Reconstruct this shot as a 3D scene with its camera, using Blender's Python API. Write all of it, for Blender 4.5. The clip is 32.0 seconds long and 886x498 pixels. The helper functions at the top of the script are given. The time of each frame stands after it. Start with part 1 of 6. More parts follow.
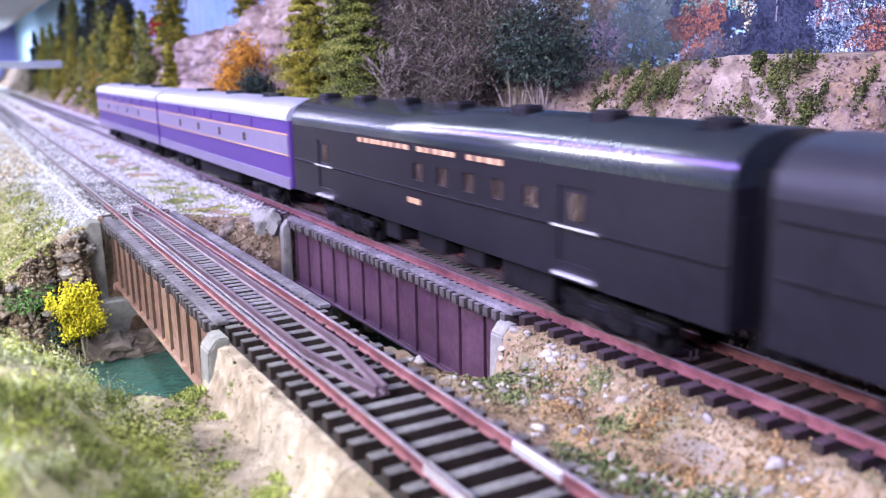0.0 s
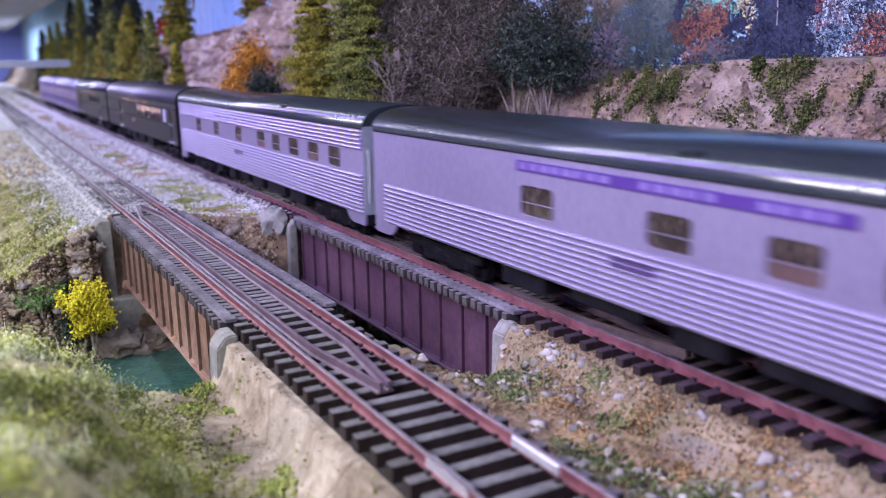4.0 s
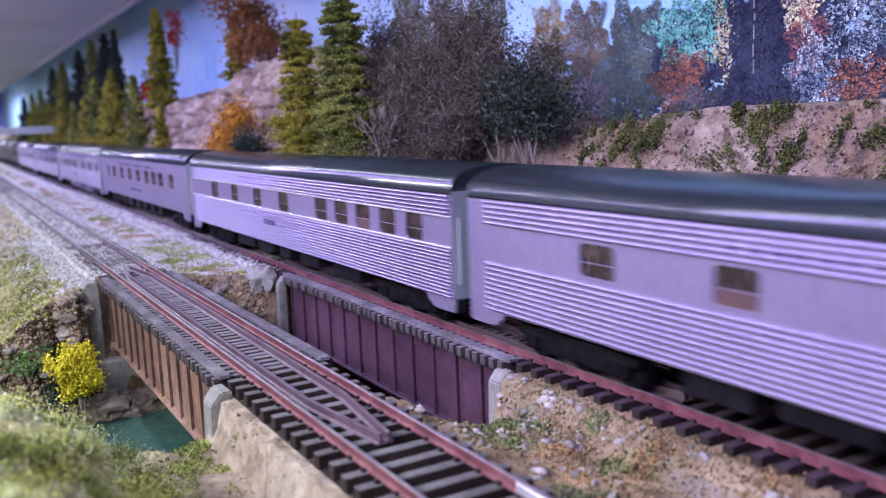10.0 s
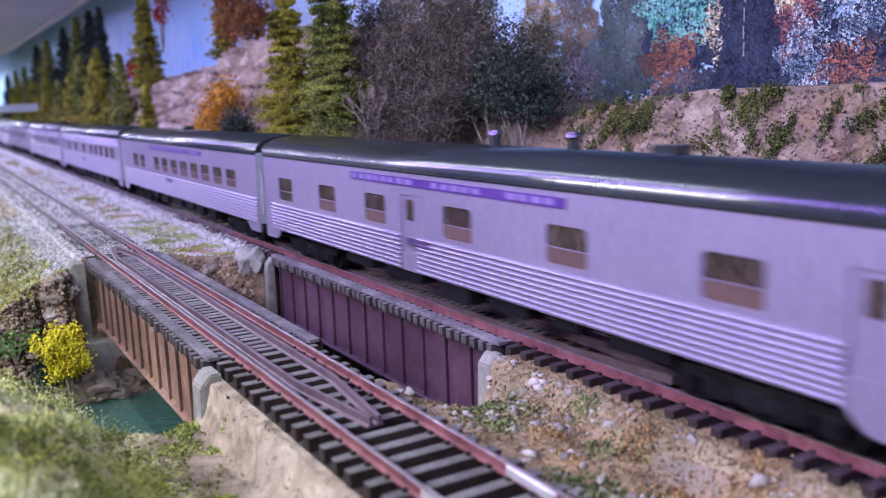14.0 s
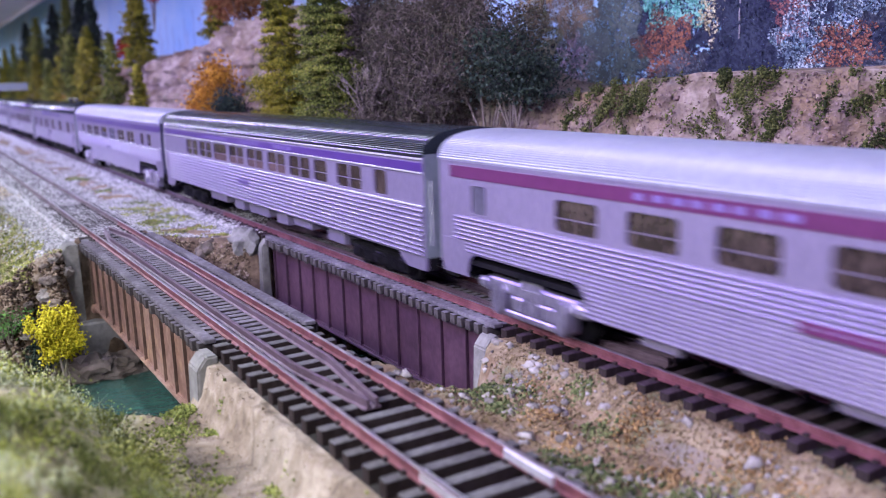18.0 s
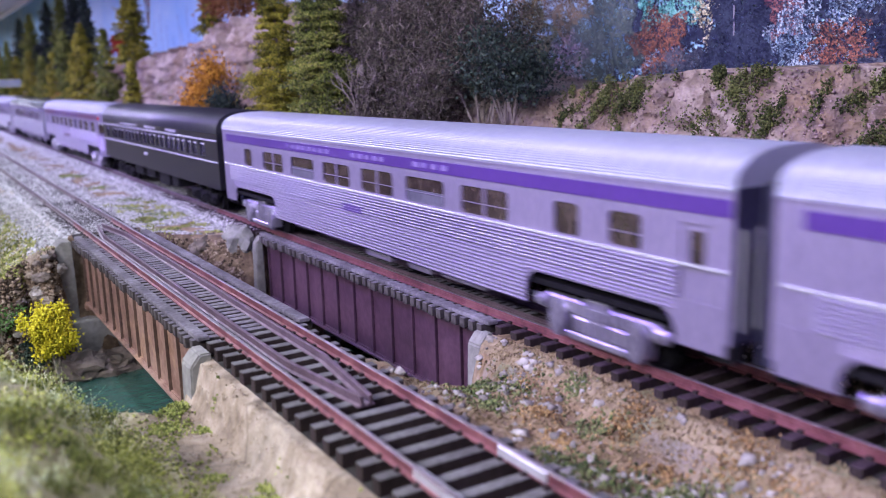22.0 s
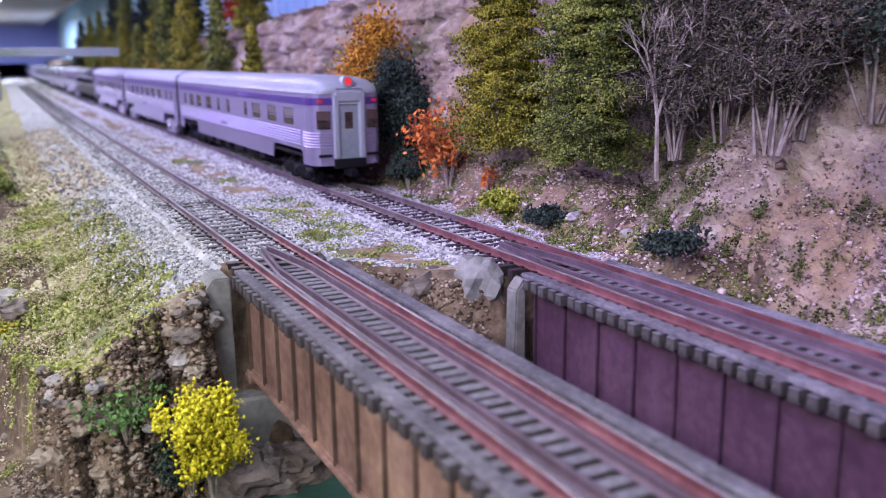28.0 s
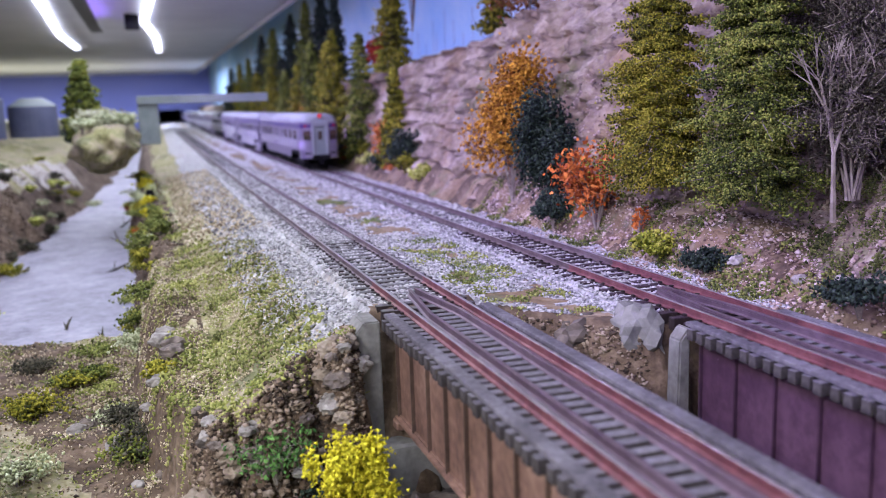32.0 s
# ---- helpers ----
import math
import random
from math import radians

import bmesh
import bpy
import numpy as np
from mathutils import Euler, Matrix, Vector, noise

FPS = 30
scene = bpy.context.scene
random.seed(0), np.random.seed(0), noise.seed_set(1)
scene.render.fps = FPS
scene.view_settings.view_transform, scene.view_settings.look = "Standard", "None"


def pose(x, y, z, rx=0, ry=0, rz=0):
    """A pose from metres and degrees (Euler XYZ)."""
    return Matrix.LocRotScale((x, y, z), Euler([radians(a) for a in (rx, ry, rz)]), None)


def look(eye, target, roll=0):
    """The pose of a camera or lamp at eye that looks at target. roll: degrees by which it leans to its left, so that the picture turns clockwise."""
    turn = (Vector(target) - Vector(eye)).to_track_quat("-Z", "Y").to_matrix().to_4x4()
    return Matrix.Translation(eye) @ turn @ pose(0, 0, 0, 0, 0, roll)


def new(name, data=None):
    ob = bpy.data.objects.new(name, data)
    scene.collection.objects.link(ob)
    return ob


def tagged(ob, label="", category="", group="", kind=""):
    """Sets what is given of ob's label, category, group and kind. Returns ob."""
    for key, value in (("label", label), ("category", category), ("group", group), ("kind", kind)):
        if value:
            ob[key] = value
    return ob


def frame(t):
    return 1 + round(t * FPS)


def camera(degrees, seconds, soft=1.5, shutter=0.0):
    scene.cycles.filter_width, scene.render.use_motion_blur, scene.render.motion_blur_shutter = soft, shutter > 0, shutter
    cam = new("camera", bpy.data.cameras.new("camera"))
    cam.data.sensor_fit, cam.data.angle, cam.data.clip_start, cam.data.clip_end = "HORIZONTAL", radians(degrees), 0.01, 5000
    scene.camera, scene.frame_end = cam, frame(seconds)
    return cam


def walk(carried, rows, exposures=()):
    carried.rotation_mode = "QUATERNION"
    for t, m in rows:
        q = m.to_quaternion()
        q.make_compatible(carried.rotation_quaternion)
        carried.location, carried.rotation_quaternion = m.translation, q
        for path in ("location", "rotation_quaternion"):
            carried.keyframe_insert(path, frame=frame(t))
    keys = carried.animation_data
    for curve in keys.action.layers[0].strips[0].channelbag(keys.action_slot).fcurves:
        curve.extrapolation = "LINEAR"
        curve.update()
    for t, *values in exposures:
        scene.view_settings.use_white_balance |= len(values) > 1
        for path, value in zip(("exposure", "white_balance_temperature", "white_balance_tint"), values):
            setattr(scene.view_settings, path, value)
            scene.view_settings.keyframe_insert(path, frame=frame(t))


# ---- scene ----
cam = camera(54.2, 32.0, soft=0.5, shutter=0.5)
MM = 0.001
# seconds, eye in millimetres, yaw, pitch, roll
PATH = [
    (0, -70.12, -206.13, 64.62, -29.257, -12.332, -1.152),
    (0.5, -70.01, -205.76, 64.89, -28.996, -12.447, -1.122),
    (1, -70.67, -207.48, 65.36, -28.855, -12.585, -1.016),
    (1.5, -70.50, -207.62, 65.49, -28.929, -12.655, -1.050),
    (2, -71.31, -209.61, 65.67, -28.912, -12.666, -1.011),
    (2.5, -71.60, -209.40, 66.07, -29.006, -12.721, -0.831),
    (3, -71.57, -209.36, 66.01, -29.001, -12.604, -0.842),
    (3.5, -71.93, -210.25, 66.13, -28.892, -12.464, -0.945),
    (5.5, -73.06, -211.67, 65.39, -29.384, -12.089, -1.034),
    (6, -73.19, -212.48, 64.80, -29.537, -11.850, -1.085),
    (6.5, -73.88, -213.05, 64.73, -29.756, -11.600, -1.321),
    (7, -74.11, -210.46, 65.07, -30.047, -10.942, -1.712),
    (7.5, -74.76, -210.17, 65.09, -30.042, -10.284, -2.068),
    (8, -74.80, -210.43, 64.82, -30.048, -9.764, -2.170),
    (8.5, -75.08, -210.35, 64.80, -30.077, -9.454, -2.101),
    (9, -74.94, -210.48, 64.57, -30.052, -9.222, -2.184),
    (9.5, -74.98, -210.64, 64.67, -30.072, -8.953, -2.307),
    (10, -75.09, -210.66, 64.58, -30.116, -8.678, -2.323),
    (10.5, -75.28, -210.39, 64.85, -30.176, -8.661, -2.246),
    (11, -75.29, -210.13, 65.01, -30.251, -8.821, -2.196),
    (11.5, -75.61, -210.09, 65.23, -30.375, -8.921, -2.158),
    (12, -75.43, -210.03, 65.11, -30.479, -9.039, -2.107),
    (12.5, -75.50, -210.17, 65.29, -30.598, -9.346, -2.115),
    (13, -75.53, -210.02, 65.23, -30.681, -9.574, -2.051),
    (13.5, -75.47, -210.06, 64.91, -30.752, -9.709, -2.030),
    (14, -75.31, -209.91, 65.08, -30.887, -10.000, -2.000),
    (14.5, -75.58, -209.89, 65.25, -30.996, -10.315, -1.960),
    (15, -75.64, -209.86, 65.50, -31.049, -10.622, -1.941),
    (15.5, -75.55, -209.65, 65.34, -31.093, -10.805, -1.938),
    (17.5, -76.00, -209.15, 65.50, -31.307, -11.256, -1.848),
    (18, -76.29, -209.24, 65.68, -31.396, -11.295, -1.759),
    (18.5, -76.13, -209.44, 65.54, -31.454, -11.298, -1.768),
    (19, -76.31, -209.80, 65.82, -31.515, -11.336, -1.768),
    (19.5, -76.13, -209.75, 65.44, -31.601, -11.203, -1.807),
    (20, -76.44, -209.73, 65.62, -31.730, -11.178, -1.819),
    (20.5, -76.46, -209.57, 65.65, -31.809, -11.213, -1.730),
    (21, -76.27, -209.49, 65.40, -31.819, -11.245, -1.732),
    (21.5, -76.31, -209.48, 65.47, -31.872, -11.359, -1.685),
    (22, -75.89, -208.93, 65.41, -31.731, -11.468, -1.681),
    (22.5, -75.59, -207.96, 65.49, -31.584, -11.592, -1.513),
    (23, -75.19, -207.35, 65.16, -31.216, -11.595, -1.566),
    (23.5, -75.00, -207.26, 65.11, -30.556, -11.599, -1.605),
    (24, -74.98, -206.49, 65.13, -30.091, -11.454, -1.609),
    (24.5, -74.06, -204.45, 65.08, -27.917, -10.953, -1.902),
    (25, -73.44, -202.42, 65.25, -24.744, -10.139, -2.180),
    (25.5, -72.87, -200.34, 65.33, -22.957, -9.561, -2.107),
    (26, -71.78, -196.83, 65.07, -20.439, -9.370, -2.180),
    (26.3, -65.01, -161.87, 60.59, -20.347, -9.503, -2.378),
    (26.5, -62.08, -144.05, 57.07, -20.440, -9.290, -2.664),
    (28.5, -74.49, -30.04, 56.99, -28.376, -12.924, -0.172),
    (29, -74.49, -30.03, 56.99, -26.994, -12.246, -0.658),
    (29.5, -74.49, -30.03, 56.99, -21.718, -11.483, -1.568),
    (30, -74.49, -30.04, 56.99, -20.371, -10.946, -1.634),
    (30.5, -74.50, -30.04, 56.99, -20.097, -10.766, -1.684),
    (31, -74.50, -30.04, 56.99, -19.507, -10.466, -1.751),
    (31.5, -74.50, -30.05, 56.99, -18.819, -10.058, -1.815),
    (32, -74.51, -30.06, 56.99, -18.484, -9.695, -1.894),
]


def eye_pose(x, y, z, yaw, pitch, roll):
    a, b = radians(yaw), radians(pitch)
    ahead = Vector((-math.sin(a) * math.cos(b), math.cos(a) * math.cos(b), math.sin(b)))
    eye = Vector((x, y, z)) * MM
    return look(eye, eye + ahead, roll)


walk(cam, [(t, eye_pose(*row)) for t, *row in PATH], [(0, 0.9, 5750, 19), (1, 0.7, 5750, 19), (2, 0.87, 5800, 20), (2.6, 0.45, 5700, 21), (3.2, 0.2, 5700, 23), (6, 0.17, 5700, 23), (24, 0.17, 5700, 23), (26, 0.3, 5800, 20), (28.5, 0.15, 5800, 19), (32, 0.08, 5800, 19)])
cam.data.dof.use_dof = True
cam.data.dof.focus_distance = 0.28
cam.data.dof.aperture_fstop = 19.5

# ---------------------------------------------------------------- light
world = bpy.data.worlds.new("room_light")
scene.world = world
world.use_nodes = True
world.node_tree.nodes["Background"].inputs["Color"].default_value = (0.72, 0.74, 0.86, 1)
world.node_tree.nodes["Background"].inputs["Strength"].default_value = 0.006


def area(name, where, target, size, size_y, power, color):
    lamp = bpy.data.lights.new(name, "AREA")
    lamp.shape, lamp.size, lamp.size_y, lamp.energy, lamp.color = "RECTANGLE", size, size_y, power, color
    ob = new(name, lamp)
    ob.matrix_world = look(where, target)
    return ob


# light strips under the deck above, and the violet strip along the aisle edge
area("strip_light_violet", (-0.150, 0.45, 0.222), (-0.1499, 0.45, 0.0), 2.6, 0.010, 10.4, (0.45, 0.27, 1.0))
area("strip_light_inner", (-0.06, 1.45, 0.222), (-0.0601, 1.45, 0.0), 3.3, 0.014, 4.1, (0.90, 0.94, 0.96))
area("strip_light_outer", (-0.21, 1.2, 0.222), (-0.12, 1.2, 0.0), 2.4, 0.014, 2.2, (0.92, 0.93, 1.0))
area("violet_strip_light", (-0.62, 0.35, 0.17), (0.05, 0.35, 0.02), 2.4, 0.03, 0.8, (0.45, 0.34, 1.0))
# two added fill lamps, no real strips: near bank, then far end of room
area("strip_light_front", (-0.33, -0.12, 0.222), (-0.12, -0.06, 0.0), 0.4, 0.03, 3.2, (0.98, 0.97, 0.86))
area("strip_light_far", (-0.5, 3.7, 0.222), (-0.4999, 3.7, 0.0), 1.3, 0.6, 16.0, (0.8, 0.85, 1.0))


# ---------------------------------------------------------------- materials
def nodes_of(name):
    m = bpy.data.materials.new(name)
    m.use_nodes = True
    nt = m.node_tree
    return m, nt, nt.nodes["Principled BSDF"]


def put(nt, kind, **sets):
    n = nt.nodes.new(kind)
    for k, v in sets.items():
        if k in n.inputs.keys():
            n.inputs[k].default_value = v
    return n


def ramp(nt, stops):
    r = nt.nodes.new("ShaderNodeValToRGB")
    el = r.color_ramp.elements
    while len(el) < len(stops):
        el.new(0.5)
    for e, (p, c) in zip(el, stops):
        e.position, e.color = p, (*c, 1)
    return r


def stuff(name, colors, scale=60.0, rough=0.8, metal=0.0, bump=0.3, fine=400.0, dist=0.0004, island=0.0, per_object=0.0, spec=0.4, coat=0.0):
    """Noise-mottled surface: colors from dark to light, coarse scale and fine grain in 1/m."""
    m, nt, b = nodes_of(name)
    co = nt.nodes.new("ShaderNodeTexCoord")
    geo = nt.nodes.new("ShaderNodeNewGeometry")
    n1 = put(nt, "ShaderNodeTexNoise", Scale=scale, Detail=6.0, Roughness=0.65)
    n2 = put(nt, "ShaderNodeTexNoise", Scale=fine, Detail=3.0)
    for n in (n1, n2):
        nt.links.new(geo.outputs["Position"] if per_object == 0 else co.outputs["Object"], n.inputs["Vector"])
    mix = put(nt, "ShaderNodeMath")
    mix.operation = "MULTIPLY_ADD"
    nt.links.new(n2.outputs["Fac"], mix.inputs[0])
    mix.inputs[1].default_value = 0.45
    nt.links.new(n1.outputs["Fac"], mix.inputs[2])
    val = mix.outputs[0]
    if island or per_object:
        src = geo.outputs["Random Per Island"] if island else nt.nodes.new("ShaderNodeObjectInfo").outputs["Random"]
        add = put(nt, "ShaderNodeMath")
        add.operation = "MULTIPLY_ADD"
        nt.links.new(src, add.inputs[0])
        add.inputs[1].default_value = island or per_object
        nt.links.new(val, add.inputs[2])
        sub = put(nt, "ShaderNodeMath")
        sub.operation = "SUBTRACT"
        nt.links.new(add.outputs[0], sub.inputs[0])
        sub.inputs[1].default_value = (island or per_object) / 2
        val = sub.outputs[0]
    k = len(colors)
    r = ramp(nt, [(0.5 + 0.42 * (i / max(1, k - 1)), c) for i, c in enumerate(colors)])
    nt.links.new(val, r.inputs["Fac"])
    nt.links.new(r.outputs["Color"], b.inputs["Base Color"])
    b.inputs["Roughness"].default_value = rough
    b.inputs["Metallic"].default_value = metal
    b.inputs["Specular IOR Level"].default_value = spec
    b.inputs["Coat Weight"].default_value = coat
    if bump:
        bp = put(nt, "ShaderNodeBump", Strength=bump, Distance=dist)
        nt.links.new(n2.outputs["Fac"], bp.inputs["Height"])
        nt.links.new(bp.outputs["Normal"], b.inputs["Normal"])
    return m


def overlay(m, colors, scale, lo, hi, shift=0.0, strength=1.0):
    """Patches of another colour with ragged edges, over the base colour of m."""
    nt = m.node_tree
    b = nt.nodes["Principled BSDF"]
    old = b.inputs["Base Color"].links[0].from_socket
    geo = nt.nodes.new("ShaderNodeNewGeometry")
    mp = put(nt, "ShaderNodeMapping", Location=(shift, shift * 1.7, -shift))
    nt.links.new(geo.outputs["Position"], mp.inputs["Vector"])
    n1 = put(nt, "ShaderNodeTexNoise", Scale=scale, Detail=7.0, Roughness=0.68)
    n2 = put(nt, "ShaderNodeTexNoise", Scale=scale * 5.0, Detail=4.0, Roughness=0.7)
    for n in (n1, n2):
        nt.links.new(mp.outputs["Vector"], n.inputs["Vector"])
    mask = put(nt, "ShaderNodeMapRange")
    mask.inputs["From Min"].default_value, mask.inputs["From Max"].default_value = lo, hi
    mask.inputs["To Max"].default_value = strength
    nt.links.new(n1.outputs["Fac"], mask.inputs["Value"])
    r = ramp(nt, [(0.3 + 0.4 * i / max(1, len(colors) - 1), c) for i, c in enumerate(colors)])
    nt.links.new(n2.outputs["Fac"], r.inputs["Fac"])
    mx = nt.nodes.new("ShaderNodeMixRGB")
    nt.links.new(mask.outputs["Result"], mx.inputs[0])
    nt.links.new(old, mx.inputs[1])
    nt.links.new(r.outputs["Color"], mx.inputs[2])
    nt.links.new(mx.outputs["Color"], b.inputs["Base Color"])
    return m


def cracks(m, scale, width=0.025, color=(0.05, 0.035, 0.025), depth=0.0):
    """Thin dark cracks along irregular cells."""
    nt = m.node_tree
    b = nt.nodes["Principled BSDF"]
    old = b.inputs["Base Color"].links[0].from_socket
    geo = nt.nodes.new("ShaderNodeNewGeometry")
    wob = put(nt, "ShaderNodeTexNoise", Scale=scale * 3, Detail=4.0)
    nt.links.new(geo.outputs["Position"], wob.inputs["Vector"])
    add = nt.nodes.new("ShaderNodeVectorMath")
    add.operation = "MULTIPLY_ADD"
    nt.links.new(wob.outputs["Color"], add.inputs[0])
    add.inputs[1].default_value = (0.22 / scale,) * 3
    nt.links.new(geo.outputs["Position"], add.inputs[2])
    v = put(nt, "ShaderNodeTexVoronoi", Scale=scale)
    v.feature = "DISTANCE_TO_EDGE"
    nt.links.new(add.outputs[0], v.inputs["Vector"])
    mask = put(nt, "ShaderNodeMapRange")
    mask.inputs["From Max"].default_value = width
    mask.inputs["To Min"].default_value, mask.inputs["To Max"].default_value = 0.5, 0.0
    nt.links.new(v.outputs["Distance"], mask.inputs["Value"])
    mx = nt.nodes.new("ShaderNodeMixRGB")
    nt.links.new(mask.outputs["Result"], mx.inputs[0])
    nt.links.new(old, mx.inputs[1])
    mx.inputs[2].default_value = (*color, 1)
    nt.links.new(mx.outputs["Color"], b.inputs["Base Color"])
    return m


M_rail = stuff("weathered_rail", [(0.06, 0.02, 0.026), (0.125, 0.041, 0.048), (0.19, 0.078, 0.084)], 90, 0.55, 0.2, 0.2)
M_railgrey = stuff("dull_grey_rail", [(0.05, 0.032, 0.036), (0.10, 0.068, 0.074), (0.16, 0.12, 0.128)], 90, 0.6, 0.2, 0.2)
M_head = stuff("rail_head_steel", [(0.20, 0.165, 0.18), (0.38, 0.34, 0.37)], 120, 0.45, 0.8, 0.1)
M_guard = stuff("guard_rail_steel", [(0.07, 0.045, 0.06), (0.16, 0.11, 0.14)], 90, 0.45, 0.4, 0.2)
# ties: overhead light put into the colours, tops lighter and sides darker
M_tie = stuff("shaded_plastic_tie", [(0.010, 0.007, 0.007), (0.022, 0.015, 0.015), (0.04, 0.03, 0.03)], 60, 0.7, 0.0, 0.4, 700, per_object=0.12, spec=0.15)
M_tietop = stuff("lit_grey_tie_top", [(0.035, 0.032, 0.034), (0.075, 0.07, 0.074), (0.13, 0.125, 0.13)], 70, 0.75, 0.0, 0.4, 700, per_object=0.12, spec=0.2)
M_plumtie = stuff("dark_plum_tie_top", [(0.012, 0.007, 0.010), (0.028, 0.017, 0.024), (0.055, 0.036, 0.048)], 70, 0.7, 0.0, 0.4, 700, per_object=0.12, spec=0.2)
M_timside = stuff("shaded_timber_side", [(0.018, 0.015, 0.016), (0.04, 0.034, 0.035), (0.075, 0.065, 0.065)], 60, 0.8, 0.0, 0.4, 700, per_object=0.1, spec=0.15)
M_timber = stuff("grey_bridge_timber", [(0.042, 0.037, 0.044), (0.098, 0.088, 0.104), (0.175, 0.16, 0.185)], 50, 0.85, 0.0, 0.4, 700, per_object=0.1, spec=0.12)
M_girdA = stuff("rusty_brown_girder", [(0.08, 0.042, 0.03), (0.18, 0.10, 0.073), (0.28, 0.18, 0.135)], 40, 0.65, 0.1, 0.3)
M_girdB = stuff("oxide_red_girder", [(0.030, 0.012, 0.024), (0.050, 0.022, 0.040), (0.078, 0.038, 0.062)], 25, 0.5, 0.0, 0.25)
overlay(M_girdB, [(0.30, 0.25, 0.32), (0.5, 0.45, 0.5)], 330, 0.70, 0.74, 1.5, 0.8)
M_conc = stuff("weathered_concrete", [(0.075, 0.07, 0.066), (0.14, 0.134, 0.128), (0.215, 0.207, 0.198)], 45, 0.85, 0, 0.5)
overlay(M_conc, [(0.06, 0.055, 0.05), (0.16, 0.14, 0.12)], 55, 0.52, 0.68, 3.0, 0.8)
overlay(M_girdA, [(0.16, 0.07, 0.03), (0.42, 0.28, 0.18)], 45, 0.56, 0.66, 2.5, 0.75)
M_ballast = stuff("grey_ballast", [(0.15, 0.145, 0.15), (0.32, 0.31, 0.32), (0.5, 0.48, 0.49)], 150, 0.9, 0, 1.0, 500, 0.001)
M_stone = stuff("ballast_stone", [(0.14, 0.135, 0.14), (0.30, 0.29, 0.295), (0.47, 0.455, 0.46)], 300, 0.9, 0, 0.4, 900, island=0.5)
M_tan = stuff("tan_plaster_bank", [(0.09, 0.066, 0.046), (0.20, 0.155, 0.115), (0.34, 0.285, 0.23)], 55, 0.95, 0, 1.0, 260, 0.0022)
cracks(overlay(M_tan, [(0.10, 0.08, 0.06), (0.24, 0.20, 0.16)], 34, 0.48, 0.64, 1.0, 0.85), 21, 0.016)
M_water = stuff("dark_green_water", [(0.022, 0.06, 0.05), (0.05, 0.115, 0.092)], 25, 0.1, 0, 0.5, 160, 0.001, spec=0.6)
M_wall = stuff("lilac_blue_wall", [(0.27, 0.30, 0.72), (0.33, 0.36, 0.78)], 2, 0.8, 0, 0)
M_silver = stuff("silver_car_side", [(0.165, 0.142, 0.212), (0.218, 0.19, 0.27)], 12, 0.38, 0.4, 0.05)
M_roofblk = stuff("black_car_roof", [(0.008, 0.011, 0.013), (0.017, 0.023, 0.025)], 15, 0.22, 0.0, 0.0, spec=0.7)
M_roofmat = stuff("satin_black_roof", [(0.009, 0.009, 0.012), (0.019, 0.019, 0.024)], 15, 0.45, 0.0, 0.0, spec=0.3)
M_dark = stuff("black_underframe", [(0.002, 0.002, 0.003), (0.009, 0.008, 0.010)], 60, 0.6, 0.0, 0.2, spec=0.1)
M_black = stuff("black_heavyweight_paint", [(0.005, 0.005, 0.007), (0.011, 0.010, 0.014)], 18, 0.3, 0.0, 0.0, spec=0.28)
M_purple = stuff("purple_paint", [(0.042, 0.018, 0.105), (0.058, 0.025, 0.14)], 18, 0.35, 0.0, 0.05)
M_cliff = stuff("pinkish_plaster_cliff", [(0.085, 0.06, 0.045), (0.235, 0.182, 0.14), (0.40, 0.335, 0.275)], 45, 0.95, 0, 1.0, 170, 0.004)
overlay(M_cliff, [(0.12, 0.075, 0.04), (0.30, 0.20, 0.12)], 16, 0.48, 0.62, 2.0, 0.8)
overlay(M_cliff, [(0.07, 0.05, 0.05), (0.16, 0.12, 0.125)], 48, 0.52, 0.66, 4.0, 0.7)
overlay(M_cliff, [(0.05, 0.055, 0.015), (0.14, 0.14, 0.05)], 22, 0.55, 0.66, 7.0, 0.85)


# ---------------------------------------------------------------- mesh helpers (millimetres)
def mesh_of(bm, material, smooth=False, name="m"):
    bmesh.ops.scale(bm, vec=(MM, MM, MM), verts=bm.verts)
    me = bpy.data.meshes.new(name)
    bm.to_mesh(me)
    bm.free()
    for mt in material if isinstance(material, (list, tuple)) else [material]:
        me.materials.append(mt)
    if smooth:
        me.polygons.foreach_set("use_smooth", [True] * len(me.polygons))
    return me


def part(name, bm, material, parent=None, label="", smooth=False, at=None):
    ob = new(name, mesh_of(bm, material, smooth, name) if isinstance(bm, bmesh.types.BMesh) else bm)
    if parent is not None:
        ob.parent = parent
    if at:
        ob.location = [v * MM for v in at]
    if label:
        tagged(ob, label=label)
    return ob


def thing(name, at, label, category, group="", kind=""):
    ob = new(name)
    ob.empty_display_size = 0.01
    ob.location = [v * MM for v in at]
    return tagged(ob, label, category, group, kind)


def box(bm, x0, x1, y0, y1, z0, z1, bevel=0.0, mat=0):
    vs = [bm.verts.new(p) for p in ((x0, y0, z0), (x1, y0, z0), (x1, y1, z0), (x0, y1, z0), (x0, y0, z1), (x1, y0, z1), (x1, y1, z1), (x0, y1, z1))]
    fs = [bm.faces.new([vs[i] for i in q]) for q in ((0, 3, 2, 1), (4, 5, 6, 7), (0, 1, 5, 4), (1, 2, 6, 5), (2, 3, 7, 6), (3, 0, 4, 7))]
    for f in fs:
        f.material_index = mat
    if bevel:
        es = list({e for f in fs for e in f.edges})
        bmesh.ops.bevel(bm, geom=es, offset=bevel, segments=1, affect="EDGES")
    return bm


def bx(*a, bevel=0.0):
    return box(bmesh.new(), *a, bevel=bevel)


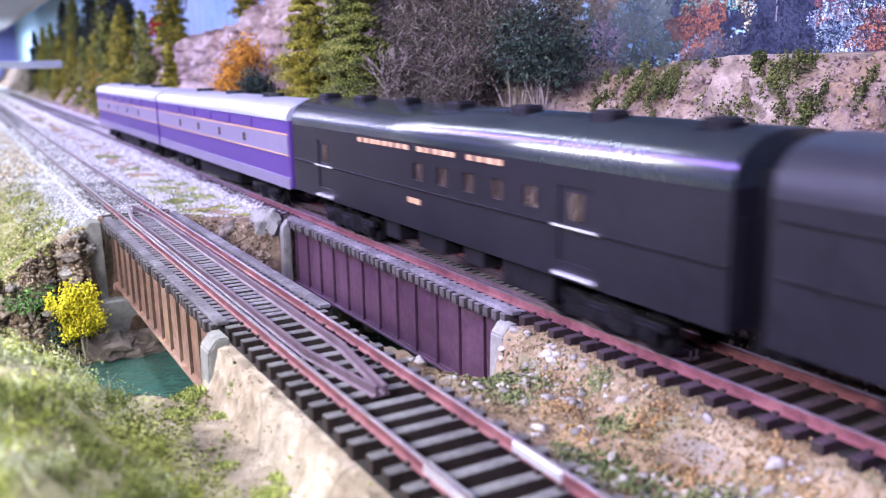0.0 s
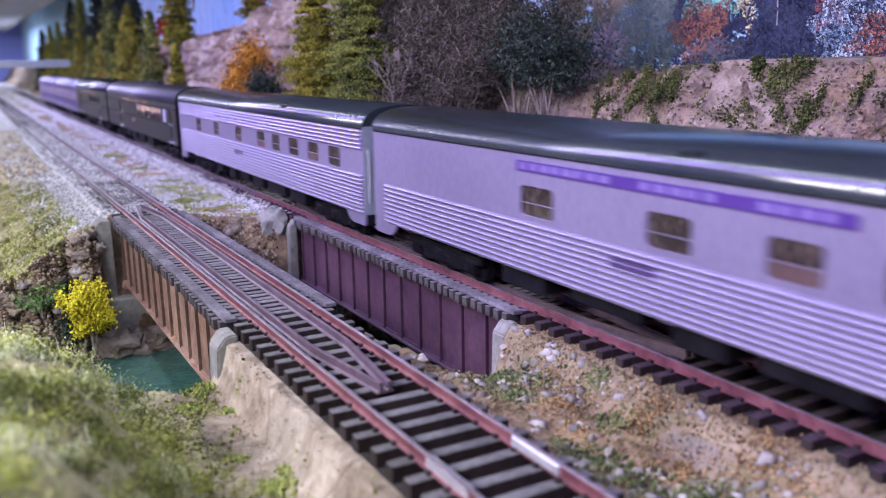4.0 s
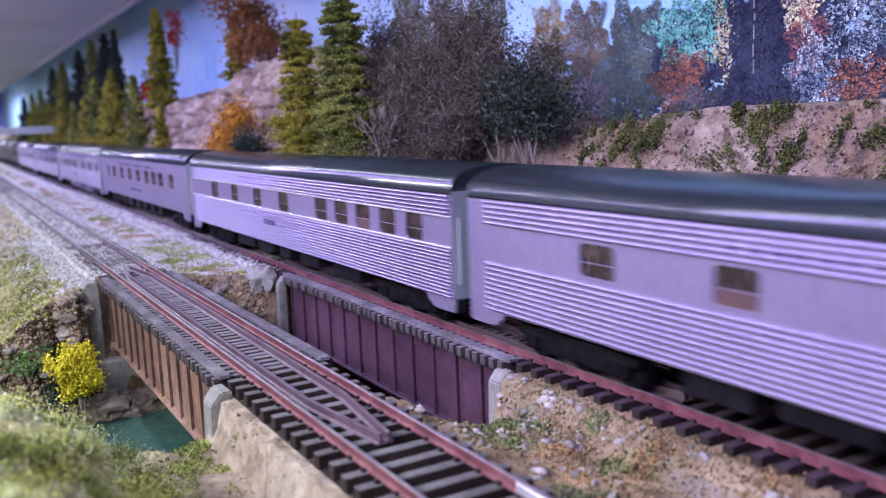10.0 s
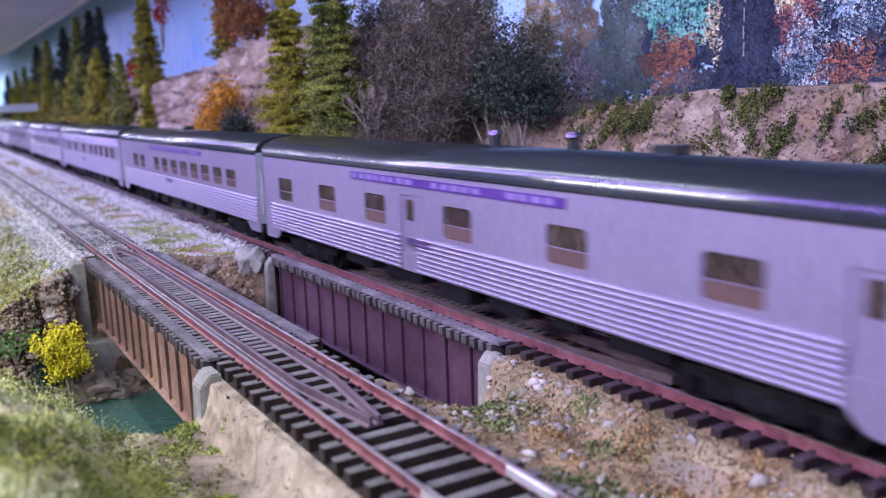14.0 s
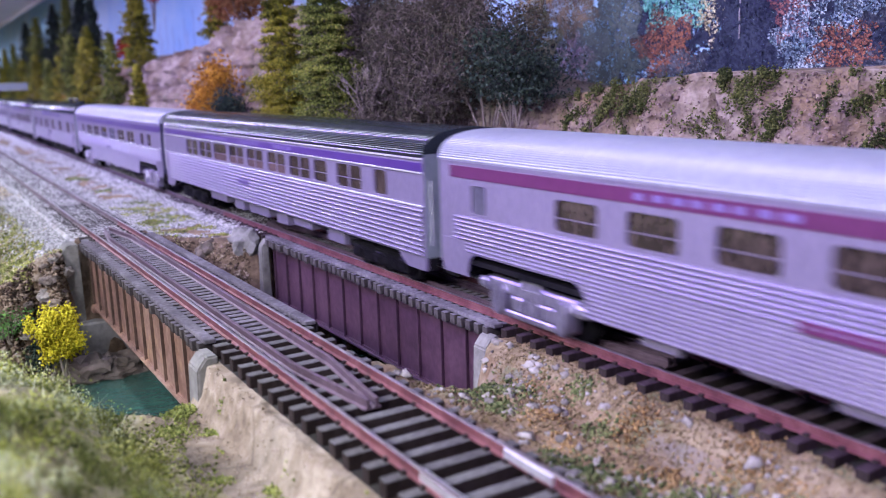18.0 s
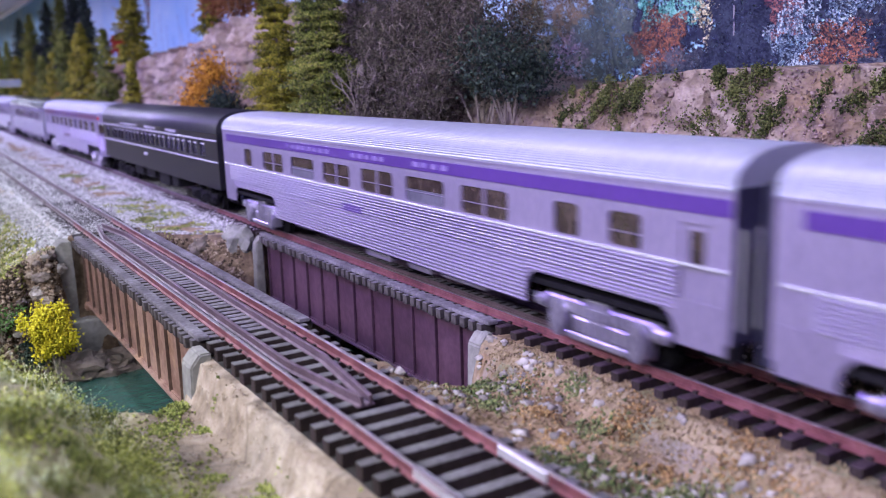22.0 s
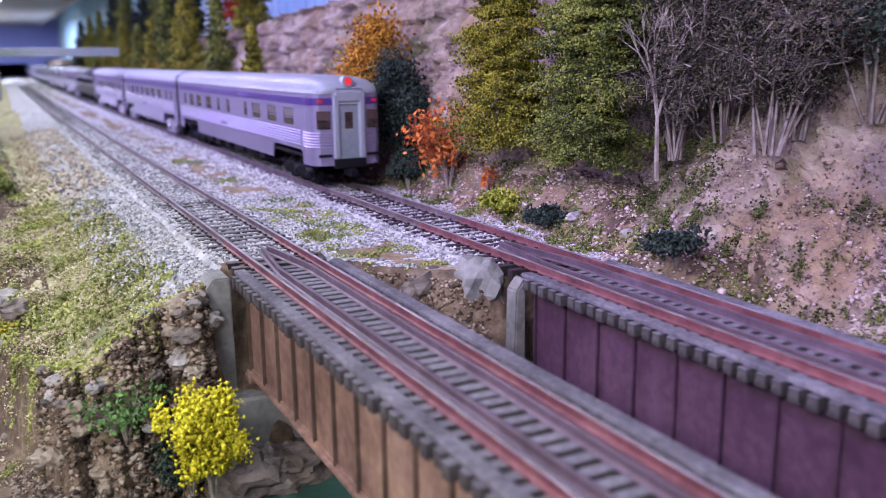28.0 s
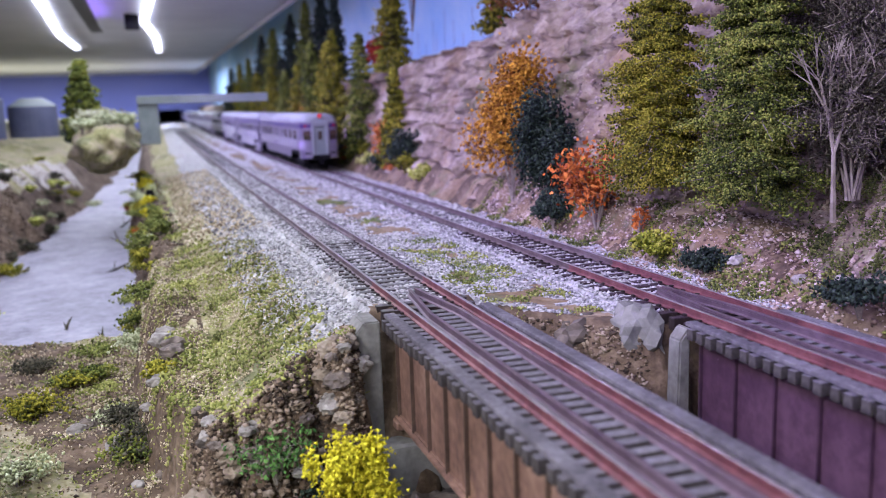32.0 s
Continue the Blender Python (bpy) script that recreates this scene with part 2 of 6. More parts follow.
def extrude_y(bm, prof, y0, y1, closed=True, mat=0):
    """Profile points (x, z), swept along y."""
    a = [bm.verts.new((x, y0, z)) for x, z in prof]
    b = [bm.verts.new((x, y1, z)) for x, z in prof]
    n = len(prof)
    for i in range(n if closed else n - 1):
        j = (i + 1) % n
        bm.faces.new((a[i], a[j], b[j], b[i])).material_index = mat
    if closed:
        bm.faces.new(a[::-1]).material_index = mat
        bm.faces.new(b).material_index = mat
    return bm


def extrude_x(prof, x0, x1):
    """A plate from an outline of points (y, z)."""
    bm = bmesh.new()
    a = [bm.verts.new((x0, y, z)) for y, z in prof]
    b = [bm.verts.new((x1, y, z)) for y, z in prof]
    for i in range(len(prof)):
        j = (i + 1) % len(prof)
        bm.faces.new((a[i], a[j], b[j], b[i]))
    bm.faces.new(a[::-1])
    bm.faces.new(b)
    bmesh.ops.recalc_face_normals(bm, faces=bm.faces)
    return bm


def rounded_frame(wd, z0, z1, x0, x1, r, rim):
    """A window surround: square outside, rounded corners inside."""
    bm = bmesh.new()
    loops = [[], [], []]
    for cy, cz, a0 in ((wd / 2 - r, z1 - r, 0), (-wd / 2 + r, z1 - r, 90), (-wd / 2 + r, z0 + r, 180), (wd / 2 - r, z0 + r, 270)):
        for k in range(5):
            a = radians(a0 + 22.5 * k)
            y, z = cy + r * math.cos(a), cz + r * math.sin(a)
            oy = math.copysign(wd / 2 + rim, cy) if k in (1, 2, 3) or (k == 0) == (a0 in (0, 180)) else cy
            oz = (z1 + rim if cz > (z0 + z1) / 2 else z0 - rim) if k in (1, 2, 3) or (k == 4) == (a0 in (0, 180)) else cz
            loops[0].append(bm.verts.new((x0, oy, oz)))
            loops[1].append(bm.verts.new((x0, y, z)))
            loops[2].append(bm.verts.new((x1, y, z)))
    n = len(loops[0])
    for p, q in zip(loops, loops[1:]):
        for i in range(n):
            bm.faces.new((p[i], p[(i + 1) % n], q[(i + 1) % n], q[i]))
    bmesh.ops.remove_doubles(bm, verts=bm.verts, dist=0.0005)
    bmesh.ops.recalc_face_normals(bm, faces=bm.faces)
    return bm


def cyl(bm, p0, p1, r0, r1=None, n=8):
    p0, p1 = Vector(p0), Vector(p1)
    r1 = r0 if r1 is None else r1
    d = (p1 - p0).normalized()
    u = d.orthogonal().normalized()
    w = d.cross(u)
    ring = lambda c, r: [bm.verts.new(c + r * (math.cos(2 * math.pi * k / n) * u + math.sin(2 * math.pi * k / n) * w)) for k in range(n)]
    a, b = ring(p0, r0), ring(p1, r1)
    for k in range(n):
        bm.faces.new((a[k], a[(k + 1) % n], b[(k + 1) % n], b[k]))
    bm.faces.new(a[::-1])
    bm.faces.new(b)
    return bm


def smoothstep(a, b, x):
    t = min(1.0, max(0.0, (x - a) / (b - a)))
    return t * t * (3 - 2 * t)


def lerp_table(tab, x):
    if x <= tab[0][0]:
        return tab[0][1]
    for (x0, v0), (x1, v1) in zip(tab, tab[1:]):
        if x <= x1:
            return v0 + (v1 - v0) * (x - x0) / (x1 - x0)
    return tab[-1][1]


def fbm(x, y, z=0.0, octaves=4):
    return noise.fractal(Vector((x, y, z)), 1.0, 2.0, octaves)


# ---------------------------------------------------------------- plan
XA, XB = 0.0, 71.3
A0, A1 = 14.0, 198.0
B0, B1 = -18.0, 158.0
WATER = -60.0


def bend(y):
    """How far both lines drift sideways in the distance."""
    return 0.0 if y < 420 else 5.0 * ((y - 420) / 1000.0) ** 1.5


def near_edge(x):
    return lerp_table([(-400, 330), (-130, 185), (-96, 125), (-66, 68), (-50, 36), (-40, 14), (-30, 4), (-22, 6), (-17, 9), (18, 4), (30, -26), (40, -34), (48, -30), (53, -21), (62, -20), (90, -24), (200, -60)], x)


def far_edge(x):
    return lerp_table([(-400, 700), (-130, 420), (-100, 335), (-86, 272), (-74, 226), (-64, 199), (-58, 194), (-32, 197), (-14, 214), (18, 214), (34, 190), (48, 178), (60, 176), (90, 172), (200, 110)], x)


def river_right(y):
    return lerp_table([(260, -86), (420, -86), (600, -88), (900, -94), (2000, -92), (3000, -60)], y)


def river_left(y):
    return lerp_table([(300, -165), (690, -178), (1200, -142), (1940, -116), (3000, -80)], y)


def ground_z(x, y):
    n = fbm(x / 40, y / 40) * 2.5 + fbm(x / 11, y / 11, 5) * 0.9
    bx_ = bend(y)
    xa, xb = abs(x - bx_), abs(x - XB - bx_)
    # near land
    zn = -16 + n
    hill = 24 * smoothstep(-35, -71, x) * smoothstep(84, -46, y) + 6 * smoothstep(-38, -120, x)
    zn += hill * (1 + 0.25 * fbm(x / 25, y / 25, 3)) + 2.6 * fbm(x / 9, y / 9, 13) * smoothstep(-38, -46, x)
    zn = max(zn, -5.6 - 22 * smoothstep(17.5, 23.5, xa) + (n * 0.3 if xa > 18 else 0)) if xa < 30 and x < 18 else zn
    if 14 <= x < 95:
        low = -9.5 + n * 1.2 + 0.7 * fbm(x / 3.5, y / 3.5, 2) - 3 * smoothstep(24, 34, x) * smoothstep(62, 48, x)
        zn = -5.6 + (low + 5.6) * min(smoothstep(15.2, 26, xb + n * 0.5), smoothstep(16, 22, xa + n * 0.4))
    # far land
    zf = -5.4 + n * 0.3
    if xa < 17 or xb < 17:
        zf = (-3.1 if xa < 17 else -4.1) + n * 0.12
    if x < -27 + bx_:
        d = -27 + bx_ - x
        wob = 7 * fbm(y / 45, 0, 7)
        xr, xl = river_right(y) + wob, river_left(y) + 9 * fbm(y / 70, 2, 7)
        zf = -5.6 - (9 + 11 * smoothstep(330, 230, y)) * smoothstep(0, 40, d) + n * 1.5 + 0.8 * fbm(x / 4, y / 4, 6)
        zf += (WATER - 6 - zf) * smoothstep(xr + 13, xr - 7, x)
        if x < xl:
            zf = WATER - 4 + 62 * smoothstep(0, 62, xl - x) + n * 2 + 34 * smoothstep(60, 330, xl - x) * smoothstep(500, 1100, y) + 7 * fbm(x / 60, y / 60, 4)
    shore = 0.0
    if x < -54:
        shore = smoothstep(432, 404, y + 0.25 * (x + 75) + 10 * fbm(x / 16, y / 16, 3)) * smoothstep(-56, -66, x)
    a, b = near_edge(x) + 5 * fbm(x / 14, 3, 1), far_edge(x) + 7 * fbm(x / 12, 8, 2)
    wa = smoothstep(0, 22, y - a)
    steep = smoothstep(-78, -60, x) * smoothstep(-20, -28, x)
    b += steep * (8.0 * fbm(x / 8, 4, 5) + 3.0 * fbm(x / 2.6, 6, 8))
    wb = min(1.0, max(0.0, smoothstep(0, 28 - 5 * steep, b - y) + steep * 0.09 * fbm(x / 5, y / 5, 9)))
    if y < (a + b) / 2:
        zn -= 5 * smoothstep(-26, 0, y - a) * smoothstep(-34, -44, x)
        z = zn + (WATER - 7 - zn) * wa
    else:
        z = zf + (WATER - 7 - zf) * wb
    z = max(z, WATER - 6 + 14 * shore + n * 1.5 * shore) if y > a else z
    # ground beyond the far line rises to the foot of the cliff
    if x > XB + bx_ + 22:
        z = max(z, -60) if a < y < b else z
        up = smoothstep(XB + 26, XB + 46, x - bx_)
        z = z + (2 + 12 * smoothstep(150, 230, y) - z) * up * (1 if y > b or y < a else 0.6) + n * up
    return z


# ---------------------------------------------------------------- ground
def steps(*spans):
    out = []
    for a, b, s in spans:
        n = max(1, round((b - a) / s))
        out += [a + (b - a) * i / n for i in range(n)]
    return out + [spans[-1][1]]


def sheet(name, xs, ys, zfun, material, parent=None):
    verts = [(x * MM, y * MM, zfun(x, y) * MM) for y in ys for x in xs]
    w = len(xs)
    faces = [(j * w + i, j * w + i + 1, (j + 1) * w + i + 1, (j + 1) * w + i) for j in range(len(ys) - 1) for i in range(w - 1)]
    me = bpy.data.meshes.new(name)
    me.from_pydata(verts, [], faces)
    me.polygons.foreach_set("use_smooth", [True] * len(faces))
    me.materials.append(material)
    return new(name, me)


GX = steps((-1500, -400, 60), (-400, -150, 12), (-150, -90, 3), (-90, 110, 1.8), (110, 160, 8), (160, 420, 60))
GY = steps((-5700, -420, 240), (-420, -240, 10), (-240, 260, 2.0), (260, 420, 3), (420, 900, 8), (900, 3000, 60), (3000, 7000, 200))
M_turf = stuff("mixed_turf", [(0.09, 0.075, 0.035), (0.18, 0.175, 0.06), (0.30, 0.27, 0.14), (0.42, 0.38, 0.26)], 70, 0.95, 0, 1.0, 420, 0.001)
overlay(M_turf, [(0.20, 0.15, 0.10), (0.42, 0.35, 0.27)], 17, 0.50, 0.62, 4.0, 0.9)
overlay(M_turf, [(0.04, 0.055, 0.02), (0.12, 0.14, 0.05)], 24, 0.54, 0.66, 9.0, 0.9)
# near black: the shade between the ties is put into this ground colour
M_bed = stuff("shaded_roadbed", [(0.006, 0.005, 0.005), (0.014, 0.012, 0.011), (0.03, 0.026, 0.024)], 80, 0.95, 0, 0.8, 420)
overlay(M_ballast, [(0.22, 0.17, 0.12), (0.40, 0.33, 0.26)], 20, 0.55, 0.68, 6.0, 0.7)
M_earth = stuff("brown_earth", [(0.03, 0.019, 0.012), (0.085, 0.056, 0.035), (0.20, 0.145, 0.10)], 60, 0.95, 0, 1.0, 300, 0.0015)
M_sand = stuff("pale_orange_sand", [(0.08, 0.055, 0.03), (0.155, 0.115, 0.068), (0.26, 0.205, 0.135)], 70, 0.95, 0, 1.0, 600, 0.0009)
M_gravel = stuff("sandy_gravel", [(0.095, 0.06, 0.032), (0.18, 0.122, 0.07), (0.275, 0.21, 0.148)], 55, 0.95, 0, 1.0, 420, 0.0012)
overlay(M_gravel, [(0.05, 0.06, 0.025), (0.14, 0.15, 0.07)], 34, 0.52, 0.62, 5.0, 0.85)
overlay(M_gravel, [(0.11, 0.09, 0.08), (0.22, 0.195, 0.185)], 40, 0.55, 0.66, 8.0, 0.8)


def zone(x, y):
    """0 tan plaster, 1 turf, 2 ballast, 3 brown earth, 4 sandy gravel, 5 roadbed with painted tie-gap shade, 6 pale
    sand.
    """
    j = 5 * fbm(x / 9, y / 9, 6)
    b = bend(y)
    a, f_ = near_edge(x), far_edge(x)
    if y < (a + f_) / 2:
        if x < -34 + j:
            return 1
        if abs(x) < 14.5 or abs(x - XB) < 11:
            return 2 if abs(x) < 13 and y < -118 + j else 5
        if x < 19:
            return 0
        if 15.2 < XB - x < 20.5 + 0.5 * j:
            return 6
        return 4 if x < 62 else 3
    if y < f_ + 3 + j * 0.8:
        return 3
    if -40 - 6 * smoothstep(215, 250, y) + j * 1.3 < x - b < XB + 28:
        if 26 + j < x - b < 46 + j and fbm(x / 22, y / 30, 12) > 0.02:
            return 4
        return 2
    if x - b < 0:
        xr, xl = river_right(y), river_left(y)
        return 3 if xr - 10 < x < xr + 22 + 2 * j or xl - 45 + 2 * j < x < xl + 10 or (x < -62 and y < 430 and j > -1) else 1
    return 3 if fbm(x / 20, y / 20, 9) > 0 else 4


ground = sheet("ground", GX, GY, ground_z, M_tan)
tagged(ground, "model railway ground of tan plaster, turf, ballast and earth", "ground", kind="structure")
for mt in (M_turf, M_ballast, M_earth, M_gravel, M_bed, M_sand):
    ground.data.materials.append(mt)
wgx = len(GX) - 1
ground.data.polygons.foreach_set("material_index", [zone((GX[i] + GX[i + 1]) / 2, (GY[k] + GY[k + 1]) / 2) for k in range(len(GY) - 1) for i in range(wgx)])

water = tagged(sheet("water_creek", steps((-62, 170, 8)), steps((-90, 460, 10)), lambda x, y: WATER, M_water), "dark green still creek water under the bridges", "water", kind="structure")
M_river = stuff("milky_lilac_water", [(0.11, 0.11, 0.135), (0.21, 0.20, 0.25), (0.31, 0.295, 0.36)], 40, 0.5, 0, 0.6, 260, 0.0009, spec=0.3)
river = tagged(sheet("water_river", steps((-230, -62, 8)), steps((395, 1000, 20), (1000, 3000, 60), (3000, 4490, 149)), lambda x, y: WATER + 0.6 * smoothstep(-62, -70, x), M_river), "pale rippled river water beside the line", "water", kind="structure")


# ---------------------------------------------------------------- cliff behind the far line
def cliff_top(y):
    return lerp_table([(-420, 66), (-60, 64), (40, 62), (110, 52), (170, 60), (240, 84), (330, 112), (420, 110), (520, 96), (700, 90), (1200, 80), (3000, 70)], y)


def cliff_x(u, y):
    """u: 0 at the foot, 1 at the top."""
    d = bend(y)
    foot = XB + 34 + d + 5 * fbm(y / 45, 1, 2)
    lean = lerp_table([(-420, 62), (60, 60), (200, 66), (300, 40), (420, 34), (3000, 40)], y)
    return foot + lean * u ** 0.8


def cliff_relief(y, z):
    """Strata, upright clefts and small lumps."""
    butt = 9.0 * abs(noise.noise(Vector((y / 13, z / 60, 2)))) + 2.5 * abs(noise.noise(Vector((y / 4, z / 14, 6)))) if y < 90 else 0.0
    bed = z / 13 + 0.35 * fbm(y / 60, z / 60, 1)
    ledge = 4.2 * (bed - math.floor(bed)) + 2.4 * noise.cell(Vector((y / 5, z / 7, 5))) + 1.6 * abs(noise.noise(Vector((y / 3, z / 16, 9)))) if y > 190 else 0.0
    return 4.5 * fbm(y / 22, z / 30, 9, 5) + 1.6 * noise.cell(Vector((y / 9, z / 12, 3))) + 3.0 * fbm(y / 5, z / 5, 4, 3) + 1.5 * fbm(y / 2.1, z / 2.1, 7, 2) + 2.6 * abs(noise.noise(Vector((y / 7, z / 9, 8)))) + butt + ledge


cy = steps((-5700, -420, 120), (-420, -90, 6), (-90, 110, 1.3), (110, 500, 2.4), (500, 1000, 7), (1000, 3000, 40), (3000, 7000, 200))
cu = [i / 76 for i in range(77)]
verts, faces = [], []
for y in cy:
    for u in cu:
        z0 = ground_z(XB + 36 + bend(y), y) - 4
        z = z0 + (cliff_top(y) - z0) * u
        r = cliff_relief(y, z)
        verts.append(((cliff_x(u, y) + r) * MM, y * MM, (z + 3 * fbm(y / 20, u * 4, 4) * (u > 0.9)) * MM))
    top = cliff_top(y)
    verts.append((XB * MM + 0.190, y * MM, (top + 2) * MM))
w = len(cu) + 1
for j in range(len(cy) - 1):
    for i in range(w - 1):
        faces.append((j * w + i, (j + 1) * w + i, (j + 1) * w + i + 1, j * w + i + 1))
me = bpy.data.meshes.new("cliff")
me.from_pydata(verts, [], faces)
me.polygons.foreach_set("use_smooth", [True] * len(faces))
me.materials.append(M_cliff)
cliff = tagged(new("cliff", me), "pinkish plaster rock cliff beside the railway", "cliff", kind="structure")


# ---------------------------------------------------------------- room
def plane(name, pts, material, label, category):
    bm = bmesh.new()
    bm.faces.new([bm.verts.new(p) for p in pts])
    me_ = bpy.data.meshes.new(name)
    bm.to_mesh(me_)
    bm.free()
    me_.materials.append(material)
    return tagged(new(name, me_), label, category, kind="structure")


BX = 0.245
M_alu = stuff("grey_light_channel", [(0.05, 0.05, 0.055), (0.09, 0.09, 0.095)], 20, 0.6, 0.2, 0)
chb = bx(-157, -136, -850, 1760, 205, 206)
box(chb, -157, -156, -850, 1760, 206, 231.9)
tagged(part("light_channel", chb, M_alu), "grey channel that shields the violet light strip", "light channel", kind="structure")
M_sky = stuff("backdrop_sky", [(0.22, 0.55, 0.92), (0.48, 0.72, 0.96), (0.78, 0.88, 0.97)], 3, 0.8, 0, 0)
M_ceil = stuff("grey_ceiling_boards", [(0.50, 0.50, 0.54), (0.62, 0.62, 0.65)], 6, 0.9, 0, 0)
plane("backdrop", [(BX, -5.7, -0.1), (BX, 7.0, -0.1), (BX, 7.0, 0.5), (BX, -5.7, 0.5)], M_sky, "painted blue sky backdrop board behind the layout", "backdrop")
# far wall, with the low opening through which both lines leave the room
wf = bmesh.new()
for x0, x1, z0, z1 in ((-1700, -24, -600, 500), (102, 1000 * BX, -600, 500), (-24, 102, 58, 500), (-24, 102, -600, -8)):
    box(wf, x0, x1, 4500, 4540, z0, z1)
tagged(part("wall_far", wf, M_wall), "plain lilac blue far wall of the room", "wall", kind="structure")
plane("wall_beyond", [(-1.7, 7.0, -0.6), (BX + 0.002, 7.0, -0.6), (BX + 0.002, 7.0, 0.5), (-1.7, 7.0, 0.5)], M_wall, "plain wall behind the far opening", "wall")
tagged(part("ceiling", bx(-1700, 168, -5700, 7000, 232, 246), M_ceil), "grey underside of the deck above the layout", "ceiling", kind="structure")
tagged(part("fascia", bx(168, 172, -5700, 7000, 224, 262), stuff("pale_fascia", [(0.5, 0.48, 0.52), (0.6, 0.58, 0.62)], 20, 0.7, 0, 0)), "pale edge strip of the deck above", "trim", kind="structure")
plane("wall_left", [(-1.7, -5.7, -0.6), (-1.7, 7.0, -0.6), (-1.7, 7.0, 0.24), (-1.7, -5.7, 0.24)], M_wall, "plain lilac blue side wall of the room", "wall")
plane("wall_back", [(-1.7, -5.7, -0.6), (BX, -5.7, -0.6), (BX, -5.7, 0.5), (-1.7, -5.7, 0.5)], M_wall, "plain lilac blue wall behind the camera", "wall")
M_led = bpy.data.materials.new("white_light_strip")
M_led.use_nodes = True
M_led.node_tree.nodes["Principled BSDF"].inputs["Emission Color"].default_value = (0.93, 0.95, 1.0, 1)
M_led.node_tree.nodes["Principled BSDF"].inputs["Emission Strength"].default_value = 6.0


def led(name, pts, label):
    bm = bmesh.new()
    last = None
    for (x0, y0), (x1, y1) in zip(pts, pts[1:]):
        d = Vector((x1 - x0, y1 - y0, 0)).normalized()
        n = Vector((d.y, -d.x, 0)) * 6
        q = [bm.verts.new((x0 + n.x, y0 + n.y, 226)), bm.verts.new((x0 - n.x, y0 - n.y, 226)), bm.verts.new((x1 - n.x, y1 - n.y, 226)), bm.verts.new((x1 + n.x, y1 + n.y, 226))]
        u = [bm.verts.new(v.co + Vector((0, 0, 3))) for v in q]
        bm.faces.new(q)
        bm.faces.new(u[::-1])
        for k in range(4):
            bm.faces.new((q[k], q[(k + 1) % 4], u[(k + 1) % 4], u[k]))
    return tagged(part(name, bm, M_led), label, "light strip", "light strips", "structure")


led("light_strip", [(-20, 2700), (-34, 2200), (-62, 1800), (-52, 1400), (-36, 900), (-20, 300)], "glowing white light strip under the deck")
led("light_strip", [(-232, 2550), (-238, 2100), (-222, 1700), (-206, 1250), (-200, 800), (-190, 300)], "glowing white light strip under the deck")


# ---------------------------------------------------------------- track
def rail_prof(x, h=2.4):
    return [(x - 0.95, -h), (x + 0.95, -h), (x + 0.95, -h + 0.35), (x + 0.3, -h + 0.6), (x + 0.3, -0.75), (x + 0.48, -0.6), (x + 0.48, -0.08), (x + 0.38, 0), (x - 0.38, 0), (x - 0.48, -0.08), (x - 0.48, -0.6), (x - 0.3, -0.75), (x - 0.3, -h + 0.6), (x - 0.95, -h + 0.35)]


def sweep(bm, prof, ys, off=lambda y: 0.0, mats=None):
    rings = [[bm.verts.new((x + off(y), y, z)) for x, z in prof] for y in ys]
    n = len(prof)
    for a, b in zip(rings, rings[1:]):
        for i in range(n):
            f = bm.faces.new((a[i], a[(i + 1) % n], b[(i + 1) % n], b[i]))
            f.material_index = mats[i] if mats else 0
    bm.faces.new(rings[0][::-1])
    bm.faces.new(rings[-1])
    return bm


HEADM = [0, 0, 0, 0, 0, 0, 1, 1, 1, 0, 0, 0, 0, 0]
RY = [-5690, -400] + steps((-300, 420, 90), (420, 2900, 70), (2900, 6950, 400))


def track(name, xc, zc, label, tie_spans):
    t = thing(name, (xc, 0, zc), label, "railway track", "two railway lines", "structure")
    for s in (-8.7, 8.7):
        part("rail", sweep(bmesh.new(), rail_prof(s), [y for y in RY if y <= 240], bend, HEADM), [M_rail, M_head], t)
        part("rail", sweep(bmesh.new(), rail_prof(s), [y for y in RY if y >= 240], bend, HEADM), [M_railgrey, M_head], t, "duller grey-brown rail")
    return t


TA = track("track_siding", XA, 0.0, "weathered railway track with red-brown rails and black ties", [])
TB = track("track_main", XB, -1.0, "weathered main line track with red-brown rails and black ties", [])


def tie_mesh(length, width, h, name, top):
    bm = bx(-length / 2, length / 2, -width / 2, width / 2, -2.4 - h, -2.4, bevel=0.18)
    # top faces get the lit colour, the rest the shaded one
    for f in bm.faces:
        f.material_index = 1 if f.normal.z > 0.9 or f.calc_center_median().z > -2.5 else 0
    # spike heads and plates
    for s in (-1, 1):
        for k in (-1, 1):
            box(bm, s * 8.7 + k * 1.3 - 0.45, s * 8.7 + k * 1.3 + 0.45, -0.6, 0.6, -2.45, -1.75)
    return mesh_of(bm, [M_tie, top], name=name)


TIE = tie_mesh(28.4, 2.7, 3.4, "tie", M_tietop)
TIE_PLUM = tie_mesh(28.4, 2.7, 3.4, "tie", M_plumtie)
rnd = random.Random(5)
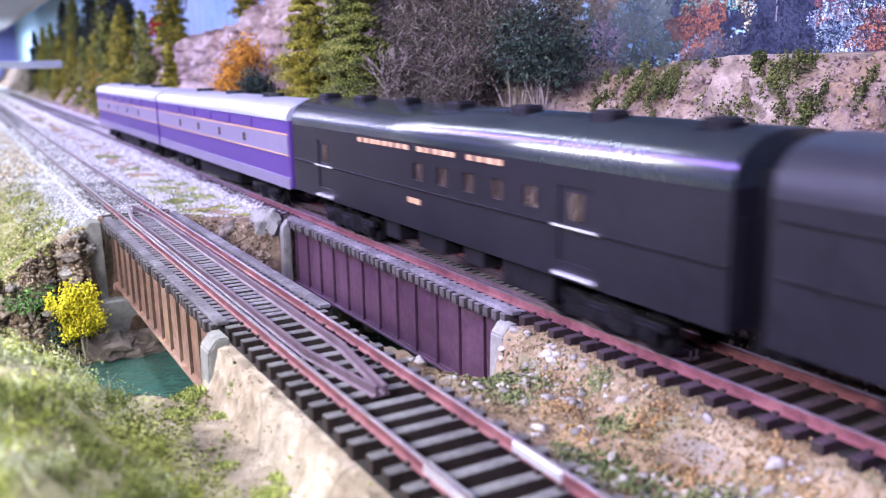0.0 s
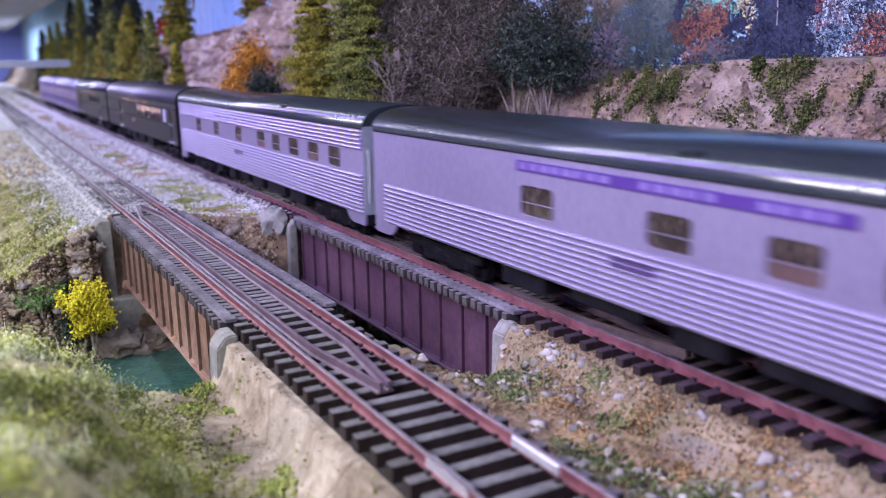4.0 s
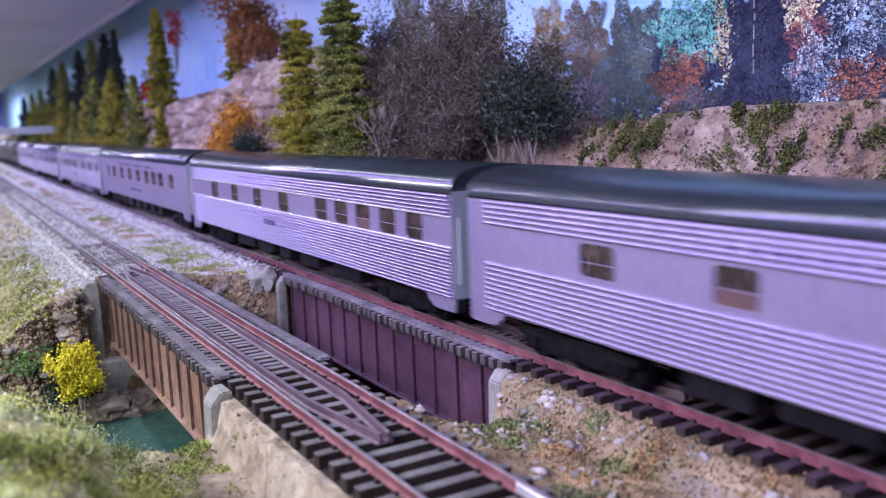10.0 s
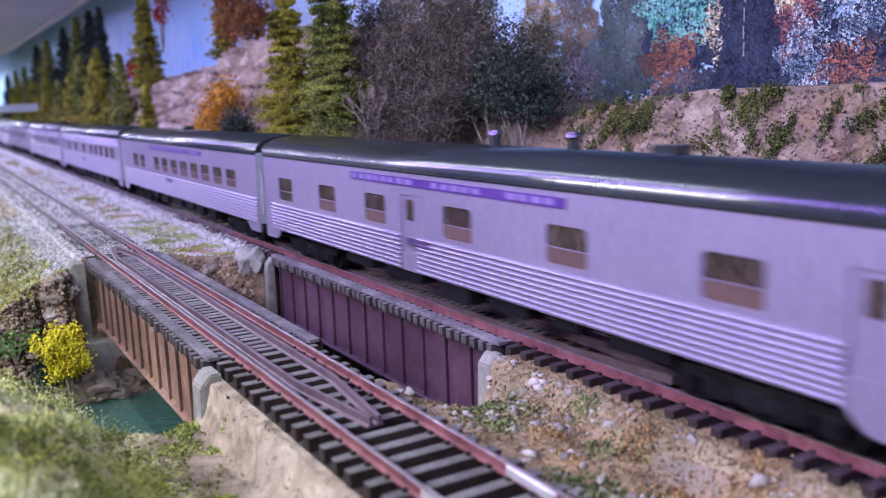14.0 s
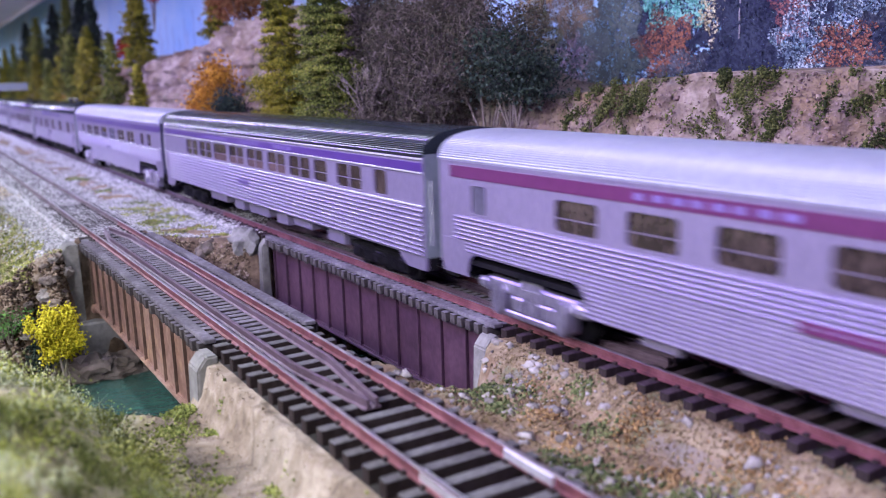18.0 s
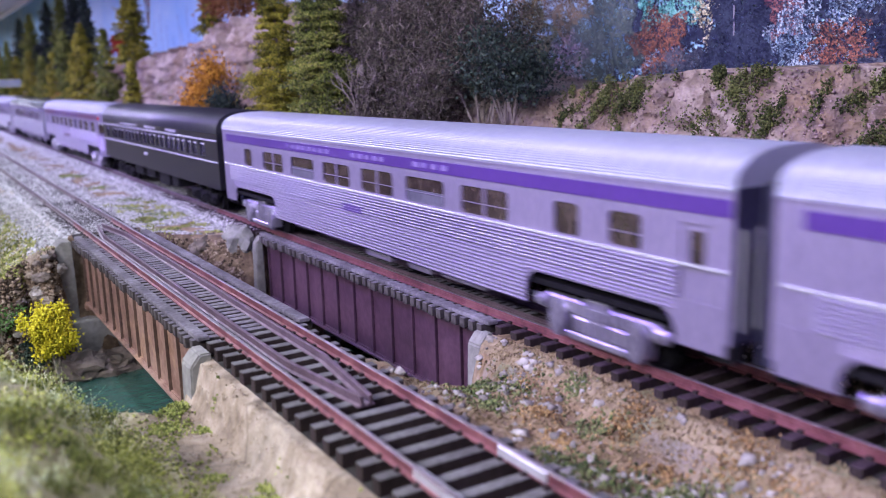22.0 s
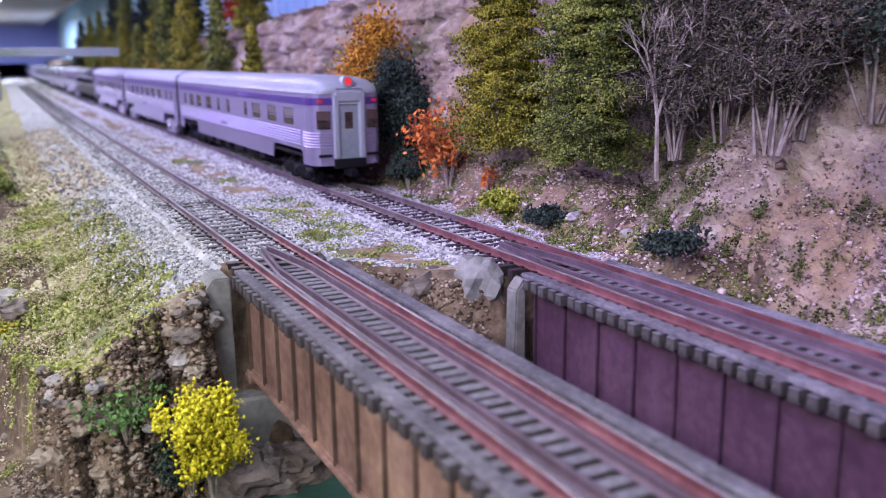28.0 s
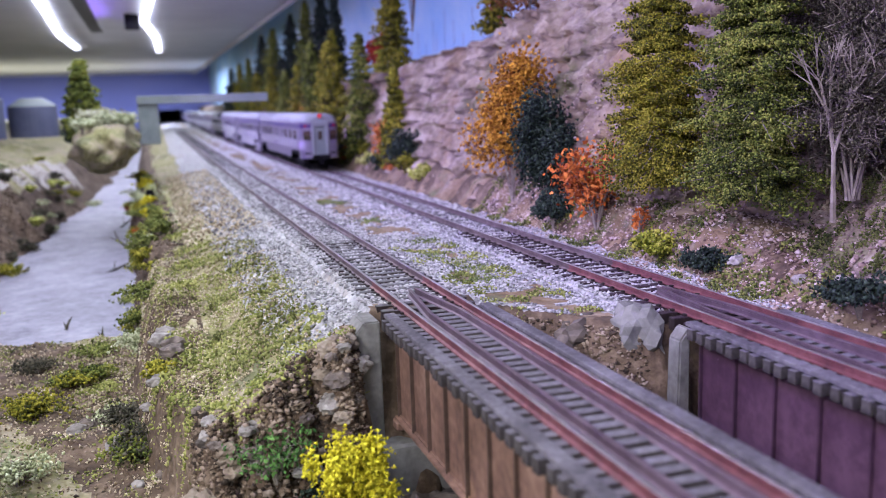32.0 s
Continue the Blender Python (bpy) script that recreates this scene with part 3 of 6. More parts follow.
for tr, xc, y0, y1, step in ((TA, XA, A0, A1, 6.8), (TB, XB, B0, B1, 6.6)):
    far = bmesh.new()
    y = y0 - 3.5
    k = 0
    spots = []
    while y > -330:
        spots.append(y)
        y -= step
    y = y1 + 3.5
    while y < 2600:
        spots.append(y)
        y += step if y < 900 else step * 2
    y = -336.0
    while y > -5650:
        spots.append(y)
        y -= step * 2
    for y in spots:
        if -332 < y < 340:
            o = part("tie", TIE if tr is TA else TIE_PLUM, None, tr, at=(bend(y) + rnd.uniform(-0.35, 0.35), y + rnd.uniform(-0.3, 0.3), rnd.uniform(-0.12, 0.05)))
            o.rotation_euler[2] = rnd.uniform(-0.02, 0.02)
        else:
            box(far, bend(y) - 14.2, bend(y) + 14.2, y - 1.5, y + 1.5, -5, -2.75)
    tagged(part("distant_ties", far, M_tietop, tr), kind="stuff")


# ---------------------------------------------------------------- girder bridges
# girder paints darkened for the stiffeners, so their shading is in the colour
M_stiffA = stuff("shaded_rust_stiffener", [(0.03, 0.017, 0.012), (0.065, 0.038, 0.028), (0.12, 0.075, 0.055)], 40, 0.7, 0, 0.3)
M_stiffB = stuff("shaded_plum_stiffener", [(0.018, 0.007, 0.015), (0.032, 0.012, 0.026), (0.055, 0.024, 0.043)], 40, 0.6, 0, 0.3)


def bridge(name, xc, zc, y0, y1, bays, mat, label, z_bot=-31.0):
    L = y1 - y0
    t = thing(name, (xc, y0, zc), label, "railway bridge", "two girder bridges", "structure")
    for s in (-1, 1):
        x = 12.5 * s
        bm = bx(x - 0.5, x + 0.5, 1.5, L - 1.5, z_bot, -6.3)
        box(bm, x - 2.2, x + 2.2, 1.0, L - 1.0, -6.4, -5.5, 0.1)
        box(bm, x - 2.2, x + 2.2, 1.0, L - 1.0, z_bot - 0.4, z_bot + 0.5, 0.1)
        box(bm, x - 1.1, x + 1.1, 1.0, L - 1.0, z_bot + 0.5, z_bot + 1.0)
        g = part("girder", bm, mat, t)
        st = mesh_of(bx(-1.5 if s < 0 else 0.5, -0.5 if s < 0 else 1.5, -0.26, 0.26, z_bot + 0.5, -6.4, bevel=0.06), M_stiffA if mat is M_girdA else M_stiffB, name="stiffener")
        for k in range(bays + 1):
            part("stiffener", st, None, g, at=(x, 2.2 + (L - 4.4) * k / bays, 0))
    bm = bmesh.new()
    for k in range(bays):
        y = 6 + (L - 12) * k / (bays - 1)
        box(bm, -12, 12, y - 0.8, y + 0.8, z_bot + 4, z_bot + 6)
        box(bm, -12, 12, y - 0.8, y + 0.8, -12, -10)
    part("cross_brace", bm, mat, t)
    n = round(L / 4.2)
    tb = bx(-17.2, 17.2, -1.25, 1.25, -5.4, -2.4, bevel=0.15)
    # painted light again: lighter timber on top, darker timber on the sides
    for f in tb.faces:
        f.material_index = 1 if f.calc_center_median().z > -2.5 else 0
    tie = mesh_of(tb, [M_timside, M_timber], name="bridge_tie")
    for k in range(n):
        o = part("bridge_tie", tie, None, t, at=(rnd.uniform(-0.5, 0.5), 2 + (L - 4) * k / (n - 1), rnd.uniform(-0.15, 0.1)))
    for s in (-1, 1):
        part("guard_timber", bx(14.4 * s - 1.6, 14.4 * s + 1.6, -1.5, L + 1.5, -2.4, -1.2, bevel=0.2), M_timber, t)
        for yb in (2.0, L - 2.0):
            part("bearing", bx(12.5 * s - 2.6, 12.5 * s + 2.6, yb - 2.4, yb + 2.4, z_bot - 3.2, z_bot - 0.4, bevel=0.5), mat, t)
    return t


bridge_near = bridge("girder_bridge", XA, 0, A0, A1, 13, M_girdA, "rusty brown plate girder bridge over the creek")
bridge_far = bridge("girder_bridge", XB, -1, B0, B1, 12, M_girdB, "dark oxide-red plate girder bridge carrying the main line")


M_joiner = stuff("nickel_silver_joiner", [(0.42, 0.40, 0.44), (0.6, 0.58, 0.62)], 80, 0.4, 0.6, 0.2)


def guard(tr, y0, y1, name="guard_rail"):
    """Inner guard rails that meet in a point at both ends."""
    for s in (-1, 1):
        bm = bmesh.new()
        ys = [y0, y0 + 32, y1 - 32, y1]
        off = [1.0 * s, 4.6 * s, 4.6 * s, 1.0 * s]
        prof = rail_prof(0.0)
        rings = [[bm.verts.new((o + x, y, z - 0.3)) for x, z in prof] for y, o in zip(ys, off)]
        for a, b in zip(rings, rings[1:]):
            for i in range(len(prof)):
                bm.faces.new((a[i], a[(i + 1) % len(prof)], b[(i + 1) % len(prof)], b[i]))
        bm.faces.new(rings[0][::-1])
        bm.faces.new(rings[-1])
        part(name, bm, M_guard, tr)


joiner = mesh_of(bx(-0.75, 0.75, -7, 7, -2.2, -0.25, bevel=0.2), M_joiner, name="rail_joiner")
for xj, yj in ((8.7, -97.0), (-8.7, -96.0)):
    part("rail_joiner", joiner, None, TA, "bright metal rail joiner", at=(xj - 0.25 * (1 if xj > 0 else -1), yj, 0.12))
guard(TA, -54, 224)
guard(TB, -70, 196)


def abutment(name, x0, x1, y0, y1, z0, z1, label):
    t = thing(name, (0, 0, 0), label, "bridge abutment", "bridge abutments", "structure")
    bm = extrude_y(bmesh.new(), [(x0 - 1.2, z0), (x1, z0), (x1, z1), (x0 + 2.6, z1), (x0, z1 - 3.2)], y0, y1)
    bmesh.ops.bevel(bm, geom=list(bm.edges), offset=0.45, segments=2, affect="EDGES")
    part("block", bm, M_conc, t)
    return t


abutment("abutment_near_siding", -20.5, -14.8, 5, 13.6, -40, -3.5, "grey weathered concrete bridge abutment with chamfered top")
abutment("abutment_far_siding", -24.5, -17.3, 198.5, 211, -40, -3.0, "grey weathered concrete bridge abutment with chamfered top")
abutment("abutment_near_main", 51.4, 56.2, -21.0, -14.5, -40, -5.2, "grey weathered concrete bridge abutment with chamfered top")
abutment("abutment_far_main", 53.2, 56.4, 158.5, 164, -50, -4.0, "grey weathered concrete bridge abutment with chamfered top")
# ---------------------------------------------------------------- train
HALF = 17.0
CARS = []
M_glass = stuff("tinted_window_glass", [(0.010, 0.007, 0.007), (0.028, 0.020, 0.018), (0.06, 0.045, 0.038)], 130, 0.12, 0.0, 0.0, spec=0.6)
M_blind = stuff("tan_window_blind", [(0.038, 0.020, 0.017), (0.072, 0.039, 0.033)], 80, 0.8, 0, 0)
M_slat = stuff("grey_tan_slatted_blind", [(0.06, 0.047, 0.042), (0.105, 0.085, 0.075)], 80, 0.8, 0, 0)
M_gblind = stuff("grey_lilac_blind", [(0.035, 0.034, 0.05), (0.07, 0.066, 0.09)], 80, 0.8, 0, 0)
M_seat = stuff("brown_seat_interior", [(0.026, 0.014, 0.011), (0.062, 0.036, 0.026)], 90, 0.8, 0, 0)
M_glassl = stuff("lilac_grey_window_glass", [(0.012, 0.011, 0.018), (0.028, 0.026, 0.042), (0.075, 0.07, 0.105)], 18, 0.12, 0.0, 0.0, spec=0.6)
M_white = stuff("white_frosted_glass", [(0.26, 0.25, 0.32), (0.34, 0.33, 0.40)], 60, 0.4, 0, 0)
M_lit = stuff("cream_drawn_shade", [(0.42, 0.29, 0.15), (0.50, 0.36, 0.20)], 60, 0.7, 0, 0)
M_magenta = stuff("plum_letterboard_paint", [(0.06, 0.012, 0.048), (0.085, 0.018, 0.066)], 20, 0.4, 0, 0)
M_gold = stuff("gold_lettering", [(0.34, 0.20, 0.11), (0.42, 0.26, 0.14)], 60, 0.5, 0.1, 0)
M_pale = stuff("pale_grey_lettering", [(0.30, 0.29, 0.34), (0.38, 0.37, 0.42)], 60, 0.5, 0, 0)
M_faint = stuff("faded_lilac_lettering", [(0.10, 0.07, 0.19), (0.15, 0.11, 0.25)], 60, 0.5, 0, 0)
M_dkletter = stuff("violet_lettering", [(0.03, 0.018, 0.055), (0.05, 0.03, 0.08)], 60, 0.5, 0, 0)
M_greyend = stuff("grey_car_end", [(0.13, 0.15, 0.165), (0.20, 0.225, 0.24)], 25, 0.5, 0.1, 0.1)
M_roofsil = stuff("silver_car_roof", [(0.21, 0.22, 0.25), (0.28, 0.29, 0.32)], 12, 0.5, 0.3, 0.05)
M_bright = stuff("bright_metal_trim", [(0.7, 0.7, 0.74), (0.85, 0.85, 0.88)], 60, 0.22, 0.7, 0)
M_truckS = stuff("silver_truck_frame", [(0.17, 0.155, 0.21), (0.32, 0.30, 0.37)], 80, 0.28, 0.65, 0.2)
M_navyend = stuff("dark_navy_end", [(0.016, 0.016, 0.03), (0.034, 0.033, 0.06)], 40, 0.6, 0.0, 0.1, spec=0.2)
M_red = stuff("red_marker_lens", [(0.28, 0.015, 0.025), (0.40, 0.03, 0.04)], 60, 0.15, 0, 0, spec=0.7)
M_redlit = bpy.data.materials.new("lit_red_lamp")
M_redlit.use_nodes = True
M_redlit.node_tree.nodes["Principled BSDF"].inputs["Base Color"].default_value = (0.7, 0.02, 0.02, 1)
M_redlit.node_tree.nodes["Principled BSDF"].inputs["Emission Color"].default_value = (1, 0.05, 0.04, 1)
M_redlit.node_tree.nodes["Principled BSDF"].inputs["Emission Strength"].default_value = 0.1
SHARED = {}


def shared(key, build, material):
    if key not in SHARED:
        SHARED[key] = mesh_of(build(), material, name=key[0])
    return SHARED[key]


def panel(x0, x1, y0, y1, z0, z1, holes):
    """A wall slab in the y-z plane with openings (ya, yb, za, zb)."""
    bm = bmesh.new()
    ys = sorted({y0, y1, *[min(max(v, y0), y1) for h_ in holes for v in h_[:2]]})
    zs = sorted({z0, z1, *[v for h_ in holes for v in h_[2:]]})
    for a, b in zip(ys, ys[1:]):
        for c, d in zip(zs, zs[1:]):
            my, mz = (a + b) / 2, (c + d) / 2
            if not any(h_[0] < my < h_[1] and h_[2] < mz < h_[3] for h_ in holes):
                box(bm, x0, x1, a, b, c, d)
    bmesh.ops.remove_doubles(bm, verts=bm.verts, dist=0.001)
    return bm


def flutes(y0, y1, z0, z1, n, depth=0.85, x=-HALF):
    bm = bmesh.new()
    step = (z1 - z0) / n
    prof = [(x + 0.3, z0)]
    for k in range(n):
        z = z0 + k * step
        prof += [(x - 0.05, z + 0.06 * step), (x - depth * 0.8, z + 0.28 * step), (x - depth, z + 0.5 * step), (x - depth * 0.8, z + 0.72 * step), (x - 0.05, z + 0.94 * step)]
    prof += [(x + 0.3, z1)]
    return extrude_y(bm, prof, y0, y1)


def letters(t, text, y_front, z, h, w, mat, x, gap=0.35):
    """Word marks as plain bars, one for each sign, in one strip; widths vary a little as in set type."""
    bm = bmesh.new()
    y = y_front
    for i, ch in enumerate(text):
        if ch != " ":
            wide = w * (1 - gap) * (0.82 + 0.36 * ((i * 7) % 5) / 4)
            box(bm, x - 0.12, x + 0.1, y - wide, y, z, z + h)
        y -= w
    ob = part("lettering", bm, mat, t)
    return tagged(ob, label="faded raised lettering bars", kind="stuff")


def wheelset():
    bm = bmesh.new()
    cyl(bm, (-10, 0, 0), (10, 0, 0), 1.0)
    for s in (-1, 1):
        cyl(bm, (s * 7.2, 0, 0), (s * 9.2, 0, 0), 5.2, n=20)
        cyl(bm, (s * 7.0, 0, 0), (s * 7.6, 0, 0), 5.9, n=20)
    return bm


def truck(t, y, axles, mat):
    sp = 27.0 if axles == 2 else 17.5
    half = sp * (axles - 1) / 2
    tag = "silver" if mat is M_truckS else "dark"

    def frame_bm():
        bm = bmesh.new()
        for s in (-1, 1):
            x0, x1 = (10.2, 12.6) if s > 0 else (-12.6, -10.2)
            box(bm, x0, x1, -half - 6, half + 6, 6.2, 8.6, 0.4)
            box(bm, x0, x1, -half + 4.5, half - 4.5, 3.6, 6.2, 0.4)
            for k in range(axles):
                yy = -half + k * sp
                box(bm, x0 - 0.5, x1 + 0.5, yy - 2.6, yy + 2.6, 3.0, 7.6, 0.5)
                cyl(bm, (s * 12.3, yy, 5.2), (s * 13.8, yy, 5.2), 1.7, 1.3, 10)
            for k in range(axles - 1):
                ym = -half + (k + 0.5) * sp
                for d in (-2.6, 0, 2.6):
                    cyl(bm, (s * 12.2, ym + d, 3.2), (s * 12.2, ym + d, 8.0), 1.0, n=8)
                box(bm, x0, x1 + 0.3 * s, ym - 4.6, ym + 4.6, 7.8, 9.4, 0.3)
        box(bm, -11, 11, -3, 3, 6, 9)
        if tag == "silver":
            # taller outside-hung frames with coil springs, a drop equalizer and an end brake cylinder
            for s in (-1, 1):
                for k in range(axles):
                    yy = -half + k * sp
                    cyl(bm, (s * 12.6, yy, 5.2), (s * 13.9, yy, 5.2), 3.0, 2.6, 14)
                box(bm, s * 12.9 - 0.5, s * 12.9 + 0.5, -half + 3, half - 3, 2.6, 3.8, 0.3)
                for e in (-1, 1):
                    cyl(bm, (s * 12.4, e * (half + 5), 7.2), (s * 12.4, e * (half + 9), 7.2), 1.2, 1.0, 10)
            for v in bm.verts:
                v.co.x *= 1.17
                v.co.z = 2.8 + (v.co.z - 2.8) * 1.6
        return bm

    tr = part("truck", shared(("truck", axles, tag), frame_bm, mat), None, t, "silver truck" if tag == "silver" else "", at=(0, y, 0))
    ws = shared(("wheelset",), wheelset, M_dark)
    for k in range(axles):
        part("wheelset", ws, None, tr, at=(0, -half + k * sp, 5.2))


def roof_mesh(h, top, eave, ridges, round_end=0.0):
    n = 90 if ridges else 44
    prof = []
    for k in range(n + 1):
        a = math.pi * k / n
        c, s = math.cos(a), math.sin(a)
        r = 1.0 + (0.011 if ridges and k % 2 else 0.0)
        prof.append((r * (HALF + 0.15) * math.copysign(abs(c) ** 0.8, c), eave + r * (top - eave) * s ** 0.8))
    bm = bmesh.new()
    ys = [(h, 1.0), (-h + round_end, 1.0)]
    if round_end:
        ys += [(-h + round_end * (1 - math.sin(math.radians(d))), max(0.30, math.cos(math.radians(d)) ** 0.6)) for d in (25, 45, 62, 75, 84)]
    rings = [[bm.verts.new((x * f_ ** 0.4, y, eave + (z - eave) * f_)) for x, z in prof] for y, f_ in ys]
    for a, b in zip(rings, rings[1:]):
        for i in range(n):
            bm.faces.new((a[i], b[i], b[i + 1], a[i + 1]))
    bm.faces.new(rings[0])
    bm.faces.new(rings[-1][::-1])
    for f_ in bm.faces:
        f_.smooth = len(f_.verts) == 4 and not ridges
    bmesh.ops.recalc_face_normals(bm, faces=bm.faces)
    return bm


def car(front, rear, label, side="silver", roof="black", wins=(), wz=(27.5, 35.0), low=None, high=None, stripe=None, board=None, belt=(), axles=3, trucks="dark",
        blinds=0.4, skirt=0.0, ridged=False, marks=None, number=True, doors=(), heavy=False, tail=None, name="passenger_car", sill=13.2, vents=(), boxes="dark", title=None, group="train of passenger cars", category="passenger car"):
    """A coach from y = rear to y = front at the start of the clip. wins: (distance from the front, width)."""
    L = front - rear - 9
    h = L / 2
    t = thing(name, (XB, (front + rear) / 2, -1), label, category, group)
    CARS.append((t, (front + rear) / 2))
    rr = random.Random(int(front) + 7)
    skin = {"black": M_black, "purple": M_purple, "silver": M_silver}[side]
    rf = (M_roofmat if heavy and (heavy == "coach" or blinds == "lit") else M_roofblk) if roof == "black" else M_roofsil
    cut = 15.0 if tail else 0.0
    eave, top = (43.2, 51.0) if not heavy else (40.6, 51.5)
    holes = [(h - u - w, h - u, *wz) for u, w in wins] + [(h - u - w, h - u, 17.5, 36.0) for u, w in doors]
    # truck cut-outs in the lower edge
    arch = []
    if skirt:
        for yc in (h - 39, -h + 39):
            arch.append((yc - 25, yc + 25, sill, sill + 4.2))
    part("side_panel", panel(-HALF, -HALF + 0.8, -h + cut, h, sill, eave, holes + arch), skin, t)
    part("side_panel", bx(HALF - 0.8, HALF, -h + cut, h, sill, eave), skin, t)
    part("floor", bx(-HALF + 0.8, HALF - 0.8, -h + cut, h, sill + 1, sill + 2.4), M_dark, t)
    part("interior", bx(-6.5, 8, -h + 8 + cut, h - 8, sill + 2.4, 29.5), M_seat, t, "brown seats inside")
    part("roof", roof_mesh(h, top, eave, ridged, 16.0 if tail else 0.0), rf, t)
    for s in (1,) if tail else (1, -1):
        ya, yb = (h - 0.8, h + 0.05) if s > 0 else (-h - 0.05, -h + 0.8)
        part("end_panel", bx(-HALF + 0.1, HALF - 0.1, ya, yb, sill, eave + 0.6), M_navyend if roof == "silver" else M_greyend if side == "silver" else skin, t)
        dm = bmesh.new()
        for k in range(3):
            d0 = s * (h + 0.2 + k * 1.1)
            box(dm, -9 + 0.5 * (k % 2), 9 - 0.5 * (k % 2), min(d0, d0 + s), max(d0, d0 + s), 8, 44 + 0.5 * (k % 2))
        part("diaphragm", dm, M_navyend if roof == "silver" else M_greyend if side == "silver" else M_dark, t, "folded gangway")
        part("coupler", bx(-2, 2, min(s * h, s * (h + 4.4)), max(s * h, s * (h + 4.4)), 5.5, 8.5, bevel=0.4), M_dark, t)
        for gx in (-15.2, -10.5):
            rail_bm = bmesh.new()
            cyl(rail_bm, (gx, s * (h + 0.9), 16), (gx, s * (h + 0.9), 36), 0.3, n=6)
            part("grab_iron", rail_bm, M_bright if side == "silver" else M_dark, t)
        if not heavy:
            part("step", bx(-16.0, -12.5, s * (h - 3) - 3, s * (h - 3) + 3, sill - 4.2, sill, bevel=0.3), M_dark, t)
            if not skirt:
                sk = extrude_x([(s * h, sill + 0.1), (s * h, sill - 3.4), (s * (h - 0.8), sill - 4.0), (s * (h - 11), sill - 4.0), (s * (h - 13), sill - 3.5), (s * (h - 15), sill - 2.2), (s * (h - 16.5), sill - 0.8), (s * (h - 17.5), sill + 0.1)], -HALF - 0.02, -HALF + 0.8)
                part("end_skirt", sk, skin, t, "dropped skirt below the vestibule")
    # windows
    for i, (u, w) in enumerate(wins):
        y = h - u - w / 2
        k = rr.random()
        lit = blinds == "lit"
        wd = round(w)
        pane = part("window", shared(("window", wd, wz, heavy == "coach"), lambda: bx(-HALF + 0.45, -HALF + 0.75, -wd / 2 - 0.4, wd / 2 + 0.4, wz[0] - 0.2, wz[1] + 0.2), M_glassl if heavy == "coach" else M_glass), None, t, at=(0, y, 0))
        zc = wz[0] + (wz[1] - wz[0]) * (0.45 if k < 0.5 else 0.6)
        if lit:
            if i == len(wins) - 1:
                part("blind", bx(-HALF + 0.3, -HALF + 0.44, -w / 2, w / 2, wz[0], wz[1]), M_white, pane, "white frosted pane")
            else:
                part("blind", bx(-HALF + 0.3, -HALF + 0.44, -w / 2, w / 2, zc, wz[1]), M_lit, pane, "cream drawn shade")
        elif k < float(blinds):
            part("blind", bx(-HALF + 0.3, -HALF + 0.44, -w / 2, w / 2, *((wz[0] + (wz[1] - wz[0]) * rr.choice((0.4, 0.5, 0.55)), wz[1]) if tail == "square" else (wz[0], wz[0] + (wz[1] - wz[0]) * rr.choice((0.4, 0.42, 0.42, 0.45) if trucks != "silver" else (0.5, 0.98))))), M_slat if tail == "square" else M_gblind if trucks == "silver" else M_blind, pane, "tan blind")
        # pale bar modelled in place of a line of light reflected in the glass
        if w > 9:
            part("sash_bar", shared(("sash_bar", wd, wz), lambda: bx(-HALF + 0.15, -HALF + 0.44, -wd / 2, wd / 2, wz[0] + (wz[1] - wz[0]) * 0.42 - 0.1, wz[0] + (wz[1] - wz[0]) * 0.42 + 0.1), M_silver), None, pane)
        # coach panes: the bright reflection near the top is a pale strip
        if heavy == "coach":
            part("shade", bx(-HALF + 0.2, -HALF + 0.44, -w / 2 + 0.8, w / 2 - 0.8, wz[1] - 1.5, wz[1] - 0.9), M_pale, pane, "pale reflection line near the window top")
        if w > 18 and k > 0.3:
            part("mullion", bx(-HALF + 0.1, -HALF + 0.44, -0.5, 0.5, wz[0], wz[1]), skin, pane)
        fr = rounded_frame(wd, wz[0], wz[1], -HALF - 0.12, -HALF + 0.44, 0.5 if heavy else 1.3, 0.5)
        part("window_frame", shared(("window_frame", wd, wz, side), lambda: fr, skin), None, pane)
    for u, w in doors:
        d = part("door", bx(-HALF + 0.5, -HALF + 0.9, h - u - w, h - u, 17.5, 36), skin, t)
        part("window", bx(-HALF + 0.3, -HALF + 0.6, h - u - w * 0.72, h - u - w * 0.28, 28, 34.5), M_glass, d)
        if heavy:
            part("handrail", bx(-HALF - 0.7, -HALF - 0.2, h - u - w - 2, h - u + 2, 26.0, 26.6), M_bright, d)
            part("step", bx(-HALF - 1.2, -HALF, h - u - w - 1, h - u + 1, sill + 1, sill + 1.8), M_bright, d)
    y0, y1 = -h + cut + 1, h - 9
    for rng in (low, high):
        if rng:
            za, zb, n = rng
            # broken around side doors
            stops = sorted([h - u - w - 0.5 for u, w in doors] + [h - u + 0.5 for u, w in doors] + [y0, y1])
            for a, b in list(zip(stops, stops[1:]))[::2]:
                if b - a > 4:
                    part("fluted_panel", flutes(a, b, za, zb, n), skin, t, "fluted stainless panel")
    if side == "silver":
        part("eave_seam", bx(-HALF - 0.25, -HALF + 0.1, -h + cut + 0.5, h - 0.5, eave - 0.35, eave + 0.05), M_dark if roof == "black" else skin, t, "thin seam below the roof")
    for zb in belt:
        part("belt_rail", bx(-HALF - 0.55, -HALF + 0.1, -h + cut + 1, h - 2, zb - 0.3, zb + 0.3, bevel=0.1), M_bright if side == "silver" else (M_pale if heavy == "coach" else M_dark), t, "raised belt rail")
    if stripe:
        za, zb, mat = stripe
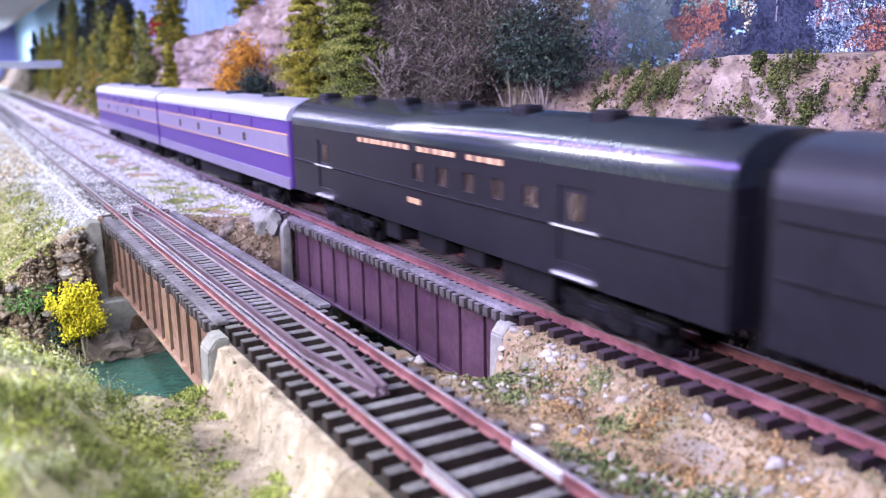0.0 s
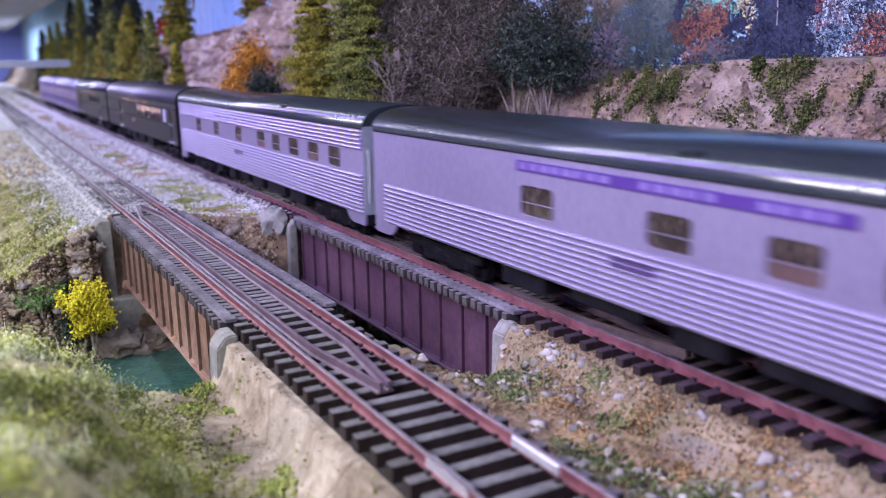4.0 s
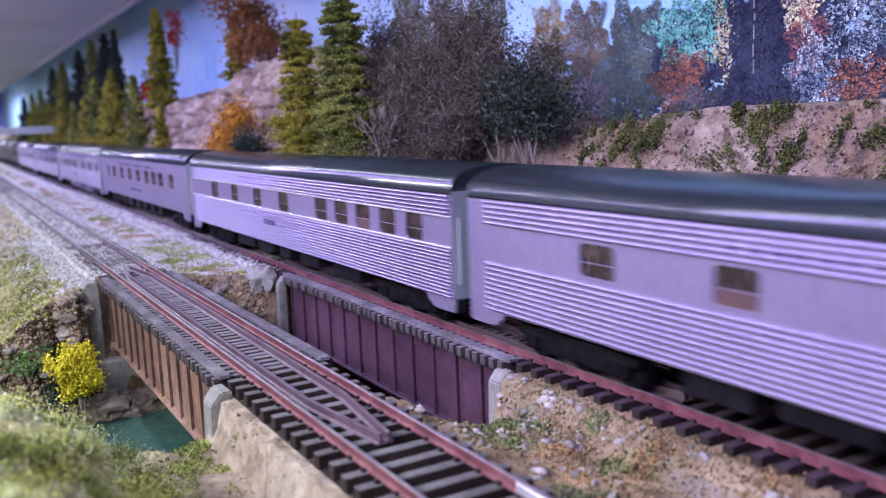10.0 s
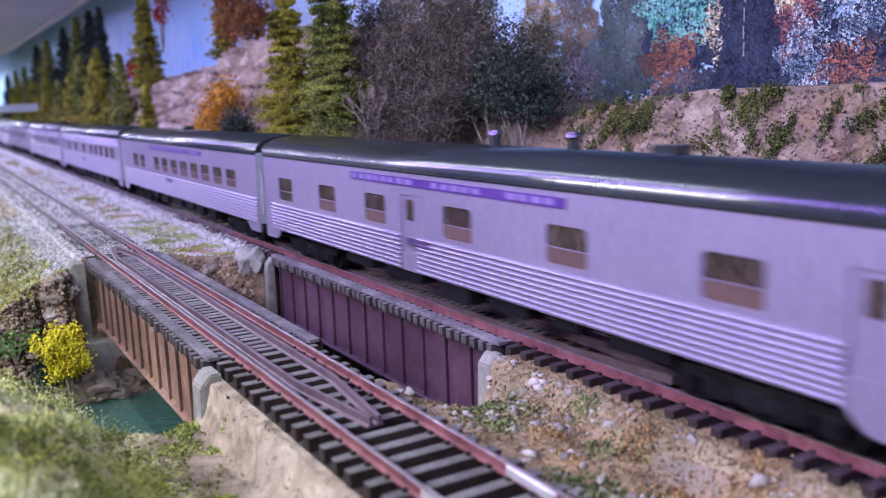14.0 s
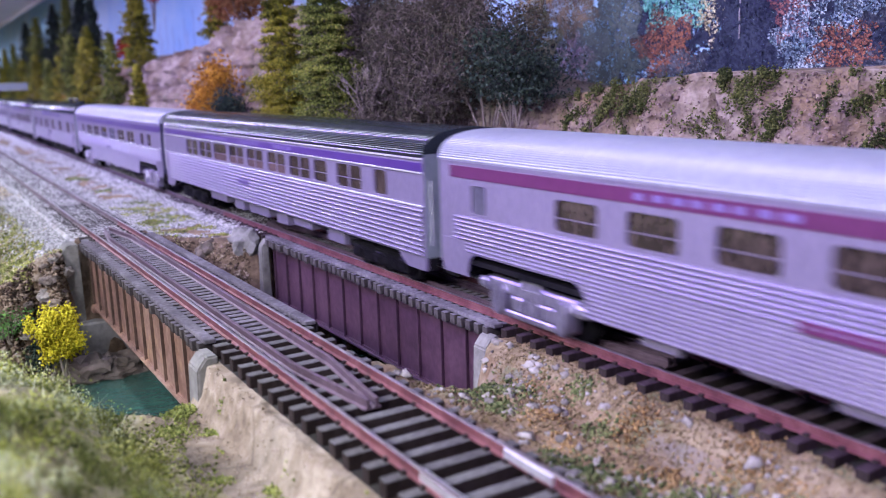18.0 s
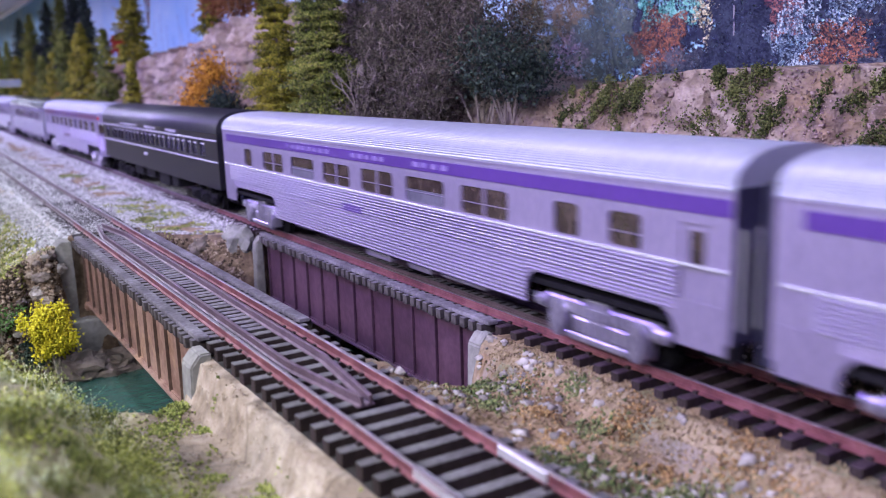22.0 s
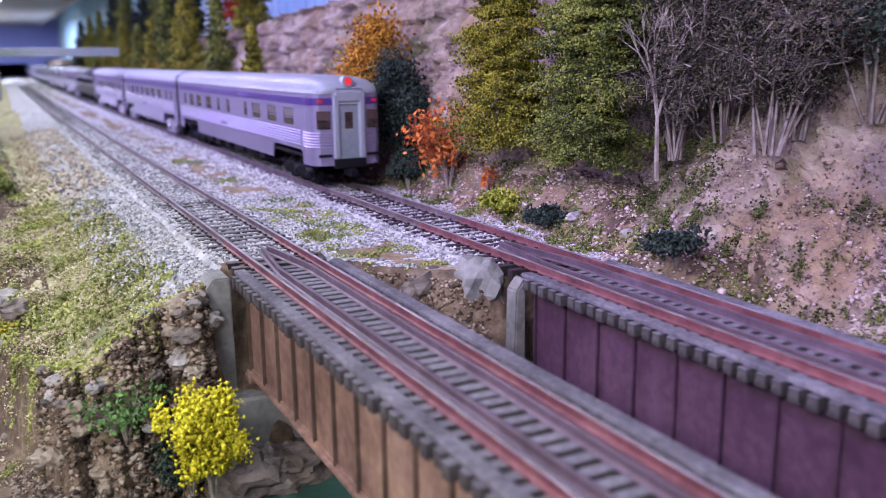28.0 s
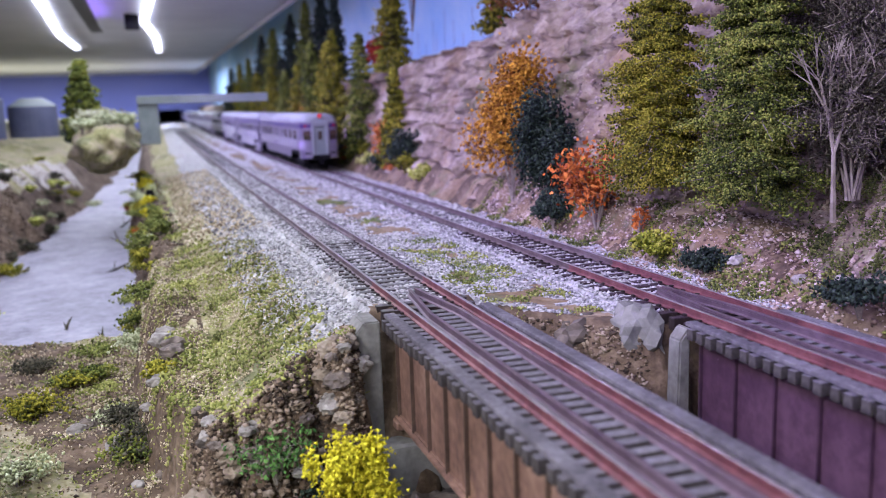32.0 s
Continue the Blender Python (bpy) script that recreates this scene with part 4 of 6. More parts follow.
        part("letterboard", bx(-HALF - 0.25, -HALF + 0.1, -h + cut + 0.5, h - 6, za, zb), mat, t, "purple letterboard")
        letters(t, "########   #####   ####", h - 80, (za + zb) / 2 - 0.7, 1.5, 5.3, M_faint, -HALF - 0.3, 0.42)
    if board:
        ya, yb, za, zb, mat = board
        if mat is not None:
            part("letterboard", bx(-HALF - 0.3, -HALF + 0.1, h - yb, h - ya, za, zb), mat, t, "purple name board")
        words = "########    #####    ####" if heavy == "coach" else "########  #####  ####" if blinds == "lit" or not heavy else "######## ##### ####"
        n = len(words)
        letters(t, words, h - ya - 2, za + (zb - za) * 0.22, (zb - za) * 0.6, (yb - ya - 4) / n, marks or M_faint, -HALF - 0.35, 0.36)
    if number:
        yn = h - L * 0.46
        if side == "silver" and not heavy:
            part("number_board", bx(-HALF - 0.8, -HALF + 0.1, yn - (15 if tail == "round" else 7), yn + (15 if tail == "round" else 7), 20.4, 22.6), stripe[2] if stripe else M_dkletter, t, "small number board")
        else:
            letters(t, "####", yn + 4, 21.4, 1.8, 2.2, M_gold if heavy != "coach" else M_pale, -HALF - 0.1, 0.3)
    # below the floor
    tm = M_truckS if trucks == "silver" else M_dark
    ty = h - 40 if not heavy else h - 44
    for s in (1, -1):
        truck(t, s * ty, axles, tm)
    part("underframe", bx(-5, 5, -h + 20, h - 20, 9.5, sill + 1), M_dark, t)
    yy = ty - 40
    while yy > -ty + 36:
        ln = rr.uniform(10, 26)
        part("equipment_box", bx(-15.2, -4, yy - ln, yy, rr.uniform(5.5, 8), sill, bevel=0.4), skin if trucks == "silver" or boxes == "silver" else M_dark, t)
        yy -= ln + rr.uniform(5, 16)
    if skirt:
        za = low[0]
        for a, b, c in ((-h + 64, h - 64, sill - skirt), (-h + cut + 1, -h + 14, sill - 2.5), (h - 14, h - 1, sill - 2.5), (-h + 14, -h + 64, sill + 4.4), (h - 64, h - 14, sill + 4.4)):
            if b - a < 2:
                continue
            part("skirt", flutes(a, b, c, za - 0.15, max(3, round((za - c) / 1.1)), 0.5) if tail != "square" and b - a > 16 else bx(-HALF - 0.2, -HALF + 0.2, a, b, c, za - 0.15), skin, t, "silver lower skirt")
        for ya, d in ((h - 64, 1), (h - 14, -1), (-h + 64, -1), (-h + 14, 1)):
            # rounded upper corner of a wheel arch
            arc = [(ya + d * 5 * (1 - math.sin(k * math.pi / 12)), sill + 4.4 - 5 * (1 - math.cos(k * math.pi / 12))) for k in range(7)]
            fil = bmesh.new()
            fa = [fil.verts.new((-HALF - 0.2, y, z)) for y, z in [(ya, sill + 4.5)] + arc]
            fb = [fil.verts.new((-HALF + 0.5, v.co.y, v.co.z)) for v in fa]
            for k in range(1, len(fa) - 1):
                fil.faces.new((fa[0], fa[k], fa[k + 1]))
                fil.faces.new((fb[0], fb[k + 1], fb[k]))
                fil.faces.new((fa[k], fb[k], fb[k + 1], fa[k + 1]))
            part("arch_corner", fil, skin, t)
    if title:
        letters(t, "####### #####", h - title, 19.6, 1.5, 3.0, M_dkletter, -HALF - 0.1, 0.42)
    for k in range(7 if heavy and rf is M_roofblk else 0):
        yv = h - 14 - k * (L - 28) / 6
        part("roof_vent", bx(-8.5, -1.5, yv - 4.0, yv + 4.0, 49.0, 53.2, bevel=0.8), M_dark, t, "black roof ventilator")
    for u, kind_ in vents:
        if kind_ == "louvre":
            vb = bx(-15.6, -11.5, h - u - 3, h - u + 3, 44.6, 48.6, bevel=0.2)
            for k in range(4):
                box(vb, -16.0, -12, h - u - 3.2, h - u + 3.2, 44.8 + k, 45.3 + k)
        elif kind_ == "stack":
            vb = cyl(bmesh.new(), (5, h - u, 49.5), (5, h - u, 54.0), 1.7, 1.7, 14)
            cyl(vb, (5, h - u, 54.0), (5, h - u, 55.4), 2.5, 1.9, 14)
        else:
            vb = bx(0, 6, h - u - 4, h - u + 4, 50.0, 53.2, bevel=0.5)
        part("roof_vent", vb, rf, t, "dark roof ventilator")
    return t


def diesel(front, rear, label):
    L = front - rear - 5
    h = L / 2
    t = thing("diesel_locomotive", (XB, (front + rear) / 2, -1), label, "locomotive", "train of passenger cars")
    CARS.append((t, (front + rear) / 2))
    part("body", bx(-16.5, 16.5, -h, h, 12, 42, bevel=0.6), M_purple, t)
    part("roof", roof_mesh(h, 49.5, 41.5, False), M_roofsil, t, "silver grey roof")
    for s in (-1,):
        part("side_band", bx(-17.0, -16.4, -h + 0.5, h - 0.5, 27, 35), M_silver, t, "pale silver side band")
        part("side_band", bx(-17.0, -16.4, -h + 0.5, h - 0.5, 12, 17), M_silver, t, "pale silver sill band")
        for z in (26.4, 35.2):
            part("stripe", bx(-17.1, -16.4, -h + 0.5, h - 0.5, z, z + 0.6), M_gold, t, "thin gold stripe")
        for k in range(4):
            y = h - L * (0.25 + 0.17 * k)
            part("porthole", bx(-17.3, -16.9, y - 2, y + 2, 29, 33, bevel=0.15), M_glass, t)
        for k in range(5):
            y = h - L * (0.2 + 0.14 * k)
            part("grille", bx(-17.0, -16.4, y - 12, y + 12, 36.5, 40.5), M_purple, t)
    for s in (1, -1):
        truck(t, s * h * 0.62, 2, M_dark)
    part("fuel_tank", bx(-13, 13, -h * 0.3, h * 0.3, 3.5, 12, bevel=1.2), M_dark, t)
    for k in range(3):
        bm = bmesh.new()
        cyl(bm, (0, h - L * (0.25 + 0.25 * k), 49), (0, h - L * (0.25 + 0.25 * k), 51.2), 5.5, n=16)
        part("roof_fan", bm, M_roofblk, t)
    return t


GAPS = [693, 414, 147.5, -98.7, -403, -708, -1013, -1327, -1640, -1948, -2261, -2566, -2876, -3186, -3500, -3806, -4088, -4397, -4702, -5020]
SIL = "silver passenger car with "
diesel(GAPS[0], GAPS[1], "purple and silver diesel locomotive at the train's head")
diesel(GAPS[1], GAPS[2], "purple and silver diesel booster unit with gold stripes")
car(GAPS[2], GAPS[3], "black heavyweight mail car with gold lettering and clerestory vents", "black", "black", [(109, 6), (124.5, 6), (139.5, 6), (154, 6), (169.5, 6)], (29, 34.5), board=(66, 164, 37.6, 40.2, None), marks=M_gold, belt=(26.2,), doors=[(28, 13), (184, 13)], heavy=True, blinds=0.0)
car(GAPS[3], GAPS[4], "black combine car with cream shades drawn in lit windows", "black", "black", [(153.5, 10), (168, 18), (189, 18), (210.5, 10), (222.5, 10), (235.5, 10), (252, 12)], (27.2, 36), board=(83, 204, 37.6, 39.7, None), marks=M_gold, belt=(26.5, 37.0), doors=[(66, 14), (276, 10)], heavy=True, blinds="lit", vents=((82, "hatch"), (120, "hatch"), (150, "hatch")))
car(GAPS[4], GAPS[5], SIL + "black roof and fluting round the windows", wins=[(45.5, 12), (87, 11), (131, 11), (168.5, 12), (191.5, 11), (215, 12), (239, 12), (262, 12)], wz=(27, 34.6), low=(11.8, 26.4, 10), high=(35.2, 42.8, 5), board=(91, 206, 36.4, 39.4, M_silver), marks=M_dkletter, blinds=0.5, sill=11.6, vents=((206, "louvre"),))
car(GAPS[5], GAPS[6], SIL + "black roof and purple eaves", wins=[(92, 14), (140, 13), (172, 12), (196, 12), (220, 12), (244, 12), (265, 12)], wz=(27, 34.8), low=(11.8, 25.5, 9), board=(90, 190, 38.4, 41.2, M_purple), blinds=0.4, sill=11.6, vents=((150, "louvre"),))
car(GAPS[6], GAPS[7], SIL + "ribbed dark roof and purple name board", wins=[(28, 4), (45, 12), (68, 12), (91, 12), (114, 12), (137.5, 12), (191, 12), (235, 12), (277, 11)], wz=(28, 35.3), low=(12.4, 26.6, 8), belt=(27.1, 37.2), board=(106, 214, 38.2, 41.2, M_purple), ridged=True, blinds=0.6, sill=12.2, boxes="silver")
car(GAPS[7], GAPS[8], SIL + "smooth unfluted sides and black roof", wins=[(29, 9), (53, 15), (87.5, 15), (119.5, 15), (150.5, 15), (180.5, 15), (203.5, 14), (225, 15), (255.5, 14)], wz=(26.9, 36.0), board=(87, 212, 37.6, 39.8, None), marks=M_dkletter, number=False, blinds=0.7, title=128, vents=((288, "louvre"),))
car(GAPS[8], GAPS[9], SIL + "fine fluting and bright belt", wins=[(43.5, 12), (79.5, 11), (115, 11), (150, 12), (192.5, 12), (212, 12), (231, 12), (250.5, 12), (270, 11)], wz=(27.4, 35.8), low=(11.6, 26.6, 13), high=(36.8, 43.0, 5), belt=(27.0, 36.3), board=(89, 206, 39.2, 41.4, M_silver), marks=M_dkletter, blinds=0.3, sill=11.4, title=126)
car(GAPS[9], GAPS[10], SIL + "coarse fluting above and below the windows", wins=[(49.5, 12), (90.5, 11), (134, 11), (173.5, 11), (196.5, 11), (220.5, 11), (244, 12), (268, 12)], wz=(27, 35), low=(11.8, 25.8, 10), high=(35.8, 42.9, 5), board=(92, 201, 37.6, 40.4, M_silver), marks=M_dkletter, blinds=0.4, sill=11.6, vents=((160, "louvre"), (300, "louvre")))
car(GAPS[10], GAPS[11], SIL + "wide picture windows and a purple name board", wins=[(37.5, 15), (58.5, 14), (98, 14), (119, 15), (141, 15), (162.5, 15), (184.5, 15), (206, 15), (228, 15), (250, 15)], wz=(25.8, 34.4), low=(11.8, 23.6, 8), board=(88.5, 208, 38.8, 41.5, M_purple), blinds=0.8, sill=11.6, vents=((112, "hatch"),))
car(GAPS[11], GAPS[12], SIL + "few windows and a purple name board", wins=[(18.5, 15), (61.5, 15), (101.5, 15), (153.5, 15), (202.5, 15), (252, 15)], wz=(24.9, 34.6), low=(11.8, 23.4, 8), board=(91, 210, 38.7, 41.4, M_purple), doors=[(127.5, 10), (284, 9)], blinds=0.9, sill=11.6, vents=((150, "stack"), (187, "stack"), (224, "hatch")))
car(GAPS[12], GAPS[13], SIL + "fluted silver roof and purple letterboard", roof="silver", wins=[(29, 9), (52.5, 22), (83.5, 22), (114, 22), (145, 22), (175.5, 22), (206.5, 22), (247, 9), (266, 10)], wz=(28.4, 36.0), low=(20.5, 27.2, 7), stripe=(38.2, 41.6, M_purple), belt=(27.6,), trucks="silver", axles=2, skirt=4.5, ridged=True, blinds=0.4)
car(GAPS[13], GAPS[14], SIL + "ribbed dark roof and broad diner windows", wins=[(47, 21), (72, 20), (96.5, 20), (121, 20), (146.5, 20), (172.5, 20), (197, 21), (222, 12), (242.5, 20), (272, 9)], wz=(29.2, 37.2), low=(12.2, 27.4, 10), stripe=(38.6, 41.2, M_purple), belt=(28.0, 38.2, 42.4), ridged=True, blinds=0.4, sill=12.0, boxes="silver")
obs_mid = car(GAPS[14], GAPS[15], SIL + "rounded observation end and plum letterboard", roof="silver", wins=[(16.5, 7), (53, 15), (77.5, 15), (102, 15), (127, 15), (152.5, 15), (177.5, 15), (203, 15), (227.5, 15), (255, 15)], wz=(29.1, 36.9), low=(21, 28.2, 6), stripe=(38.7, 42.0, M_magenta), trucks="silver", axles=2, skirt=3.5, ridged=True, tail="round", blinds=0.2)
car(GAPS[15], GAPS[16], "black heavyweight coach with pale lining and many windows", "black", "black", [(12, 7), (28, 8), (38, 8), (49, 8), (59, 8), (72, 8), (82, 8), (93, 8), (103, 8), (115, 8), (125, 8), (136, 8), (146, 8), (157, 8), (167, 8), (179, 8), (189, 8), (199, 8), (209, 8), (221, 8), (231, 8), (244, 9)], (28.6, 36), board=(59, 204, 38.2, 40.3, None), marks=M_pale, belt=(26.6, 37.2), heavy="coach", blinds=0.0)
car(GAPS[16], GAPS[17], SIL + "fluted silver roof and purple letterboard", roof="silver", wins=[(29, 9), (52.5, 22), (83.5, 22), (114, 22), (145, 22), (175.5, 22), (206.5, 22), (247, 9), (266, 10)], wz=(28.4, 36.0), low=(20.5, 27.2, 7), stripe=(38.2, 41.6, M_purple), belt=(27.6,), trucks="silver", axles=2, skirt=4.5, ridged=True, doors=[(287, 8)], blinds=0.3)
car(GAPS[17], GAPS[18], SIL + "fluted silver roof and purple letterboard", roof="silver", wins=[(29, 9), (52.5, 22), (83.5, 22), (114, 22), (145, 22), (175.5, 22), (206.5, 22), (247, 9), (266, 10)], wz=(28.4, 36.0), low=(20.5, 27.2, 7), stripe=(38.2, 41.6, M_purple), belt=(27.6,), trucks="silver", axles=2, skirt=4.5, ridged=True, doors=[(287, 8)], blinds=0.5)
obs_end = car(GAPS[18], GAPS[19], SIL + "square observation end, rear door and red lamp", roof="silver", wins=[(20, 9), (40, 14), (64, 15), (92, 16), (125, 7), (150, 7), (190, 7), (208, 16), (237, 16), (265, 16)], wz=(28.0, 36.0), low=(19.2, 26.6, 6), stripe=(38.2, 41.4, M_purple), axles=3, ridged=True, skirt=3.0, tail="square", blinds=0.9)


def tail_wall(t, L, plan, low, stripe, end_windows):
    """The wrapped rear end: a plan line of (x, y) swept upwards."""
    h = L / 2
    bm = bmesh.new()
    zs = [11.0, 15, *[15 + k * 1.25 + d for k in range(9) for d in (0.1, 0.6, 1.1)], 28, 36.8, 43.2]

    def ring(z):
        groove = 0.35 * ((z - 15) % 1.25 > 0.3) * ((z - 15) % 1.25 < 0.9) if (low or 15) < z < 26.3 else 0.0
        out = []
        for i, (x, y) in enumerate(plan):
            n = Vector((x, y + h - 12, 0)).normalized()
            out.append(bm.verts.new((x + n.x * groove, y + n.y * groove, z)))
        return out

    rings = [ring(z) for z in zs]
    for a, b in zip(rings, rings[1:]):
        for i in range(len(plan) - 1):
            bm.faces.new((a[i], a[i + 1], b[i + 1], b[i]))
    bmesh.ops.recalc_face_normals(bm, faces=bm.faces)
    part("rear_end", bm, M_silver, t, "curved silver rear end")
    bm = bmesh.new()
    za, zb, mat = stripe
    c = Vector((0, -h + 12, 0))
    a = [bm.verts.new((x * 1.012, c.y + (y - c.y) * 1.02, za)) for x, y in plan]
    b = [bm.verts.new((x * 1.012, c.y + (y - c.y) * 1.02, zb)) for x, y in plan]
    for i in range(len(plan) - 1):
        bm.faces.new((a[i], a[i + 1], b[i + 1], b[i]))
    part("letterboard", bm, mat, t, "purple band round the rear")
    for (x, y), yaw, w, z0, z1 in end_windows:
        o = part("window", bx(-w / 2, w / 2, -0.35, 0.35, z0, z1, bevel=0.3), M_glass, t, at=(x, y, 0))
        o.rotation_euler[2] = radians(yaw)
        if low:
            part("blind", bx(-w / 2 + 0.3, w / 2 - 0.3, -0.45, -0.36, z0 + (z1 - z0) * 0.5, z1 - 0.3), M_blind, o, "tan slatted blind")


Le = GAPS[18] - GAPS[19] - 9
he = Le / 2
plan_sq = [(-17, -he + 16), (-17, -he + 9), (-16.6, -he + 5.5), (-15.4, -he + 3), (-13.4, -he + 1.4), (-8, -he + 0.4), (8, -he + 0.4), (13.4, -he + 1.4), (15.4, -he + 3), (16.6, -he + 5.5), (17, -he + 9), (17, -he + 16)]
tail_wall(obs_end, Le, plan_sq, 19.0, (38.2, 41.4, M_purple), [((-11.8, -he + 0.7), -14, 6.2, 27.6, 35.6), ((11.8, -he + 0.7), 14, 6.2, 27.6, 35.6)])
door = part("rear_door", bx(-4.8, 4.8, -he + 0.0, -he + 0.6, 14, 38.5), M_greyend, obs_end, "grey rear door in a raised portal")
part("window", bx(-1.9, 1.9, -he - 0.25, -he + 0.05, 27.5, 35, bevel=0.1), M_glass, door)
for s in (-1, 1):
    part("portal", bx(s * 6.2 - 1.5, s * 6.2 + 1.5, -he - 1.4, -he + 0.6, 14, 43, bevel=0.6), M_roofsil, obs_end, "raised door portal")
part("portal", bx(-7.7, 7.7, -he - 1.4, -he + 0.6, 38.5, 45.5, bevel=1.6), M_roofsil, obs_end, "raised door portal")
lampb = bmesh.new()
cyl(lampb, (0, -he + 4, 48.6), (0, -he - 0.6, 48.6), 2.6, n=18)
lamp_ = part("tail_lamp", lampb, M_roofsil, obs_end, "round silver lamp housing")
lampb = bmesh.new()
cyl(lampb, (0, -he - 0.7, 48.6), (0, -he - 0.9, 48.6), 1.7, n=18)
part("lens", lampb, M_redlit, lamp_, "glowing red lens")
for s in (-1, 1):
    part("marker", bx(s * 13 - 1.2, s * 13 + 1.2, -he + 0.5, -he + 1.6, 39.0, 40.6, bevel=0.2), M_red, obs_end, "red marker lens")
    part("step_slot", bx(s * 11.5 - 3, s * 11.5 + 3, -he + 0.0, -he + 1, 15.0, 16.2), M_dark, obs_end)
part("buffer_plate", bx(-7.6, 7.6, -he - 1.2, -he + 2, 9.6, 13.9, bevel=0.4), M_dark, obs_end)
part("coupler", bx(-2, 2, -he - 5, -he + 4, 6, 9.5, bevel=0.5), M_dark, obs_end)

Lm = GAPS[14] - GAPS[15] - 9
hm = Lm / 2
plan_rd = [(math.copysign(17 * abs(math.cos(math.radians(a))) ** 0.7, -math.cos(math.radians(a))), -hm + 15 - 14.5 * math.sin(math.radians(a)) ** 0.9) for a in range(0, 181, 12)]
tail_wall(obs_mid, Lm, plan_rd, None, (38.7, 42.0, M_silver), [((-15.9, -hm + 6.2), -66, 6.0, 29, 36), ((-12.6, -hm + 2.3), -38, 6.0, 29, 36), ((-5.5, -hm + 0.7), -10, 6.0, 29, 36), ((5.5, -hm + 0.7), 10, 6.0, 29, 36), ((12.6, -hm + 2.3), 38, 6.0, 29, 36)])
for x, y, yaw in ((-16.6, -hm + 10, -78), (-13.2, -hm + 2.6, -42), (13.2, -hm + 2.6, 42)):
    o = part("marker", bx(-1.5, 1.5, -0.6, 0.4, 39.0, 41.2, bevel=0.3), M_red, obs_mid, "red marker lens", at=(x, y, 0))
    o.rotation_euler[2] = radians(yaw)


def run(t):
    """Way of the train in millimetres since the start."""
    return lerp_table([(0, 0), (26, 5070), (26.5, 5158), (28.5, 5408), (29, 5467), (30, 5574), (31, 5660), (32, 5760)], t)


def motions():
    for ob, y0 in CARS:
        rows = []
        for t in [0, 6.5, 13, 19.5, 24, 25, 26, 26.5, 27, 27.5, 28, 28.5, 29, 29.5, 30, 30.5, 31, 31.5, 32]:
            y = y0 + run(t)
            turn = -math.degrees(math.atan((bend(y + 20) - bend(y - 20)) / 40))
            rows.append((t, pose((XB + bend(y)) * MM, y * MM, -MM, 0, 0, turn)))
        walk(ob, rows)


# ---------------------------------------------------------------- scattered matter
NPR = np.random.RandomState(11)


def rotations(n):
    q = NPR.normal(size=(n, 4))
    q /= np.linalg.norm(q, axis=1, keepdims=True)
    w, x, y, z = q.T
    return np.stack([np.stack([1 - 2 * (y * y + z * z), 2 * (x * y - z * w), 2 * (x * z + y * w)], -1), np.stack([2 * (x * y + z * w), 1 - 2 * (x * x + z * z), 2 * (y * z - x * w)], -1), np.stack([2 * (x * z - y * w), 2 * (y * z + x * w), 1 - 2 * (x * x + y * y)], -1)], 1)


TETRA = (np.array([(1, 1, 1), (1, -1, -1), (-1, 1, -1), (-1, -1, 1)], float) * 0.6, [(0, 1, 2), (0, 3, 1), (0, 2, 3), (1, 3, 2)])
OCTA = (np.array([(1, 0, 0), (-1, 0, 0), (0, 1, 0), (0, -1, 0), (0, 0, 1), (0, 0, -1)], float), [(0, 2, 4), (2, 1, 4), (1, 3, 4), (3, 0, 4), (2, 0, 5), (1, 2, 5), (3, 1, 5), (0, 3, 5)])
LEAF = (np.array([(-1, 0, 0), (0, -0.55, 0.12), (1, 0, 0), (0, 0.55, 0.12)], float), [(0, 1, 2, 3)])
TWIG = (np.array([(-0.5, -0.03, 0), (-0.5, 0.03, 0.0), (-0.5, 0, 0.05), (0.5, 0, 0.02)], float), [(0, 1, 3), (1, 2, 3), (2, 0, 3)])
BLADE = (np.array([(-0.05, 0, 0), (0.05, 0, 0), (0.0, 0.12, 1.0)], float), [(0, 1, 2)])


def bits(name, pts, sizes, material, shape=TETRA, squash=(1, 1, 1), jitter=0.25, turn=True):
    """Many small solids as one mesh; places and sizes in millimetres."""
    pts, sizes = np.asarray(pts, float), np.asarray(sizes, float)
    n = len(pts)
    base, tris = shape
    v = np.repeat(base[None], n, 0) * (1 + jitter * NPR.normal(size=(n, len(base), 1)))
    if turn is True:
        v = np.einsum("nij,nkj->nki", rotations(n), v)
    elif turn is not False:
        a = NPR.uniform(0, 2 * np.pi, n)
        lean = NPR.normal(size=(n, 2)) * turn
        c, s = np.cos(a), np.sin(a)
        v = np.stack([c[:, None] * v[..., 0] - s[:, None] * v[..., 1] + lean[:, :1] * v[..., 2], s[:, None] * v[..., 0] + c[:, None] * v[..., 1] + lean[:, 1:] * v[..., 2], v[..., 2]], -1)
    v = (v * np.array(squash) * sizes[:, None, None] + pts[:, None]) * MM
    k, m = len(base), len(tris[0])
    f = (np.array(tris)[None] + (np.arange(n) * k)[:, None, None]).reshape(-1)
    me_ = bpy.data.meshes.new(name)
    nf = n * len(tris)
    me_.vertices.add(n * k)
    me_.vertices.foreach_set("co", v.reshape(-1))
    me_.loops.add(len(f))
    me_.loops.foreach_set("vertex_index", f.astype(np.int32))
    me_.polygons.add(nf)
    me_.polygons.foreach_set("loop_start", np.arange(0, nf * m, m, dtype=np.int32))
    me_.update(calc_edges=True)
    me_.validate()
    me_.materials.append(material)
    return me_


def leafstuff(name, cols, rough=0.9):
    return stuff(name, cols, 55, rough, 0, 0.15, 600, 0.0004, island=0.42, spec=0.2)


